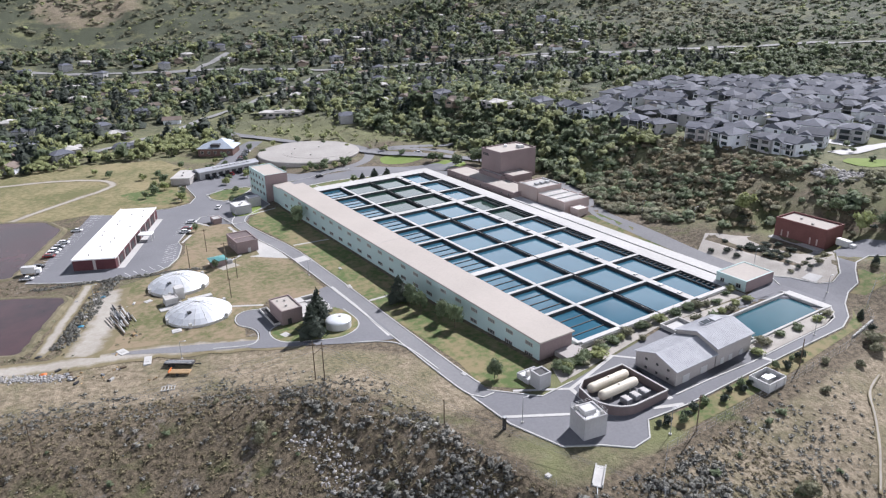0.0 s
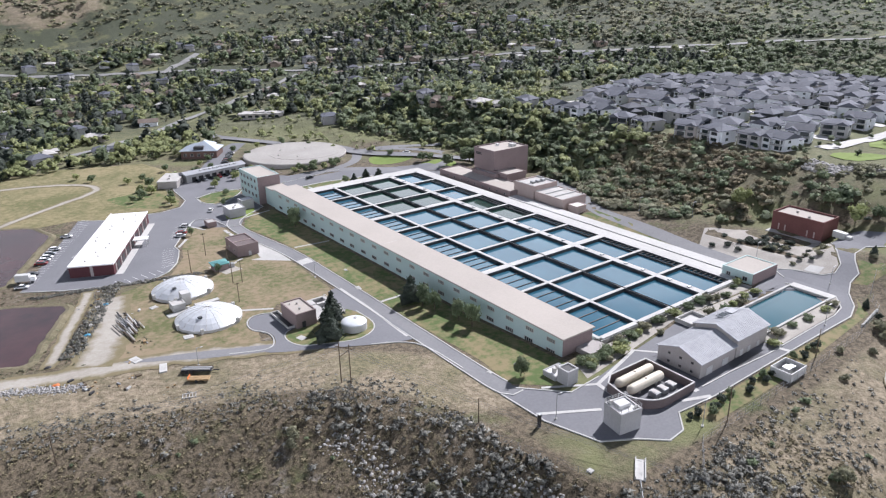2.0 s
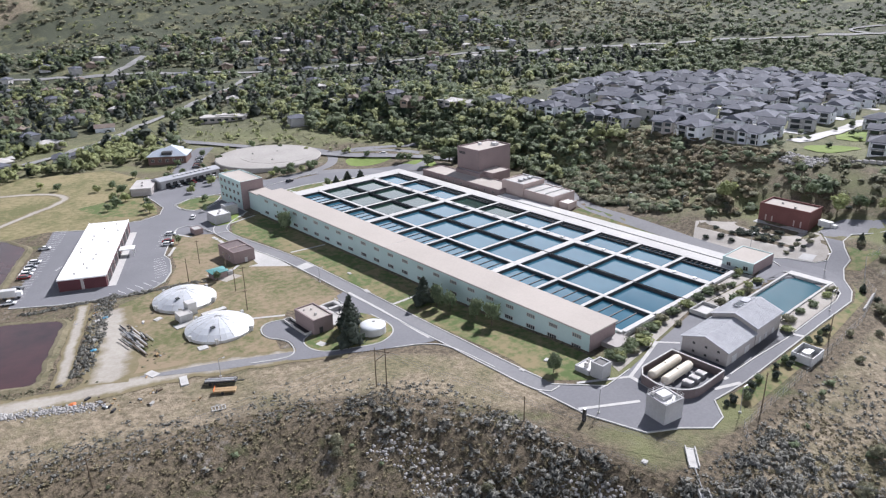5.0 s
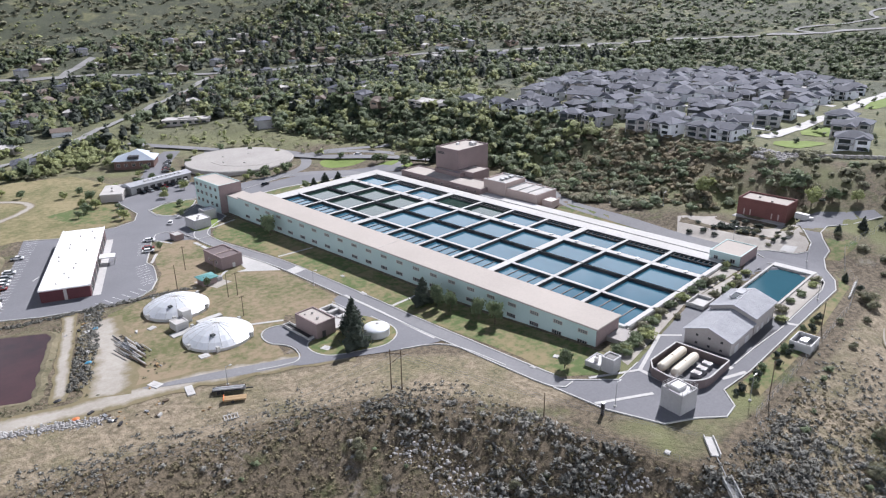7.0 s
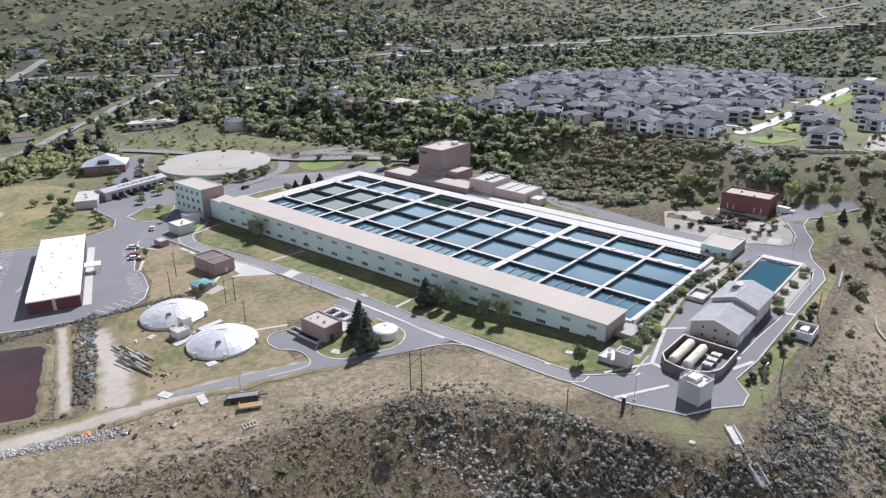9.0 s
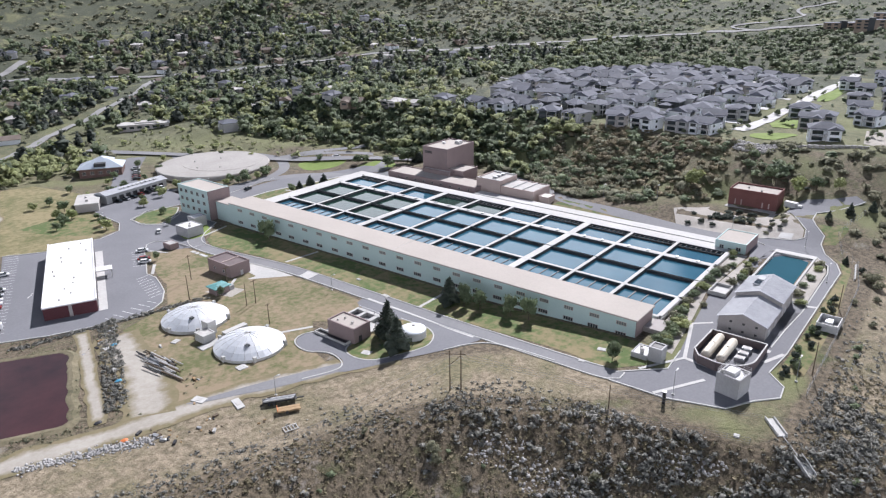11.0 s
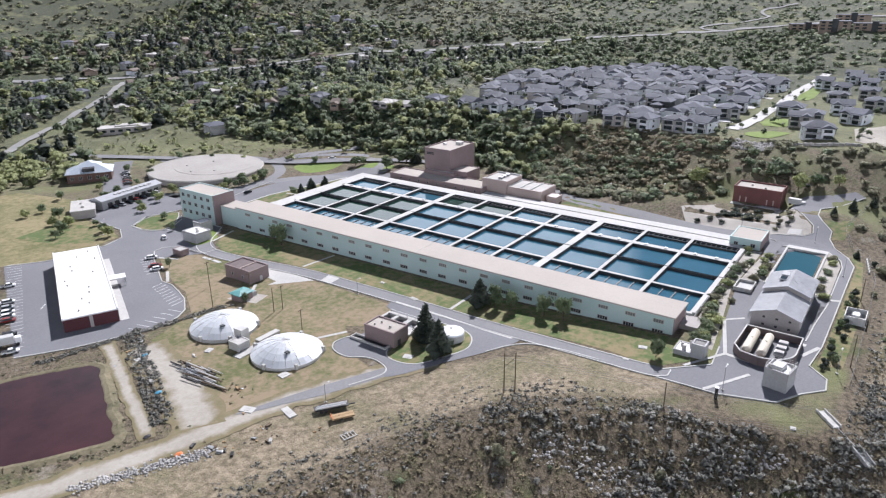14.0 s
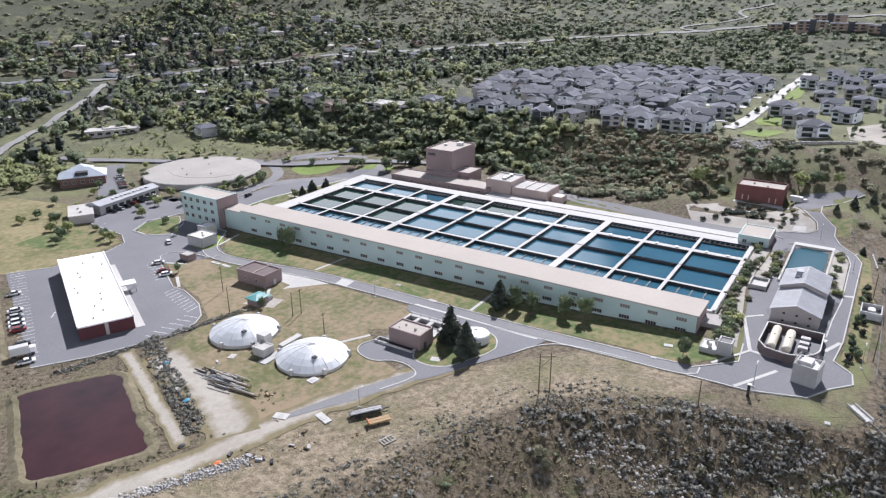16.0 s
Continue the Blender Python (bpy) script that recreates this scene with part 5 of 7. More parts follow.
def ico(rng, centre, radius, squash=0.85, jitter=0.32, fine=1):
    bm = bmesh.new()
    bmesh.ops.create_icosphere(bm, subdivisions=fine, radius=1)
    v = np.array([p.co[:] for p in bm.verts]) * (1 + jitter * (rng.random((len(bm.verts), 1)) - 0.5) * 2)
    f = np.array([[p.index for p in q.verts] for q in bm.faces])
    bm.free()
    return v * radius * np.array([1, 1, squash]) + np.array(centre), f


def leaves(rng, centre, radius, count, size, squash=0.85):
    """Loose leaf sprays round a centre, turned every way."""
    d = rng.normal(size=(count, 3))
    d /= np.linalg.norm(d, axis=1, keepdims=True)
    at = d * radius * (0.75 + 0.45 * rng.random((count, 1))) * np.array([1, 1, squash]) + np.array(centre)
    u = rng.normal(size=(count, 3)) * size
    w = rng.normal(size=(count, 3)) * size
    inward = np.einsum("ij,ij->i", np.cross(u, w), d) < 0  # every spray faces away from the centre
    u[inward] *= -1
    v = np.stack([at - u * 0.5, at + u * 0.5, at + w * 0.7], 1).reshape(-1, 3)
    return v, np.arange(count * 3).reshape(-1, 3)


def joined(pieces):
    vs, fs, k = [], [], 0
    for v, f in pieces:
        vs.append(v), fs.append(f + k)
        k += len(v)
    return np.concatenate(vs), np.concatenate(fs)


def crown_broad(rng, lobes, per, size, core=0.9):
    """A crown of unit height and about unit width, standing on z = 0.2."""
    out = []
    for i in range(lobes):
        a, r, z = rng.random() * 6.28, 0.30 * math.sqrt(rng.random()), 0.38 + 0.42 * rng.random()
        c, rad = (r * math.cos(a), r * math.sin(a), z), 0.15 + 0.10 * rng.random()
        out += [ico(rng, c, rad * core), leaves(rng, c, rad, per, size)]
    return joined(out)


def crown_conifer(rng, tiers, per, size):
    out = []
    for i in range(tiers):
        t = i / (tiers - 1)
        z, rad = 0.12 + 0.8 * t, 0.30 * (1 - t) ** 0.85 + 0.025
        for k in range(4 if t < 0.7 else 2):
            a = rng.random() * 6.28
            c = (rad * 0.5 * math.cos(a), rad * 0.5 * math.sin(a), z)
            out += [ico(rng, c, rad * 0.6, 0.7, 0.4), leaves(rng, c, rad * 0.75, per, size, 0.6)]
    return joined(out)


def crown_bush(rng, lobes, per, size, core=0.85):
    out = []
    for i in range(lobes):
        a, r = rng.random() * 6.28, 0.32 * math.sqrt(rng.random())
        c, rad = (r * math.cos(a), r * math.sin(a), 0.25 + 0.3 * rng.random()), 0.2 + 0.14 * rng.random()
        out += [ico(rng, c, rad * core), leaves(rng, c, rad, per, size)]
    return joined(out)


crng = np.random.default_rng(7)
NEAR = {"broad": [crown_broad(crng, 12, 45, 0.075) for _ in range(3)], "conifer": [crown_conifer(crng, 13, 14, 0.06) for _ in range(3)], "bush": [crown_bush(crng, 6, 40, 0.1) for _ in range(3)]}
def crown_spire(rng):
    out = []
    for i in range(4):
        t = i / 3
        rad = 0.22 * (1 - t) + 0.05
        c = (0.05 * rng.normal() * (1 - t), 0.05 * rng.normal() * (1 - t), 0.18 + 0.7 * t)
        out += [ico(rng, c, rad, 0.9, 0.4), leaves(rng, c, rad, 5, 0.11, 0.9)]
    return joined(out)


FAR = {"broad": [crown_broad(crng, 5, 9, 0.13, 0.88) for _ in range(8)], "conifer": [crown_spire(crng) for _ in range(4)], "bush": [crown_bush(crng, 5, 9, 0.15, 0.85) for _ in range(8)], "thicket": [crown_bush(crng, 2, 7, 0.22, 0.82) for _ in range(8)],
       "tuft": [leaves(crng, (0, 0, 0.45), 0.45, 12, 0.35) for _ in range(5)], "sage": [joined([ico(crng, (0, 0, 0.3), 0.25, 0.85, 0.5), leaves(crng, (0, 0, 0.34), 0.36, 30, 0.2)]) for _ in range(8)]}
crown_data = {(k, i, m): arrays_mesh("crown", *v, m) for k, vs in NEAR.items() for i, v in enumerate(vs) for m in {"broad": ("leaf", "leaf_spring"), "conifer": ("conifer",), "bush": ("leaf", "scrub", "leaf_spring", "conifer")}[k]}
trunk_bm = bmesh.new()
cylinder(trunk_bm, 0, 0, -0.03, 0.45, 0.03, 0.018, 8)
for a in range(5):
    beam(trunk_bm, (0, 0, 0.28 + a * 0.03), (0.2 * math.cos(a * 1.26), 0.2 * math.sin(a * 1.26), 0.55), 0.01, 5)
trunk_data = bpy.data.meshes.new("trunk")
trunk_bm.to_mesh(trunk_data)
trunk_bm.free()
trunk_data.materials.append(M["bark"])
trng = random.Random(11)
TREE_LABELS = {("broad", "leaf"): "broad-leaved tree with dark green crown on grass", ("broad", "leaf_spring"): "young tree with fresh yellow-green leaves", ("conifer", "conifer"): "dark green conifer with dense pointed crown", ("bush", "leaf"): "rounded green shrub beside paving", ("bush", "scrub"): "dull olive shrub in gravel", ("bush", "leaf_spring"): "bright green shrub in a planted bed", ("bush", "conifer"): "low dark evergreen shrub on grass"}


def tree(kind, leaf, x, y, h, wide=1.0, label=""):
    ob = new("shrub" if kind == "bush" else "conifer" if kind == "conifer" else "tree")
    ob.matrix_basis = pose(x, y, land(x, y), 0, 0, trng.uniform(0, 360)) @ Matrix.Diagonal((h * wide, h * wide, h, 1))
    tagged(ob, label or TREE_LABELS[(kind, leaf)], "shrub" if kind == "bush" else "tree", "planted " + ("shrubs" if kind == "bush" else "trees"))
    c = new("crown", crown_data[(kind, trng.randrange(3), leaf)])
    c.parent = ob
    t = new("stem" if kind == "bush" else "trunk", trunk_data)
    t.parent = ob


for x, y, h, w in ((-43.6, 51.8, 11.2, 1.0), (-37.6, 60.6, 11.6, 1.0), (-9.5, 59.5, 9.8, 1.1)):
    tree("conifer", "conifer", x, y, h, w)
for x, y, h, leaf in ((-8.2, 54.5, 8.5, "leaf"), (-7.4, 48.8, 7.5, "leaf"), (-6, 38, 7.5, "leaf"), (-6, 31.5, 8.0, "leaf"), (-4.5, 158, 9.5, "leaf"), (-3.2, 163, 8, "leaf"), (-15.5, -0.5, 6.5, "leaf"), (-51, 124.5, 4.5, "leaf"), (-45, 175, 4.5, "leaf"), (-17.5, 212, 4, "leaf")):
    tree("broad", leaf, x, y, h, 0.68)
for k in range(16):
    tree("bush", ("leaf", "conifer", "leaf_spring", "scrub")[k % 4], 16 + 52 * trng.random(), 196 + 6 * trng.random(), 1.0 + 0.9 * trng.random(), 1.5)
for x, y, h in ((4.5, -7.2, 3.6), (7.5, -8.6, 3.2), (2.0, -9.0, 3.0), (10, -7.4, 3.4), (17.5, -6.0, 3.2)):
    tree("bush", "leaf", x, y, h, 1.5, "large spreading green shrub in the gravel bed")
for x, y, h in ((64, 199, 6), (59, 204, 5.5), (51.5, 203.7, 4.5), (46, 204, 4), (104, 191, 7), (118, 188, 9), (122, 184, 8), (101, 211, 5.5), (96, 238, 3.5), (105, 209, 4)):
    tree("conifer" if x in (64, 59, 51.5, 122) else "broad", "conifer" if x in (64, 59, 51.5, 122) else "leaf", x, y, h, 1.3)
for i, (x, y) in enumerate(((18.6, -39), (14.2, -39.4), (10.6, -39.6), (8.1, -40.5), (4.7, -38.7), (2.5, -38.5), (31.8, -39.0), (30.1, -41), (27.4, -39.2), (52.7, -39.5), (55.8, -40), (48.1, -41.2), (93.5, -36.5), (86.6, -43), (22.5, -41), (46, -39.6), (34, -40.2))):
    tree("bush", "conifer" if i % 3 else "leaf", x, y, 2.2 + 1.2 * trng.random(), 0.9)
for i, (x, y) in enumerate(((6.1, -7), (3, -8.5), (8.5, -9), (11.2, -6.9), (14, -8), (18.3, -5.1), (22.3, -5.3), (26, -4.6), (30.4, -4.4), (34.9, -4.2), (42.4, -5.2), (30.4, -9.4), (74.5, -4), (78.2, -3.8), (63.2, -5.5), (66.9, -6.1), (70.0, -10.5), (55.1, -30.5), (63.3, -30), (48.7, -32.3), (60.1, -5.1), (55.9, -4.4), (76, -10.8), (52, -11), (57, -12), (62, -11.5), (66, -12.3), (70, -30.5), (80, -31), (86, -30), (1, -6.5), (16.5, -6.2), (38, -4.3), (50, -4.6))):
    tree("bush", ("leaf", "leaf_spring", "scrub")[i % 3], x, y, 1.9 + 1.5 * trng.random(), 1.65)
for i, (x, y) in enumerate(((112.4, 11.4), (111, 6), (105, 12.8), (112.3, 3.6), (108.8, -8), (112.6, -7.5), (111.1, -11), (115, -11.4), (109.9, -3.2), (105, -7.4), (112.2, 23), (145, -6.3), (149.2, -10.7), (122, -26), (118, -6), (121, -9), (106, 18), (116, 1), (103, 22))):
    tree("bush", "scrub" if i % 2 else "conifer", x, y, 1.3 + 0.9 * trng.random(), 1.7)
for k in range(26):
    tree("bush", "conifer", 110.5 + 12 * trng.random(), -1 + 17 * trng.random(), 1.5 + 0.6 * trng.random(), 1.9)
for i, (x, y) in enumerate(((-9.8, 247), (-10, 229), (-36, 235), (-38, 228), (-33, 246), (-9, 278), (-20, 282), (-36.4, 271), (-36.6, 286), (-45, 284), (2, 287), (11.9, 244), (5, 255), (-5, 256), (7, 262), (35, 243), (41, 241), (45, 239), (51, 238), (58, 240), (25, 251), (18, 262), (16, 291), (28, 318), (44, 318), (60, 316), (72, 300), (-40, 256), (-46, 250), (-52, 244), (-44, 262), (40, 246), (48, 245), (20, 345), (30, 300), (62, 243), (0, 300), (8, 308), (-60, 300), (-66, 310), (-20, 300))):
    tree("broad", "leaf_spring" if i % 3 == 0 else "leaf", x, y, 3.2 + 2.2 * trng.random(), 1.1)

for x, y, h, w in ((-72.2, 15.2, 4.2, 0.95), (-73.6, 13.2, 3.6, 0.9), (-78.4, 31.0, 2.4, 0.8), (-71.2, 26.8, 1.8, 1.0), (-55.2, -15.4, 2.6, 1.2)):
    tree("bush", "scrub", x, y, h, w, "tall dull brown shrub on the dry bank")
for x, y, h, w in ((81.2, -47.2, 4.6, 1.5), (76, -49.5, 3.2, 1.5), (12, -68.5, 4.0, 1.3), (-1.5, -71, 4.2, 1.3), (58.5, -45.8, 2.2, 1.4), (47, -52, 1.8, 1.5), (66, -51, 2.4, 1.3)):
    tree("bush", "scrub", x, y, h, w, "broad olive shrub on the eroded slope")
for x, y, h, leaf in ((137.5, 33, 8.5, "leaf_spring"), (147, -8, 7.5, "leaf_spring"), (149, -15, 6.5, "leaf"), (152, -23, 5.0, "leaf_spring"), (152, 4, 6, "leaf")):
    tree("broad", leaf, x, y, h, 1.1, "leafy bright green tree behind the brick pump house" if leaf == "leaf_spring" else "")
for x, y, h in ((122.8, -25.4, 4.0), (132.5, -31, 5.5), (141, -37.5, 5), (92, -37.5, 3.2)):
    tree("conifer", "conifer", x, y, h, 1.0)


def inside(x, y, poly):
    hit, j = False, len(poly) - 1
    for i in range(len(poly)):
        (ax, ay), (bx, by) = poly[i], poly[j]
        if (ay > y) != (by > y) and x < (bx - ax) * (y - ay) / (by - ay) + ax:
            hit = not hit
        j = i
    return hit


def off_line(x, y, line):
    best = 1e9
    for (ax, ay), (bx, by) in zip(line, line[1:]):
        dx, dy = bx - ax, by - ay
        t = max(0, min(1, ((x - ax) * dx + (y - ay) * dy) / (dx * dx + dy * dy)))
        best = min(best, math.hypot(x - ax - t * dx, y - ay - t * dy))
    return best


CAMPUS = [(-33, -42), (-4, -47), (40, -45.5), (92, -44), (112, -36), (150, -34), (150, 14), (128, 22), (112, 40), (106, 80), (122, 108), (130, 150), (124, 190), (126, 215), (112, 246), (92, 290), (62, 326), (30, 352), (-10, 345), (-30, 332), (-70, 345), (-190, 310), (-190, 80), (-112, 60), (-84, 52), (-66, 45), (-40, 20)]
HOMES = [(186, 202), (179, 30), (192, 8), (180, -6), (195, -34), (290, -60), (450, -55), (535, 0), (520, 120), (500, 200), (376, 272), (228, 224)]
MEADOW = [(30, 384), (62, 312), (98, 236), (118, 196), (130, 204), (134, 240), (118, 292), (112, 352), (116, 408), (60, 432)]
FAR_ROADS = [rounded([(-60, 372), (-20, 402), (23, 436), (67, 480), (97, 503), (159, 562), (228, 643)]),
             rounded([(-60, 835), (60, 780), (169, 730), (207, 693), (263, 662), (317, 628), (381, 589), (441, 557), (515, 486), (566, 436), (601, 375), (644, 319), (673, 257), (706, 198), (759, 118), (790, -15)]),
             rounded([(108, 752), (126, 772), (147, 790), (170, 812)]),
             rounded([(720, 170), (731, 205), (748, 199), (769, 173), (811, 134), (844, 159), (867, 153), (895, 122)]),
             rounded([(30, 382), (64, 306), (96, 236), (120, 196), (130, 170)])]

ROAD_MORE = (7, 14, 7, 1, 0)


def scatter(name, label, kind, mat, n, region, size, spread=1.0, keep=None, seed=1, wide=(0.9, 1.3), road_gap=7.0):
    """Many plants of one sort as one sheet of growth. region gives a random place."""
    r = np.random.default_rng(seed)
    vs, fs, ns, k, made, tries = [], [], [], 0, 0, 0
    while made < n and tries < n * 8:
        tries += 1
        x, y = region(r)
        if keep and not keep(x, y, r):
            continue
        if any(off_line(x, y, line) < road_gap + more for line, more in zip(FAR_ROADS, ROAD_MORE)):
            continue
        v, f = FAR[kind][r.integers(len(FAR[kind]))]
        h = size[0] + (size[1] - size[0]) * r.random() ** 1.6
        w = h * (wide[0] + (wide[1] - wide[0]) * r.random())
        a = r.random() * 6.28
        c, s = math.cos(a), math.sin(a)
        out = np.stack([(v[:, 0] * c - v[:, 1] * s) * w + x, (v[:, 0] * s + v[:, 1] * c) * w + y, v[:, 2] * h + land(x, y) - 0.15 * h * (kind != "conifer")], 1)
        up = out - np.array([x, y, land(x, y) + 0.3 * h]) + r.normal(size=out.shape) * 0.16 * w
        ns.append(up / (np.linalg.norm(up, axis=1, keepdims=True) + 1e-6) * 0.75 + np.array([0, 0, 0.85]))
        vs.append(out), fs.append(f + k)
        k += len(v)
        made += 1
    ob = new(name, arrays_mesh(name, np.concatenate(vs), np.concatenate(fs), mat, None if kind == "tuft" else np.concatenate(ns)))
    return tagged(ob, label, "vegetation", kind="stuff")


def rect(x0, x1, y0, y1):
    return lambda r: (x0 + (x1 - x0) * r.random(), y0 + (y1 - y0) * r.random())


def patchy(scale, level, seed):
    return lambda x, y: noise.noise(Vector((x * scale, y * scale, seed))) > level


wild = lambda x, y: not inside(x, y, CAMPUS) and not inside(x, y, HOMES) and not inside(x, y, MEADOW)
p1, p2, p3, p4 = patchy(0.05, 0.0, 3.1), patchy(0.02, 0.05, 8.2), patchy(0.012, 0.0, 1.7), patchy(0.03, 0.1, 5.5)


def on_bank(x, y, r):
    """Tall sagebrush stands thick below the crest."""
    d = bank(x, y)[0]
    near = max(d, -49 - y)
    if near < -9 + 10 * smooth(0, -24, y) or inside(x, y, CAMPUS):
        return False
    thick = smooth(-72, -52, x) * smooth(-8, -2, near)
    return r.random() < 0.02 + 0.98 * thick * (1 if p1(x, y) else 0.4)


def on_crest(x, y, r):
    """Low sagebrush follows the crest in a loose band."""
    d = bank(x, y)[0]
    if inside(x, y, CAMPUS) or d < -22:
        return False
    return r.random() < 0.03 + 0.78 * smooth(-18, -9, d) * (1 - smooth(-2, 5, d)) * (1 if p1(x * 1.7, y * 1.7) else 0.35)


scatter("sagebrush", "tall grey-green sagebrush on the dry bank", "sage", "sage", 1450, rect(-130, 5, -75, 45), (0.7, 2.2), keep=on_bank, seed=2, wide=(1.15, 1.6))
scatter("sagebrush", "low grey sagebrush along the crest of the bank", "sage", "sage", 2600, rect(-170, -25, -60, 75), (0.3, 0.95), keep=on_crest, seed=52, wide=(1.1, 1.7))
scatter("sagebrush", "grey-green sagebrush on the dry slope", "sage", "sage", 1250, rect(-30, 60, -80, -44), (0.35, 1.1), keep=lambda x, y, r: max(bank(x, y)[0], -46 - y) > 1.0 and r.random() < (0.9 if p1(x, y) else 0.45) * (1 - 0.85 * smooth(18, 45, x)), seed=3, wide=(1.1, 1.6))
scatter("bunch_grass", "dry bunch grass on bare ground", "tuft", "dry_grass", 13000, rect(-175, 20, -85, 75), (0.25, 0.7), keep=lambda x, y, r: max(bank(x, y)[0], -46 - y) > -7 + 9 * smooth(0, -20, y) and off_line(x, y, DIRT) > 4.2 and not inside(x, y, YARD), seed=41, wide=(1.2, 2.2))
scatter("bank_shrubs", "dark leafy shrubs on the bank", "bush", "leaf", 110, rect(-170, 140, -110, 50), (1.0, 2.6), keep=lambda x, y, r: max(bank(x, y)[0], -47 - y) > 2, seed=4)
scatter("yard_brush", "grey brush between track and yard", "sage", "sage", 420, lambda r: (lambda t, s: (-112 + 23 * t + s, 88 + 50 * t))(r.random(), r.random() * 6 + 2), (0.7, 1.6), seed=5)
scatter("yard_brush", "grey brush along the car park edge", "sage", "sage", 420, lambda r: (lambda t, s: (-112 + 55 * t + s, 147 - 14 * t - 3 - s))(r.random(), r.random() * 3), (0.6, 1.4), seed=6)
POND = [(-139, 103), (-117.5, 90.5), (-100.8, 127.5), (-121.5, 140)]
swell = lambda k: [(-119.7 + (x + 119.7) * k, 115.2 + (y - 115.2) * k) for x, y in POND]
scatter("yard_brush", "grey-green weeds on the pond banks", "sage", "scrub", 420, rect(-146, -95, 85, 146), (0.3, 1.0), keep=lambda x, y, r: inside(x, y, swell(1.17)) and not inside(x, y, swell(1.03)) and (p1(x * 1.6, y * 1.6) or r.random() < 0.4), seed=48)
scatter("yard_brush", "dry weeds round the ponds", "sage", "scrub", 600, lambda r: (-160 + 75 * r.random(), 80 + 75 * r.random()), (0.3, 1.0), keep=lambda x, y, r: not inside(x, y, [(-122, 142), (-99, 128.5), (-116, 88), (-141, 101)]) and not inside(x, y, LOT) and off_line(x, y, DIRT) > 4.5 and off_line(x, y, [(-113, 85), (-103, 110), (-92, 138)]) > 2.5 and off_line(x, y, [(-99, 81), (-98, 90), (-96.5, 100), (-92, 112), (-86, 121)]) > 5.0, seed=7)
scatter("hillside_scrub", "olive scrub oak on the hillside", "bush", "scrub", 1050, rect(104, 196, -60, 330), (1.8, 5.2), keep=lambda x, y, r: wild(x, y) and (p2(x, y) or r.random() < 0.35) and (y > 55 or r.random() < 0.4), seed=8, wide=(1.0, 1.7))
scatter("hillside_scrub", "green scrub oak on the hillside", "bush", "leaf", 850, rect(104, 200, -20, 330), (2.2, 6.0), keep=lambda x, y, r: wild(x, y) and (p4(x, y) or y > 110 or r.random() < 0.2) and (y > 45 or r.random() < 0.35), seed=9, wide=(1.0, 1.6))
scatter("hillside_scrub", "rusty brown scrub on the hillside", "bush", "rust_scrub", 420, rect(122, 186, 25, 120), (1.6, 3.8), keep=lambda x, y, r: wild(x, y), seed=42, wide=(1.0, 1.7))
scatter("slope_trees", "leafy trees along the foot of the slope", "broad", "leaf", 420, rect(106, 215, 130, 345), (5, 10), keep=lambda x, y, r: wild(x, y), seed=10, wide=(0.95, 1.35))
scatter("slope_trees", "fresh green trees along the slope", "broad", "leaf_spring", 420, rect(90, 240, 110, 420), (4, 10), keep=lambda x, y, r: wild(x, y), seed=11, wide=(0.95, 1.35))
valley = lambda x, y, r: wild(x, y) and (p3(x, y) or r.random() < 0.6)
scatter("valley_trees", "dark green trees among houses in the valley", "broad", "leaf", 1550, rect(-150, 620, 250, 900), (5.5, 16), keep=valley, seed=12, wide=(0.85, 1.25))
scatter("valley_trees", "fresh green trees among houses in the valley", "broad", "leaf_spring", 850, rect(-150, 620, 250, 900), (4.5, 14), keep=valley, seed=13, wide=(0.85, 1.3))
scatter("valley_conifers", "dark conifers among houses in the valley", "conifer", "conifer", 950, rect(-150, 560, 300, 880), (7, 17), keep=lambda x, y, r: wild(x, y) and (not p3(x, y) or r.random() < 0.4), seed=14, wide=(1.0, 1.4))
scatter("valley_scrub", "olive scrub between the houses", "thicket", "scrub", 2500, rect(-150, 760, 240, 980), (2.5, 6.5), keep=lambda x, y, r: wild(x, y), seed=15, wide=(1.3, 2.2))
scatter("valley_trees", "trees behind the housing estate", "broad", "leaf", 1000, rect(380, 700, 40, 480), (5, 11), keep=lambda x, y, r: wild(x, y), seed=16, wide=(0.9, 1.3))
scatter("hill_scrub", "scrub oak thickets on the far hills", "thicket", "scrub", 4600, rect(-130, 1250, 400, 1500), (3.5, 8.5), keep=lambda x, y, r: math.hypot(x, y) > 680 and (p2(x * 0.4, y * 0.4) or r.random() < 0.3), seed=17, wide=(1.3, 2.4))
scatter("hill_scrub", "dark scrub thickets on the far hills", "thicket", "leaf", 2900, rect(480, 1350, -50, 1300), (2.5, 7), keep=lambda x, y, r: math.hypot(x, y) > 600 and wild(x, y) and (p3(x, y) or r.random() < 0.3), seed=18, wide=(1.3, 2.3))
scatter("meadow_brush", "low brush in the meadow", "sage", "scrub", 450, rect(30, 140, 190, 430), (0.4, 1.3), keep=lambda x, y, r: inside(x, y, MEADOW), seed=19, road_gap=4)
scatter("hill_scrub", "fresh green thickets on the far hills", "thicket", "leaf_spring", 1500, rect(-130, 1250, 300, 1400), (2.5, 7), keep=lambda x, y, r: math.hypot(x, y) > 600 and wild(x, y) and (not p3(x, y) or r.random() < 0.3), seed=43, wide=(1.1, 1.8))
scatter("meadow_trees", "young trees dotted along the meadow", "broad", "leaf_spring", 70, rect(30, 140, 190, 430), (2.5, 6), keep=lambda x, y, r: inside(x, y, MEADOW), seed=46, road_gap=4)
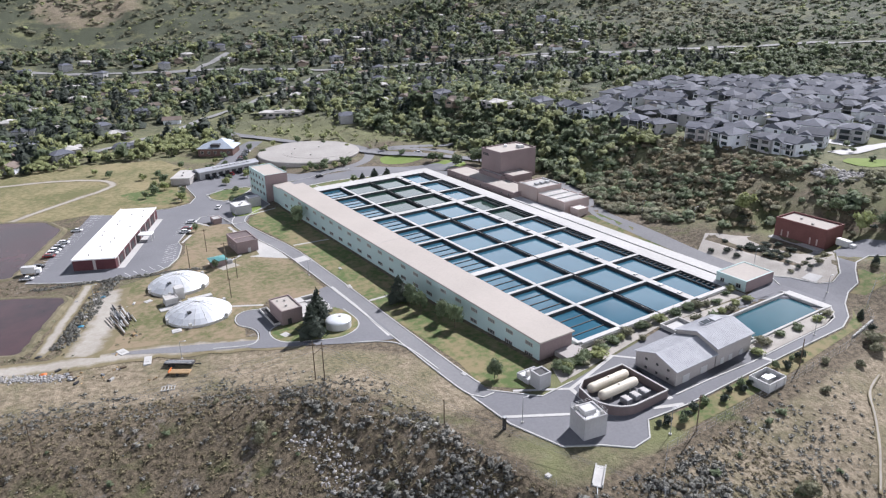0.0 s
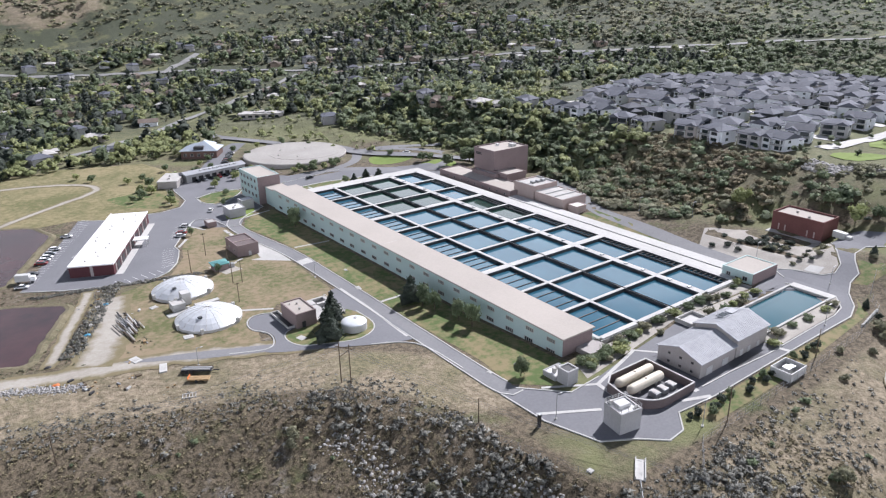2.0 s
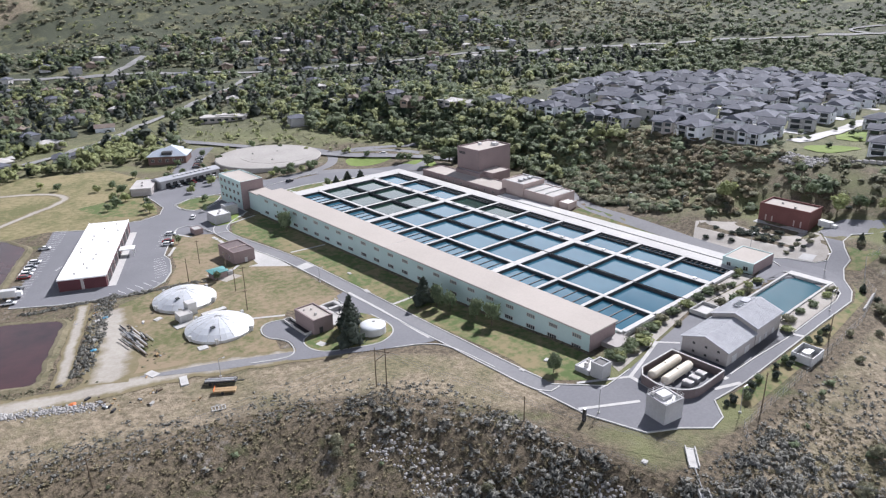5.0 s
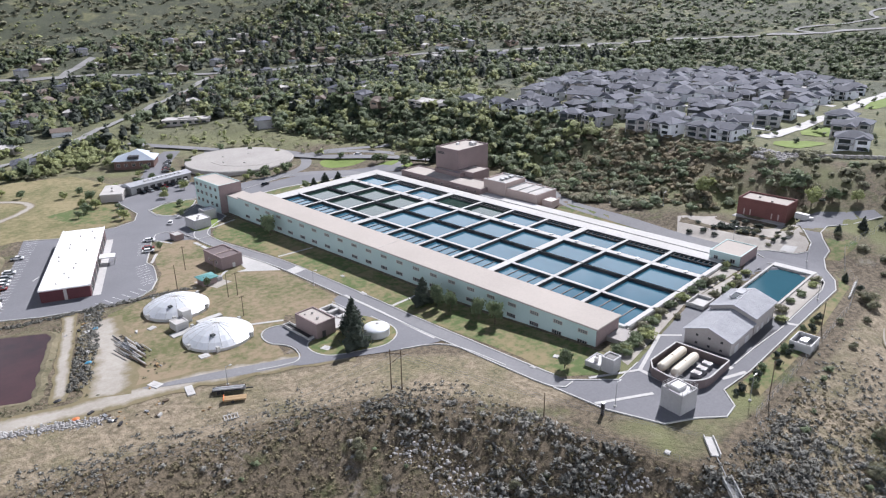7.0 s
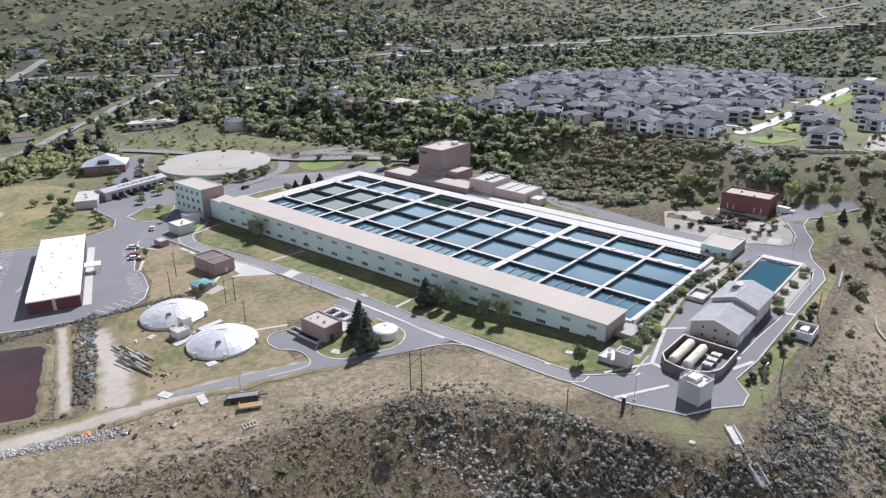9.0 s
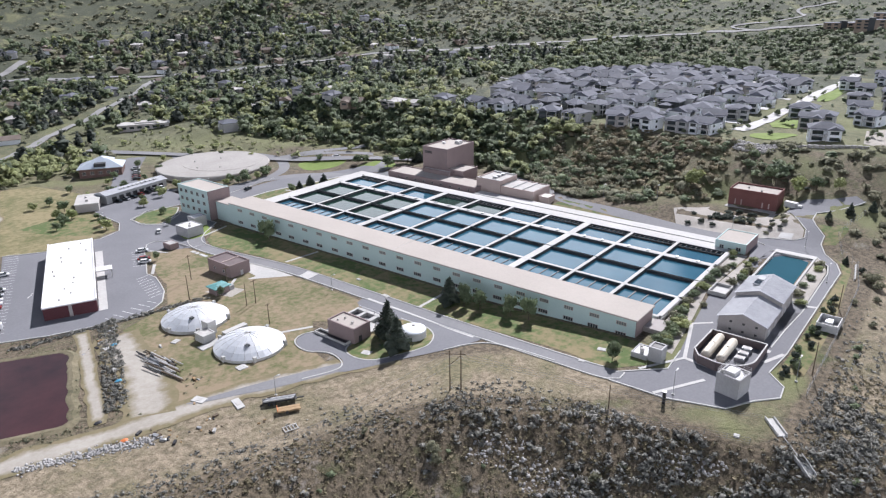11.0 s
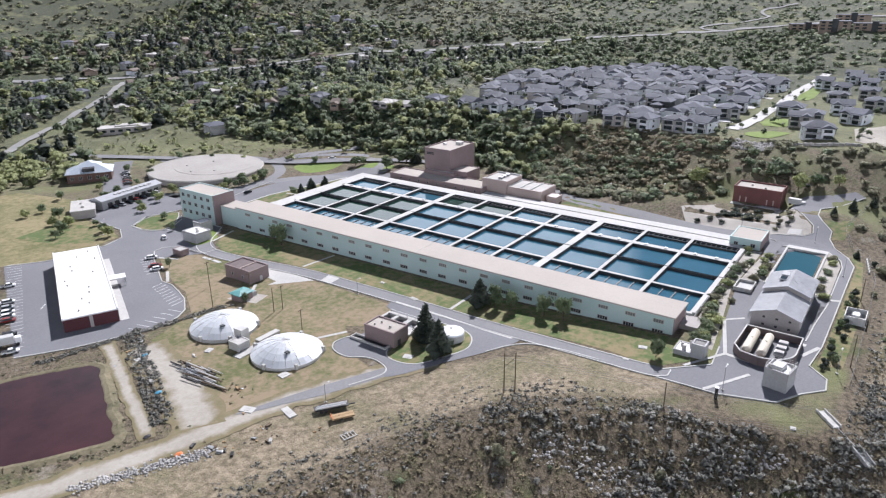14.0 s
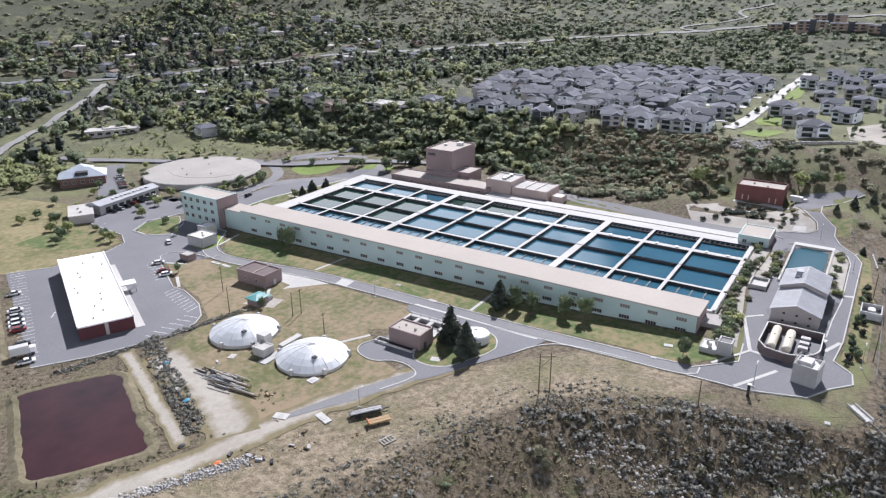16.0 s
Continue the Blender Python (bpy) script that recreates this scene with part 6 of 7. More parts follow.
scatter("ridge_scrub", "dense scrub oak on the ridge behind the estate", "thicket", "leaf", 2000, rect(500, 1000, -260, 420), (3, 7), keep=lambda x, y, r: wild(x, y) and (p3(x, y) or p1(x, y) or r.random() < 0.25), seed=47, wide=(1.1, 1.9))
scatter("estate_trees", "young trees between estate houses", "broad", "leaf", 330, rect(182, 490, -50, 295), (2.5, 5.5), keep=lambda x, y, r: inside(x, y, HOMES), seed=44)
scatter("field_trees", "leafy trees at the edge of the field", "broad", "leaf_spring", 260, rect(-140, 20, 335, 420), (5, 10), seed=20, wide=(0.9, 1.3))

for line, w in zip(FAR_ROADS, (6.2, 8, 8.5, 4.5, 6.5)):
    far_strip = strip("far_road", line, w, "asphalt_old" if w == 6.5 else "asphalt_pale", 1.0, "pale road through the valley")
    for v in far_strip.data.vertices:
        v.co.z = land(v.co.x, v.co.y) + 0.9


# ---- houses ----
def house(name, w, d, storeys, wall, roof, gable, seed, label, group, pitch=1.0):
    """A house whose garden side, with its deck, faces -y."""
    r = random.Random(seed)
    ob = thing(name, label, "house", group=group)
    h = 2.9 * storeys
    part("wall", boxes((-w / 2, w / 2, -d / 2, d / 2, -2.5, h)), wall, ob)
    part("roof", hip_roof(bmesh.new(), -w / 2, w / 2, -d / 2, d / 2, h + 0.25, (1.7 + 0.9 * r.random()) * pitch, 0.8, gable), roof, ob)
    s = r.choice((-1, 1))
    part("wing", boxes((s * w * 0.15 - 3.2, s * w * 0.15 + 3.2, d / 2 - 0.5, d / 2 + 4.5, -2.5, h - 1.6)), wall, ob)
    part("wing_roof", hip_roof(bmesh.new(), s * w * 0.15 - 3.2, s * w * 0.15 + 3.2, d / 2 - 3.5, d / 2 + 4.5, h - 1.4, 1.3 * pitch, 0.5, gable), roof, ob)
    part("garage_door", boxes((s * w * 0.15 - 2.4, s * w * 0.15 + 2.4, d / 2 + 4.48, d / 2 + 4.6, -0.3, 2.2)), "white", ob)
    # a bay with its own gable stands out beside the deck
    bx = -s * w * 0.27
    part("bay", boxes((bx - w * 0.2, bx + w * 0.2, -d / 2 - 1.6, -d / 2 + 0.1, -2.5, h - 0.1)), wall, ob)
    part("bay_roof", hip_roof(bmesh.new(), bx - w * 0.2, bx + w * 0.2, -d / 2 - 1.9, -d / 2 + w * 0.32, h + 0.12, 1.5 * pitch, 0.5, True), roof, ob)
    for k in range(storeys):
        part("window", boxes((bx - w * 0.13, bx + w * 0.13, -d / 2 - 1.66, -d / 2 - 1.58, 0.7 + 2.9 * k, 2.3 + 2.9 * k)), "glass", ob)
        part("window", boxes((s * w * 0.23 - w * 0.17, s * w * 0.23 + w * 0.17, -d / 2 - 0.06, -d / 2 + 0.02, 0.3 + 2.9 * k, 2.4 + 2.9 * k)), "glass", ob)
        for y in (-d * 0.15,):
            for q in (-1, 1):
                part("window", boxes((q * w / 2 - 0.06, q * w / 2 + 0.06, y - 0.8, y + 0.8, 0.9 + 2.9 * k, 2.2 + 2.9 * k)), "glass", ob)
    if storeys > 1:
        x0, x1 = sorted((-s * w * 0.05, s * w * 0.46))
        part("balcony", boxes((x0, x1, -d / 2 - 2.4, -d / 2 - 0.02, 2.7, 2.95)), "white", ob)
        part("railing", boxes((x0, x1, -d / 2 - 2.4, -d / 2 - 2.33, 3.85, 3.95), *[(x0 + (x1 - x0) * k / 12 - 0.03, x0 + (x1 - x0) * k / 12 + 0.03, -d / 2 - 2.4, -d / 2 - 2.34, 2.95, 3.85) for k in range(13)]), "dark", ob)
        part("deck_roof", boxes((x0, x1, -d / 2 - 2.5, -d / 2 - 0.03, h - 0.35, h - 0.1)), roof, ob)
        for x in (x0 + 0.2, x1 - 0.2):
            part("post", boxes((x - 0.16, x + 0.16, -d / 2 - 2.3, -d / 2 - 1.98, -2, h - 0.35)), "white", ob)
    return ob


kinds = [house("estate_house", (11.5, 12.5, 14, 11, 12, 11)[i], (9.5, 10, 10.5, 9, 10.5, 9)[i], 2, ("wall_bright", "wall_grey", "wall_bright", "wall_tan", "wall_grey", "dark_wall")[i], "roof_slate", i % 3 == 0, i, ("white house with dark grey hipped roof", "grey house with dark grey hipped roof", "white house with balcony and slate roof", "beige house with dark grey roof", "pale grey house with slate hipped roof and garage", "dark grey house with slate roof")[i], "estate houses") for i in range(6)]
hr = random.Random(5)
spots = []
for i, x in enumerate((190, 213, 245, 268, 300, 323, 354, 377, 408, 431, 460, 482)):
    y = 32
    while y < 290:
        px, py = x + hr.uniform(-4.5, 4.5) - 0.03 * (y - 32) + (0.06 * (y - 100) if y > 100 else 0), y + hr.uniform(-2, 2)
        if inside(px, py, [(184, 189), (176, 36), (206, 37), (226, 47), (300, 46), (420, 46), (500, 110), (492, 188), (372, 258), (228, 212)]):
            spots.append((px, py, (-90 if i == 0 else hr.choice((-90, -90, 90, 0, 180))) + hr.uniform(-22, 22)))
        y += hr.choice((15.5, 16.5, 17.5, 21))
spots += [(440, -8, -85), (468, 2, -90), (500, 8, -95), (478, -30, -85), (432, -44, -100), (516, -14, -85), (455, -26, -92), (395, -30, -88), (238, 8, -85)]
spots += [(203, -5, -75), (247, 4, -85), (262, -16, -110), (290, -6, -80), (318, -22, -100), (342, 2, -85), (366, -14, -95), (392, 6, -80), (300, -40, -105), (350, -50, -90), (420, 20, -90), (268, 18, -90)]
placed = set()
for i, (x, y, a) in enumerate(spots):
    k = i % 6 if i < 6 else hr.choice((0, 0, 0, 1, 2, 2, 2, 3, 4, 5))
    if math.hypot(x - 203, y + 5) < 1:
        k = 2
    m = pose(x, y, land(x, y) + 0.3, 0, 0, a)
    if k not in placed:
        placed.add(k)
        kinds[k].matrix_basis = m
    else:
        copy_thing(kinds[k], m)
for line in ([(229, 40), (226, 100), (232, 220)], [(281, 40), (280, 150), (290, 250)], [(334, 40), (336, 150), (345, 285)], [(387, 40), (388, 160), (398, 290)], [(440, 60), (442, 180), (450, 290)], [(205, 36), (229, 33), (308, 31), (420, 32), (530, 32)]):
    s_ob = strip("estate_street", line, 7, "concrete_pale", 0.5, "pale concrete street between houses")
    for v in s_ob.data.vertices:
        v.co.z = land(v.co.x, v.co.y) + 0.35
for o in ([(195, 30), (216, 22), (218, 8), (207, 10), (192, 16)], [(228, 28), (258, 28), (250, 12), (228, 14)], [(340, 28), (420, 29), (418, 20), (345, 18)]):
    lw = drape("estate_lawn", rounded(o, True, 1), "lawn_green", 0.3, "bright green lawn between houses", "lawn", step=4)
    for v in lw.data.vertices:
        v.co.z = land(v.co.x, v.co.y) + 0.25
bare = drape("bare_plot", [(205, -22), (240, -18), (255, -38), (230, -52), (200, -42)], "dirt", 0.3, "bare earth building plot", "ground", step=4)
for v in bare.data.vertices:
    v.co.z = land(v.co.x, v.co.y) + 0.2
wall = thing("retaining_wall", "pale stone retaining wall below the white house", "wall")
for k in range(12):
    x, y = 182 + k * 1.0, 1.5 - k * 2.4
    part("stone_block", boxes((x - 0.6, x + 0.6, y - 1.15, y + 1.15, land(x, y) - 1.5, land(x, y) + 1.2), bevel=0.06), "rock", wall)


def valley_house(w, d, storeys, wall, roof, seed, label):
    """A low gabled house half hidden among trees."""
    r = random.Random(seed)
    ob = thing("valley_house", label, "house", group="valley houses")
    h = 2.8 * storeys
    part("wall", boxes((-w / 2, w / 2, -d / 2, d / 2, -2.5, h)), wall, ob)
    part("roof", hip_roof(bmesh.new(), -w / 2, w / 2, -d / 2, d / 2, h + 0.25, 1.5 + 0.8 * r.random(), 0.8, seed % 2 == 0), roof, ob)
    s = r.choice((-1, 1)) * w * 0.25
    part("wing", boxes((s - 3, s + 3, -d / 2 - 4, -d / 2 + 0.1, -2.5, h - 0.3)), wall, ob)
    part("wing_roof", hip_roof(bmesh.new(), s - 3, s + 3, -d / 2 - 4, d * 0.1, h - 0.1, 1.3, 0.5, True), roof, ob)
    part("window", boxes((s - 1.8, s + 1.8, -d / 2 - 4.07, -d / 2 - 3.98, 0.7, 2.1)), "glass", ob)
    part("window", boxes((-s - 2.2, -s + 2.2, -d / 2 - 0.07, -d / 2 + 0.02, 0.7, 2.1)), "glass", ob)
    return ob


vk = [valley_house((14, 15, 13, 12)[i], (9, 10, 9, 9)[i], 1 + (i == 3), ("wall_brown", "wall_tan", "wall_bright", "wall_grey")[i], ("roof_brown", "roof_grey", "roof_brown", "roof_slate")[i], 20 + i, ("brown house with brown gable roof among trees", "beige house with pale grey roof among trees", "white house with brown roof among trees", "grey two-storey house with slate roof among trees")[i]) for i in range(4)]
taken, hr = [], random.Random(9)
n = 0
while n < 190:
    x, y = hr.uniform(-140, 600), hr.uniform(340, 860)
    if not wild(x, y) or min(off_line(x, y, l) for l in FAR_ROADS) < 12 or any(math.hypot(x - a, y - b) < 21 for a, b in taken):
        continue
    taken.append((x, y))
    m = pose(x, y, land(x, y) + 0.6, 0, 0, hr.choice((20, 65, 110, 155, 200, 245)) + hr.uniform(-10, 10))
    if n < 4:
        vk[n].matrix_basis = m
    else:
        copy_thing(hr.choice(vk), m)
    n += 1
for x, y, a in ((169, 325, -75), (169, 302, -85), (170, 282, -70), (176, 250, -80), (181, 234, -75), (189, 217, -85), (178, 345, -70)):
    copy_thing(hr.choice(vk), pose(x, y, land(x, y) + 0.6, 0, 0, a))


school = thing("long_low_house", "long low house with a pale flat roof beside the meadow", "building", (90, 420, land(90, 420)), -31)
part("wall", boxes((-17, 17, -6, 6, -2, 3.4)), "wall_tan", school)
part("roof", boxes((-17.8, 17.8, -6.8, 6.8, 3.4, 3.9), bevel=0.05), "roof_grey", school)
part("raised_roof", boxes((-6, 9, -4, 5, 3.9, 4.8), bevel=0.05), "roof_grey", school)
for k in range(6):
    part("window", boxes((-15 + 5.2 * k, -12 + 5.2 * k, -6.07, -5.98, 0.8, 2.4)), "glass", school)


def apartment_block(x, y, turn, l, storeys):
    ob = thing("apartment_block", "long dark brown apartment block with flat roofs on the far terrace", "building", (x, y, land(x, y)), turn, group="far apartment blocks")
    h = 3.2 * storeys
    part("wall", boxes((-l / 2, l / 2, -7, 7, -4, h)), "wall_brown", ob)
    part("roof", boxes((-l / 2 - 0.8, l / 2 + 0.8, -7.8, 7.8, h, h + 0.5)), "roof_slate", ob)
    part("stair_tower", boxes((-3, 3, -8, 2, -4, h + 2.5)), "dark_wall", ob)
    for k in range(storeys):
        for i in range(int(l / 7)):
            u = -l / 2 + 3.5 + 7 * i
            if abs(u) > 4:
                part("window", boxes((u - 2, u + 2, -7.08, -6.95, 0.8 + 3.2 * k, 2.6 + 3.2 * k)), "glass", ob)


for x, y, turn, l, storeys in ((735, 84, -70, 36, 2), (716, 54, -80, 30, 3), (722, 16, -85, 40, 2), (712, -16, -90, 30, 2), (745, 40, -80, 34, 3)):
    apartment_block(x, y, turn, l, storeys)

# ---- cars and bay lines ----
def car(paint, label, pickup=False):
    ob = thing("parked_car", label, "car", group="parked cars")
    body = part("body", boxes((-2.35, 2.35, -0.92, 0.92, 0.3, 0.88), bevel=0.14), paint, ob)
    cab = (-0.9, 0.9) if pickup else (-1.75, 1.0)
    bm = bmesh.new()
    lo = [bm.verts.new(v) for v in ((cab[0], -0.82, 0.86), (cab[1] + 0.55, -0.82, 0.86), (cab[1] + 0.55, 0.82, 0.86), (cab[0], 0.82, 0.86))]
    hi = [bm.verts.new(v) for v in ((cab[0] + 0.35, -0.68, 1.45), (cab[1] - 0.1, -0.68, 1.45), (cab[1] - 0.1, 0.68, 1.45), (cab[0] + 0.35, 0.68, 1.45))]
    bm.faces.new(lo), bm.faces.new(hi)
    for i in range(4):
        bm.faces.new((lo[i], lo[(i + 1) % 4], hi[(i + 1) % 4], hi[i]))
    part("cabin_glass", bm, "glass", ob)
    part("roof_panel", boxes((cab[0] + 0.4, cab[1] - 0.15, -0.66, 0.66, 1.44, 1.5), bevel=0.02), paint, ob)
    if pickup:
        part("cargo_bed", boxes((-2.25, -1.0, -0.8, 0.8, 0.885, 0.92)), "dark", ob)
    for x in (-1.45, 1.45):
        for y in (-0.85, 0.85):
            bm = bmesh.new()
            beam(bm, (x, y - 0.1, 0.33), (x, y + 0.1, 0.33), 0.33, 12)
            part("wheel", bm, "dark", ob)
    return ob


CARS = [car("car_white", "white car parked in a marked bay"), car("car_silver", "silver car parked in a marked bay"), car("car_black", "black car parked in a marked bay"), car("car_red", "dark red car parked in a marked bay"), car("car_white", "white pickup truck parked in a bay", True)]
first = set()


def park(kind, x, y, turn):
    m = pose(x, y, height(x, y) + 0.13, 0, 0, turn)
    if kind in first:
        copy_thing(CARS[kind], m)
    else:
        first.add(kind)
        CARS[kind].matrix_basis = m


for kind, x, y in ((4, -88.2, 206.5), (0, -95.0, 192.2), (1, -97.4, 187.4), (0, -99.0, 183.8), (0, -100.4, 180.6), (3, -101.8, 177.4), (2, -106.3, 166.8), (2, -107.6, 163.9), (4, -111.0, 155.2)):
    park(kind, x, y, -25)
for kind, x, y in ((0, -43.2, 189.3), (3, -47.6, 180.2), (0, -49.2, 176.6)):
    park(kind, x, y, -28)
for k in range(7):
    park((2, 1, 2, 3, 2, 1, 0)[k], -13 + k * 4.2, 264.2 + 0.65 * k, 99)
for k in range(6):
    park((2, 3, 2, 1, 2, 0)[k], 14 + k * 2.2, 296 + k * 4.0, -30)
for k, (x, y, a) in enumerate(((104, 232, 120), (70, 300, 125), (36, 226, 10), (-26, 206, 60))):
    park(k % 3, x, y, a)
truck = thing("box_truck", "white box truck parked in the car park", "truck", (-109.0, 160.6, height(-109, 160.6) + 0.13), -25)
part("cargo_box", boxes((-3.2, 1.6, -1.15, 1.15, 0.8, 3.2), bevel=0.06), "white", truck)
part("cab", boxes((1.7, 3.4, -1.05, 1.05, 0.6, 2.4), bevel=0.2), "car_white", truck)
for x in (-2.2, 2.4):
    for y in (-1.0, 1.0):
        bm = bmesh.new()
        beam(bm, (x, y - 0.14, 0.45), (x, y + 0.14, 0.45), 0.45, 12)
        part("wheel", bm, "dark", truck)

lot = [o for o in scene.objects if o.name == "asphalt_lot"][0]


def bay_line(a, b, w=0.16):
    strip("bay_line", [a, b], w, "paint_line", 0.125, "", parent=lot)


u, v = Vector((0.424, 0.905)), Vector((0.905, -0.424))
for k in range(29):
    p = Vector((-111.4, 158.6)) + u * (2.75 * k)
    bay_line(p, p + v * 5.0)
for k in range(9):
    p = Vector((-55.4, 163.5)).lerp(Vector((-61.3, 144.0)), k / 8)
    bay_line(p, p + Vector((-5.0, -0.6)))
for k in range(6):
    p = Vector((-67, 137.2)).lerp(Vector((-82, 135.9)), k / 5)
    bay_line(p, p + Vector((-1.2, 4.8)))
for k in range(7):
    p = Vector((-42.2, 189.5)).lerp(Vector((-49.8, 174.0)), k / 6)
    bay_line(p, p + Vector((-4.4, 2.2)))
for k in range(4):
    p = Vector((-91, 178 - 0.9 * k)) + u * k
    strip("arrow_bar", [p + u * 0.9 * k, p + u * (0.9 * k + 0.6)], 0.5, "paint_line", 0.125, "", parent=lot)


# ---- poles, lamps, wires, fences ----
def pole(x, y, h, name="utility_pole", label="weathered wooden utility pole", arms=(), lamp=False, mat="wood", r=0.16, lean=0.0):
    z = land(x, y)
    ob = thing(name, label, "lamp" if lamp else "pole", (x, y, z), group="lamp posts" if lamp else "utility poles")
    part("post", cylinder(bmesh.new(), 0, 0, -0.6, h, r, r * 0.7, 10), mat, ob)
    for a, w in arms:
        part("cross_arm", boxes((-w / 2, w / 2, -0.08, 0.08, h - a - 0.1, h - a + 0.1)), mat, ob)
    if lamp:
        part("lamp_arm", boxes((0, 1.3, -0.05, 0.05, h - 0.12, h - 0.02)), "steel", ob)
        part("lamp_head", boxes((1.0, 1.8, -0.18, 0.18, h - 0.22, h - 0.04), bevel=0.04), "white", ob)
        part("footing", cylinder(bmesh.new(), 0, 0, -0.3, 0.35, 0.35, n=12), "concrete", ob)


for x, y, h in ((-22, -19.6, 6.8), (103, 4.7, 6.0), (100.7, -22.5, 6.0), (2.2, -42.0, 7.0), (71, -35.5, 6.5), (-79, 61.5, 5.5), (-24.5, 99, 5.5), (118, 42, 6.0), (115, 66, 6.0), (-93.6, 118, 6.5), (-38, 232, 7), (24, 244, 6)):
    pole(x, y, h, "lamp_post", "slim grey lamp post beside the drive", lamp=True, mat="steel", r=0.09)
for x, y, h, arms in ((-48.2, 147, 9.5, ((0.5, 2.0),)), (-58.8, 131.6, 9.0, ()), (-47.1, 111.3, 8.5, ((0.4, 2.2),)), (-50.2, 112.0, 8.5, ()), (-54.4, 95.0, 7.0, ((0.3, 1.6),)), (-37.2, -9.8, 6.5, ()), (8.0, -44.5, 9.5, ((0.6, 1.2),)), (52, -42.5, 8.0, ()), (-118, 40, 8, ((0.5, 2.0),)), (-46, 128, 9, ((0.6, 2.4),))):
    pole(x, y, h, arms=arms)
post = thing("dark_post", "short thick dark post on the crest", "post", (-27, -19.2, land(-27, -19.2)))
part("post", boxes((-0.35, 0.35, -0.35, 0.35, -0.4, 3.2), bevel=0.05), "dark", post)
part("post_cap", boxes((-0.42, 0.42, -0.42, 0.42, 3.2, 3.35)), "steel", post)
hf = thing("h_frame_pole", "two-legged wooden power pole with cross arms", "pole", (-53.5, 23.5, land(-53.5, 23.5)))
for x, y in ((-0.7, 1.1), (0.9, -1.1)):
    part("post", cylinder(bmesh.new(), x, y, -0.8, 11.2, 0.17, 0.12, 10), "wood", hf)
bm = bmesh.new()
beam(bm, (-1.3, 2.1, 10.2), (1.5, -2.1, 10.2), 0.12, 6)
part("cross_arm", bm, "wood", hf)
bm = bmesh.new()
beam(bm, (-0.7, 1.1, 7.2), (0.9, -1.1, 9.8), 0.07, 6)
part("brace", bm, "wood", hf)


def wire(a, b, sag, parent=None):
    ob = thing("power_line", "thin dark overhead power line", "cable", group="power lines")
    bm = bmesh.new()
    pts = [Vector(a).lerp(Vector(b), i / 16) - Vector((0, 0, 4 * sag * (i / 16) * (1 - i / 16))) for i in range(17)]
    across = Vector((b[1] - a[1], a[0] - b[0], 0)).normalized() * 0.02
    rows = [[bm.verts.new(p + o) for o in (across, Vector((0, 0, 0.025)), -across, Vector((0, 0, -0.025)))] for p in pts]
    for r0, r1 in zip(rows, rows[1:]):
        for i in range(4):
            bm.faces.new((r0[i], r0[(i + 1) % 4], r1[(i + 1) % 4], r1[i]))
    part("strand", bm, "steel", ob)


zt = land(-53.5, 23.5) + 10.3
for dx, dy in ((-1.6, 2.5), (0, 0), (1.6, -2.5)):
    wire((-53.5 + dx, 23.5 + dy, zt), (6 + dx, -96 + dy, 5), 4.0)
    wire((-53.5 + dx, 23.5 + dy, zt), (-118 + dx, 40 + dy, land(-118, 40) + 7.6), 1.2)


def fence(line, h, label, gap=3.2):
    ob = thing("wire_fence", label, "fence", group="fences")
    pts = dense(line, gap)
    for x, y in pts:
        z = land(x, y)
        part("post", cylinder(bmesh.new(), x, y, z - 0.2, z + h, 0.045, n=6), "steel", ob)
    for k in (1.0, 0.5, 0.05):
        for p, q in zip(pts, pts[1:]):
            bm = bmesh.new()
            beam(bm, (*p, land(*p) + h * k), (*q, land(*q) + h * k), 0.022, 4)
            part("rail", bm, "steel", ob)


fence([(-22, -62), (-12, -52), (-3, -45.5), (40, -45.5), (70, -44.8), (92, -41), (100, -35), (112, -31), (140, -36)], 2.2, "galvanised wire fence below the drive")
fence([(-30, -40), (-36, -22), (-44, 0), (-56, 17), (-78, 40), (-100, 50), (-130, 58)], 1.3, "low wire fence along the crest", 4.5)
rw = thing("retaining_wall", "long pale concrete retaining wall below the drive", "wall")
for k in range(6):
    x0, x1 = 78 + k * 2.4, 80.3 + k * 2.4
    part("wall_block", boxes((x0, x1, -42.6 + 0.35 * k, -42.2 + 0.35 * k, 1.5, 5.0), bevel=0.04), "concrete_pale", rw)

# ---- odds and ends ----
flume = thing("concrete_flume", "pale concrete spillway chute running down the bank", "chute")
for (a, b) in (((-18.4, -41.0), (-23.6, -45.1)), ((-27.7, -49.3), (-30.1, -53.1))):
    a, b = Vector(a), Vector(b)
    t = (b - a).normalized()
    nrm = Vector((-t.y, t.x))
    for o, w, z0, z1 in ((0, 0.9, 0.02, 0.2), (-1.0, 0.12, 0.0, 0.75), (1.0, 0.12, 0.0, 0.75)):
        bm = bmesh.new()
        vs = [[bm.verts.new((*(p + nrm * (o + s * w)), land(*p) + z)) for s, z in ((-1, z0 - 0.4), (1, z0 - 0.4), (1, z1), (-1, z1))] for p in (a, a.lerp(b, 0.5), b)]
        for r0, r1 in zip(vs, vs[1:]):
            for i in range(4):
                bm.faces.new((r0[i], r0[(i + 1) % 4], r1[(i + 1) % 4], r1[i]))
        bm.faces.new(vs[0]), bm.faces.new(vs[-1])
        part("channel_side" if o else "channel_bed", bm, "concrete_pale", flume)
bm = bmesh.new()
beam(bm, (-23.6, -45.1, land(-23.6, -45.1) + 0.3), (-27.7, -49.3, land(-27.7, -49.3) + 0.3), 0.11, 10)
part("pipe", bm, "steel", flume)

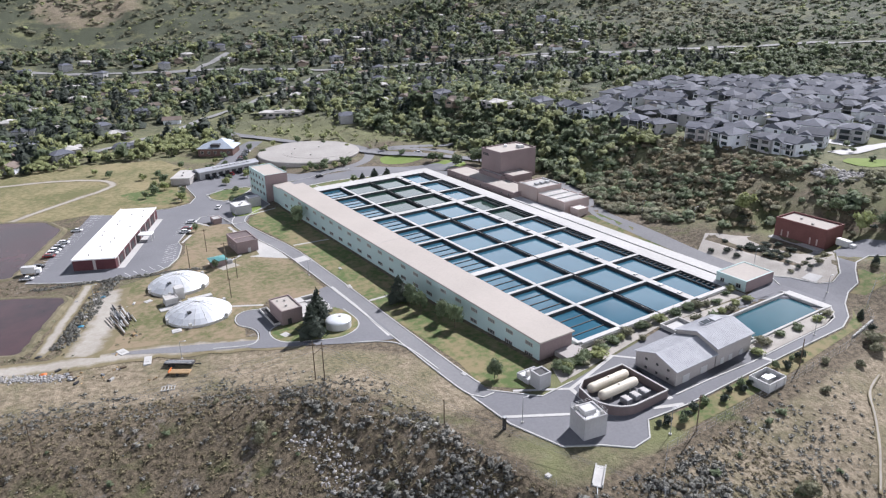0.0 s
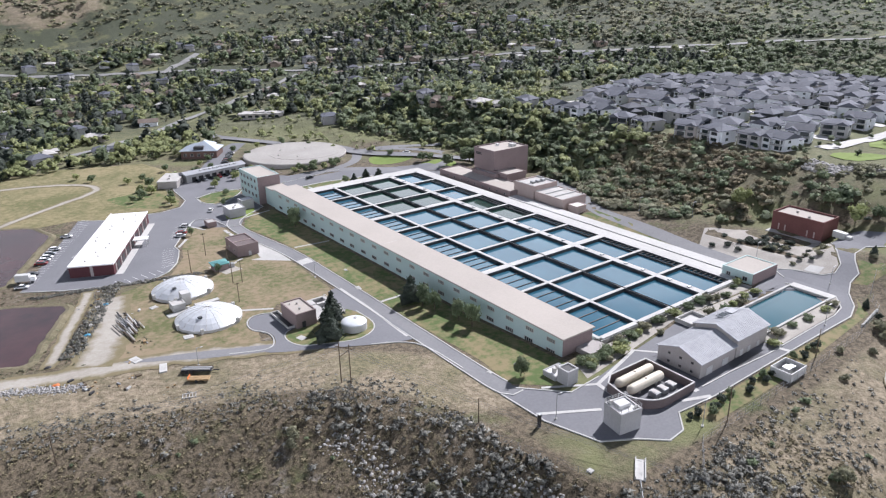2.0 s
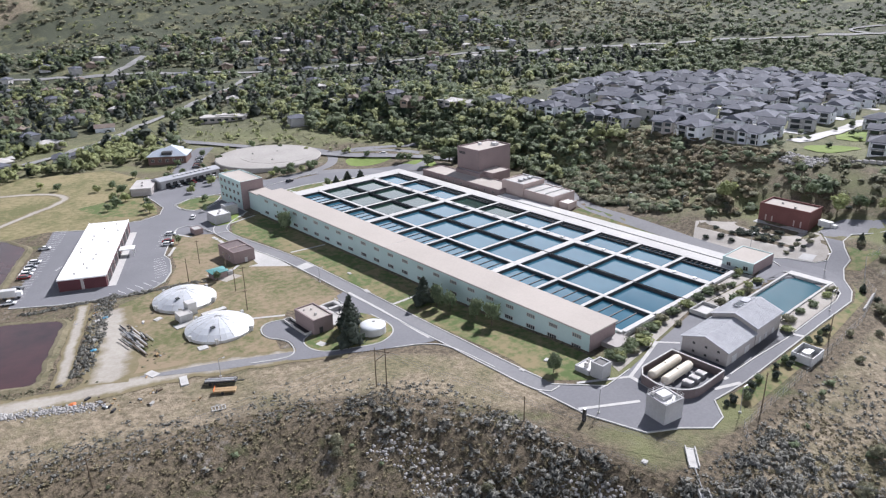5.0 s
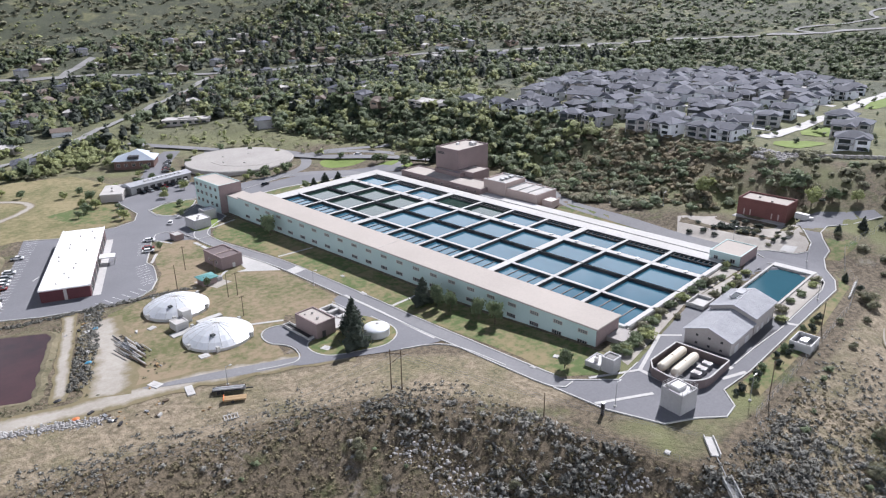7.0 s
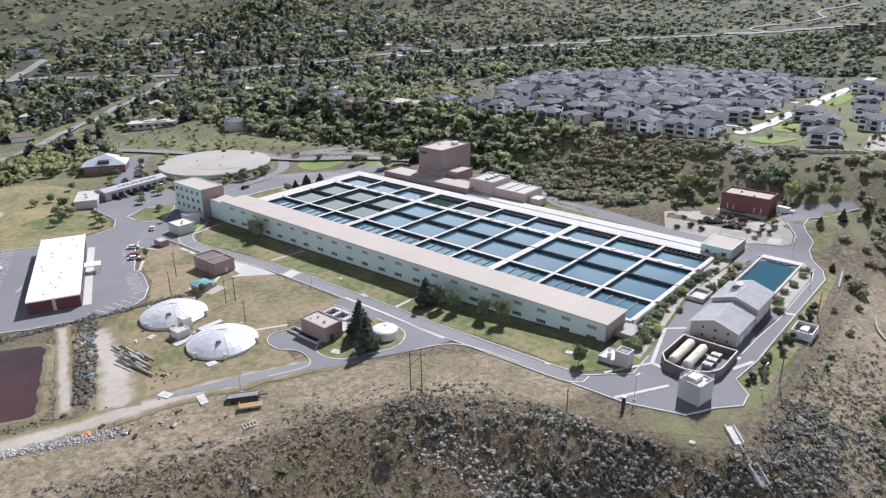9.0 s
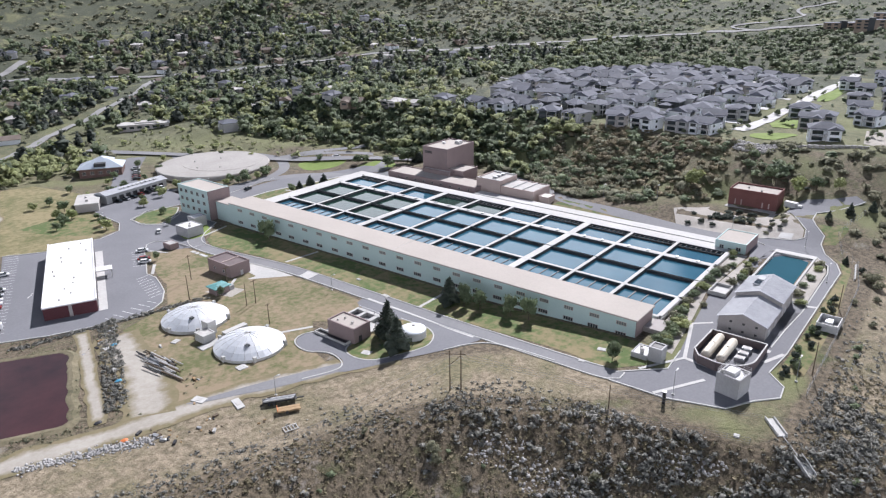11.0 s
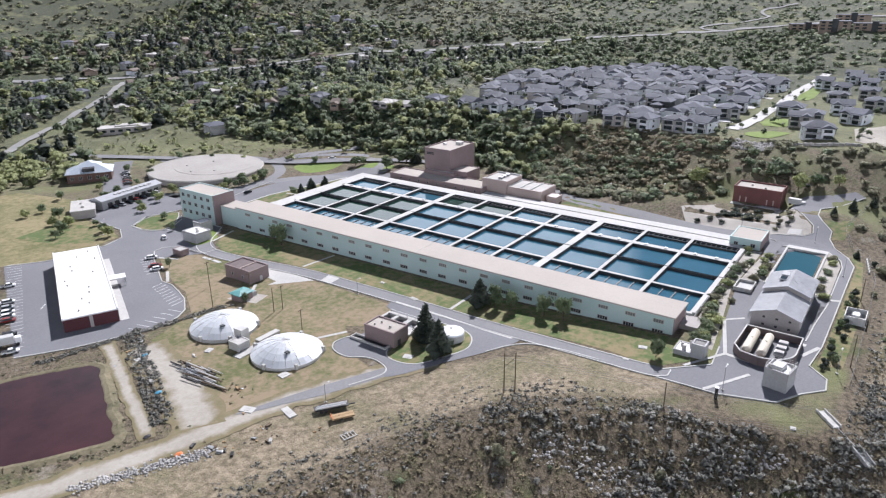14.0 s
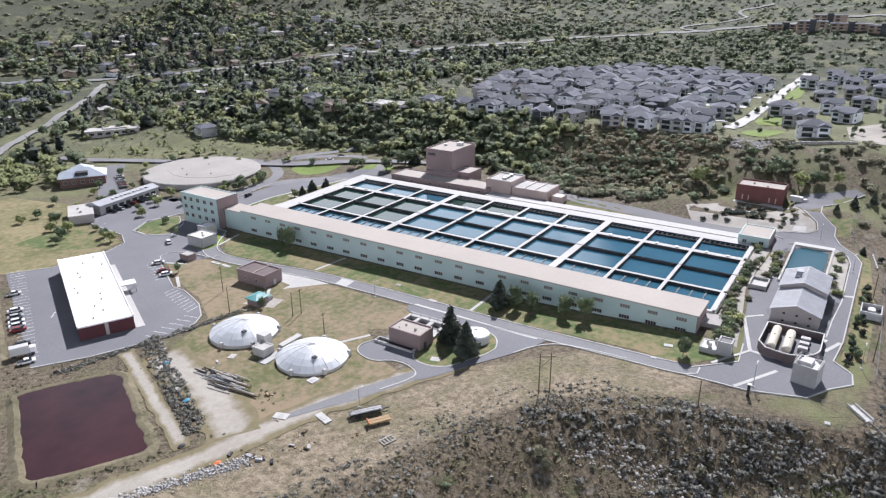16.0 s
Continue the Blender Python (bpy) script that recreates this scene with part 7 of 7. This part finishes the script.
tr = thing("pipe_trailer", "long flatbed trailer loaded with pipes", "trailer", (-80.3, 58.4, land(-80.3, 58.4)), -36)
part("bed", boxes((-4.2, 4.2, -1.1, 1.1, 0.8, 1.05), bevel=0.03), "dark", tr)
for k in range(4):
    bm = bmesh.new()
    beam(bm, (-3.9 + 0.3 * k, -0.75 + 0.5 * k, 1.3), (3.6 + 0.2 * k, -0.75 + 0.5 * k, 1.3), 0.24, 10)
    part("pipe", bm, ("white", "steel", "white", "wood")[k], tr)
for x in (-2.6, -1.5):
    for y in (-1.0, 1.0):
        bm = bmesh.new()
        beam(bm, (x, y - 0.15, 0.42), (x, y + 0.15, 0.42), 0.42, 12)
        part("wheel", bm, "dark", tr)
part("drawbar", boxes((4.2, 6.0, -0.1, 0.1, 0.5, 0.75)), "dark", tr)
tr2 = thing("flat_trailer", "small yellow flatbed trailer on bare dirt", "trailer", (-81.4, 53.6, land(-81.4, 53.6)), -34)
part("bed", boxes((-2.8, 2.8, -1.1, 1.1, 0.6, 0.9), bevel=0.03), "rust", tr2)
part("deck_board", boxes((-2.7, 2.7, -1.0, -0.05, 0.905, 0.98), (-2.7, 2.7, 0.05, 1.0, 0.905, 0.98)), "rust", tr2)
part("headboard", boxes((-2.8, -2.65, -1.1, 1.1, 0.98, 1.5)), "orange", tr2)
for y in (-1.0, 1.0):
    bm = bmesh.new()
    beam(bm, (-0.5, y - 0.14, 0.4), (-0.5, y + 0.14, 0.4), 0.4, 12)
    part("wheel", bm, "dark", tr2)

prng = random.Random(21)
for k in range(46):
    x, y = -88.2 + prng.gauss(0, 1.5), 98.5 + prng.gauss(0, 3.2)
    l, r = prng.uniform(3.5, 9.0), prng.uniform(0.12, 0.28)
    ob = thing("stored_pipe", "length of stored pipe lying on dry ground", "pipe", (x, y, land(x, y) + r + 0.28 * prng.randrange(3)), 94 + prng.gauss(0, 2), group="stored pipes")
    bm = bmesh.new()
    beam(bm, (-l / 2, 0, 0), (l / 2, 0, 0), r, 10)
    part("tube", bm, prng.choice(("steel", "steel", "dark", "wood", "concrete")), ob)
    bm = bmesh.new()
    beam(bm, (l / 2, 0, 0), (l / 2 + 0.15, 0, 0), r * 1.18, 10)
    part("flange", bm, "steel", ob)
for x, y, n, spread in ((-88.3, 83.8, 8, 1.5), (-93.5, 124, 8, 3.0), (-99.5, 63.0, 9, 2.0), (-104.5, 67.5, 10, 2.6), (-109.5, 71.8, 10, 2.2), (-95.2, 66.2, 5, 1.3), (-92.8, 75.2, 2, 0.8), (-88.8, 55.2, 3, 0.8), (-86, 108, 6, 2.5)):
    for k in range(n):
        px, py = x + prng.gauss(0, spread), y + prng.gauss(0, spread * 0.6)
        s = 0.25 + 0.65 * prng.random() ** 2
        ob = thing("scrap_block", "rough block of scrap dumped on the ground", "rubble", (px, py, land(px, py)), prng.uniform(0, 180), group="scrap heaps")
        bm = boxes((-s, s, -s * 0.45, s * 0.45, -0.1, s * 0.6), bevel=0.1 * s)
        for w in bm.verts:
            w.co += Vector((prng.uniform(-0.1, 0.1), prng.uniform(-0.1, 0.1), prng.uniform(-0.08, 0.08)))
        part("block", bm, prng.choice(("concrete", "wood", "rust", "wood", "dark", "steel")), ob)
for x, y, m in ((-112.6, 74.2, "orange"), (-100, 100.4, "tarp_blue"), (-112.8, 85.9, "dark"), (-90.5, 121, "tarp_blue")):
    ob = thing("covered_heap", "small covered heap beside the track", "heap", (x, y, land(x, y)))
    bm = bmesh.new()
    bmesh.ops.create_icosphere(bm, subdivisions=2, radius=0.9)
    for w in bm.verts:
        w.co = Vector((w.co.x * 1.2, w.co.y * 0.8, max(-0.1, w.co.z * 0.7))) * (1 + 0.18 * noise.noise(w.co * 2))
    part("cover", bm, m, ob)
rk = np.random.default_rng(31)
pieces = []
for k in range(800):
    t = rk.random()
    x, y = -132 + 24 * t + rk.normal() * 1.0, 83.0 - 13.5 * t + rk.normal() * 0.9
    s = 0.12 + 0.3 * rk.random() ** 2
    v_, f_ = ico(rk, (0, 0, 0), s, 0.7, 0.35)
    pieces.append((v_ + np.array([x, y, land(x, y) + 0.3 * s]), f_))
M["pale_rock"] = material("pale_rock", (0.29, 0.285, 0.275), (0.48, 0.47, 0.46), 0.9, 4.0, 0.5, vary=0.2, coords="World")
tagged(new("riprap", arrays_mesh("riprap", *joined(pieces), "pale_rock")), "line of pale broken rock beside the dirt road", "rocks", kind="stuff")
pieces = []
for k in range(4200):
    x, y = -72 + 45 * rk.random(), -45 + 60 * rk.random()
    d = bank(x, y)[0]
    if d < 6 or noise.noise(Vector((x * 0.09, y * 0.09, 4))) < 0.12:
        continue
    s = 0.14 + 0.4 * rk.random() ** 2
    v_, f_ = ico(rk, (0, 0, 0), s, 0.7, 0.35)
    pieces.append((v_ + np.array([x, y, land(x, y) + 0.2 * s]), f_))
for k in range(260):
    x, y = 172 + 10 * rk.random(), 10 + 18 * rk.random()
    s = 0.4 + 0.7 * rk.random()
    v_, f_ = ico(rk, (0, 0, 0), s, 0.7, 0.35)
    pieces.append((v_ + np.array([x, y, land(x, y) + 0.3 * s]), f_))
tagged(new("scree", arrays_mesh("scree", *joined(pieces), "rock")), "grey loose stones on the bank", "rocks", kind="stuff")
for x, y, w, l in ((-49.4, 58.3, 1.1, 1.4), (-17.3, 80.6, 0.8, 1.4), (-92.3, 75.1, 1.2, 1.8), (-76, 79.7, 1.4, 1.2), (-87.3, 66.0, 1.0, 2.4), (-11.5, 4.5, 0.8, 1.2), (-12.5, 98, 0.5, 0.9), (-78.5, 108, 1.2, 0.9), (-20.6, 6.0, 0.5, 0.8), (-29.5, -37, 0.6, 0.6), (-98, 107, 0.9, 0.9), (-93, 120.5, 0.8, 0.8)):
    ob = thing("access_slab", "pale concrete access slab set in the ground", "slab", (x, y, height(x, y)), prng.uniform(-20, 20), group="access slabs")
    part("slab", boxes((-w, w, -l, l, -0.2, 0.28), bevel=0.04), "concrete_pale", ob)
    part("cover", boxes((-w * 0.5, w * 0.5, -l * 0.4, l * 0.4, 0.28, 0.34)), "concrete", ob)
for x, y in ((-131.5, 81), (-128.4, 79.4), (-125.4, 78.5), (-122.4, 77.6), (-119.4, 76.5), (-116.7, 74.9), (-114.0, 72.9)):
    ob = thing("marker_post", "pale concrete marker post beside the dirt road", "post", (x, y, land(x, y)), 30 + prng.uniform(-15, 15), group="marker posts")
    part("shaft", boxes((-0.3, 0.3, -0.14, 0.14, -0.2, 1.25), bevel=0.05), "concrete_pale", ob)
pallet = thing("timber_frame", "pale timber frame lying on the ground", "frame", (-86.0, 47.5, land(-86, 47.5) + 0.1), -20)
for k in range(5):
    part("bar", boxes((-1.6 + k * 0.8 - 0.09, -1.6 + k * 0.8 + 0.09, -1.1, 1.1, 0, 0.16)), "concrete", pallet)
part("rail", boxes((-1.8, 1.8, -1.1, -0.9, 0.16, 0.26), (-1.8, 1.8, 0.9, 1.1, 0.16, 0.26)), "concrete", pallet)
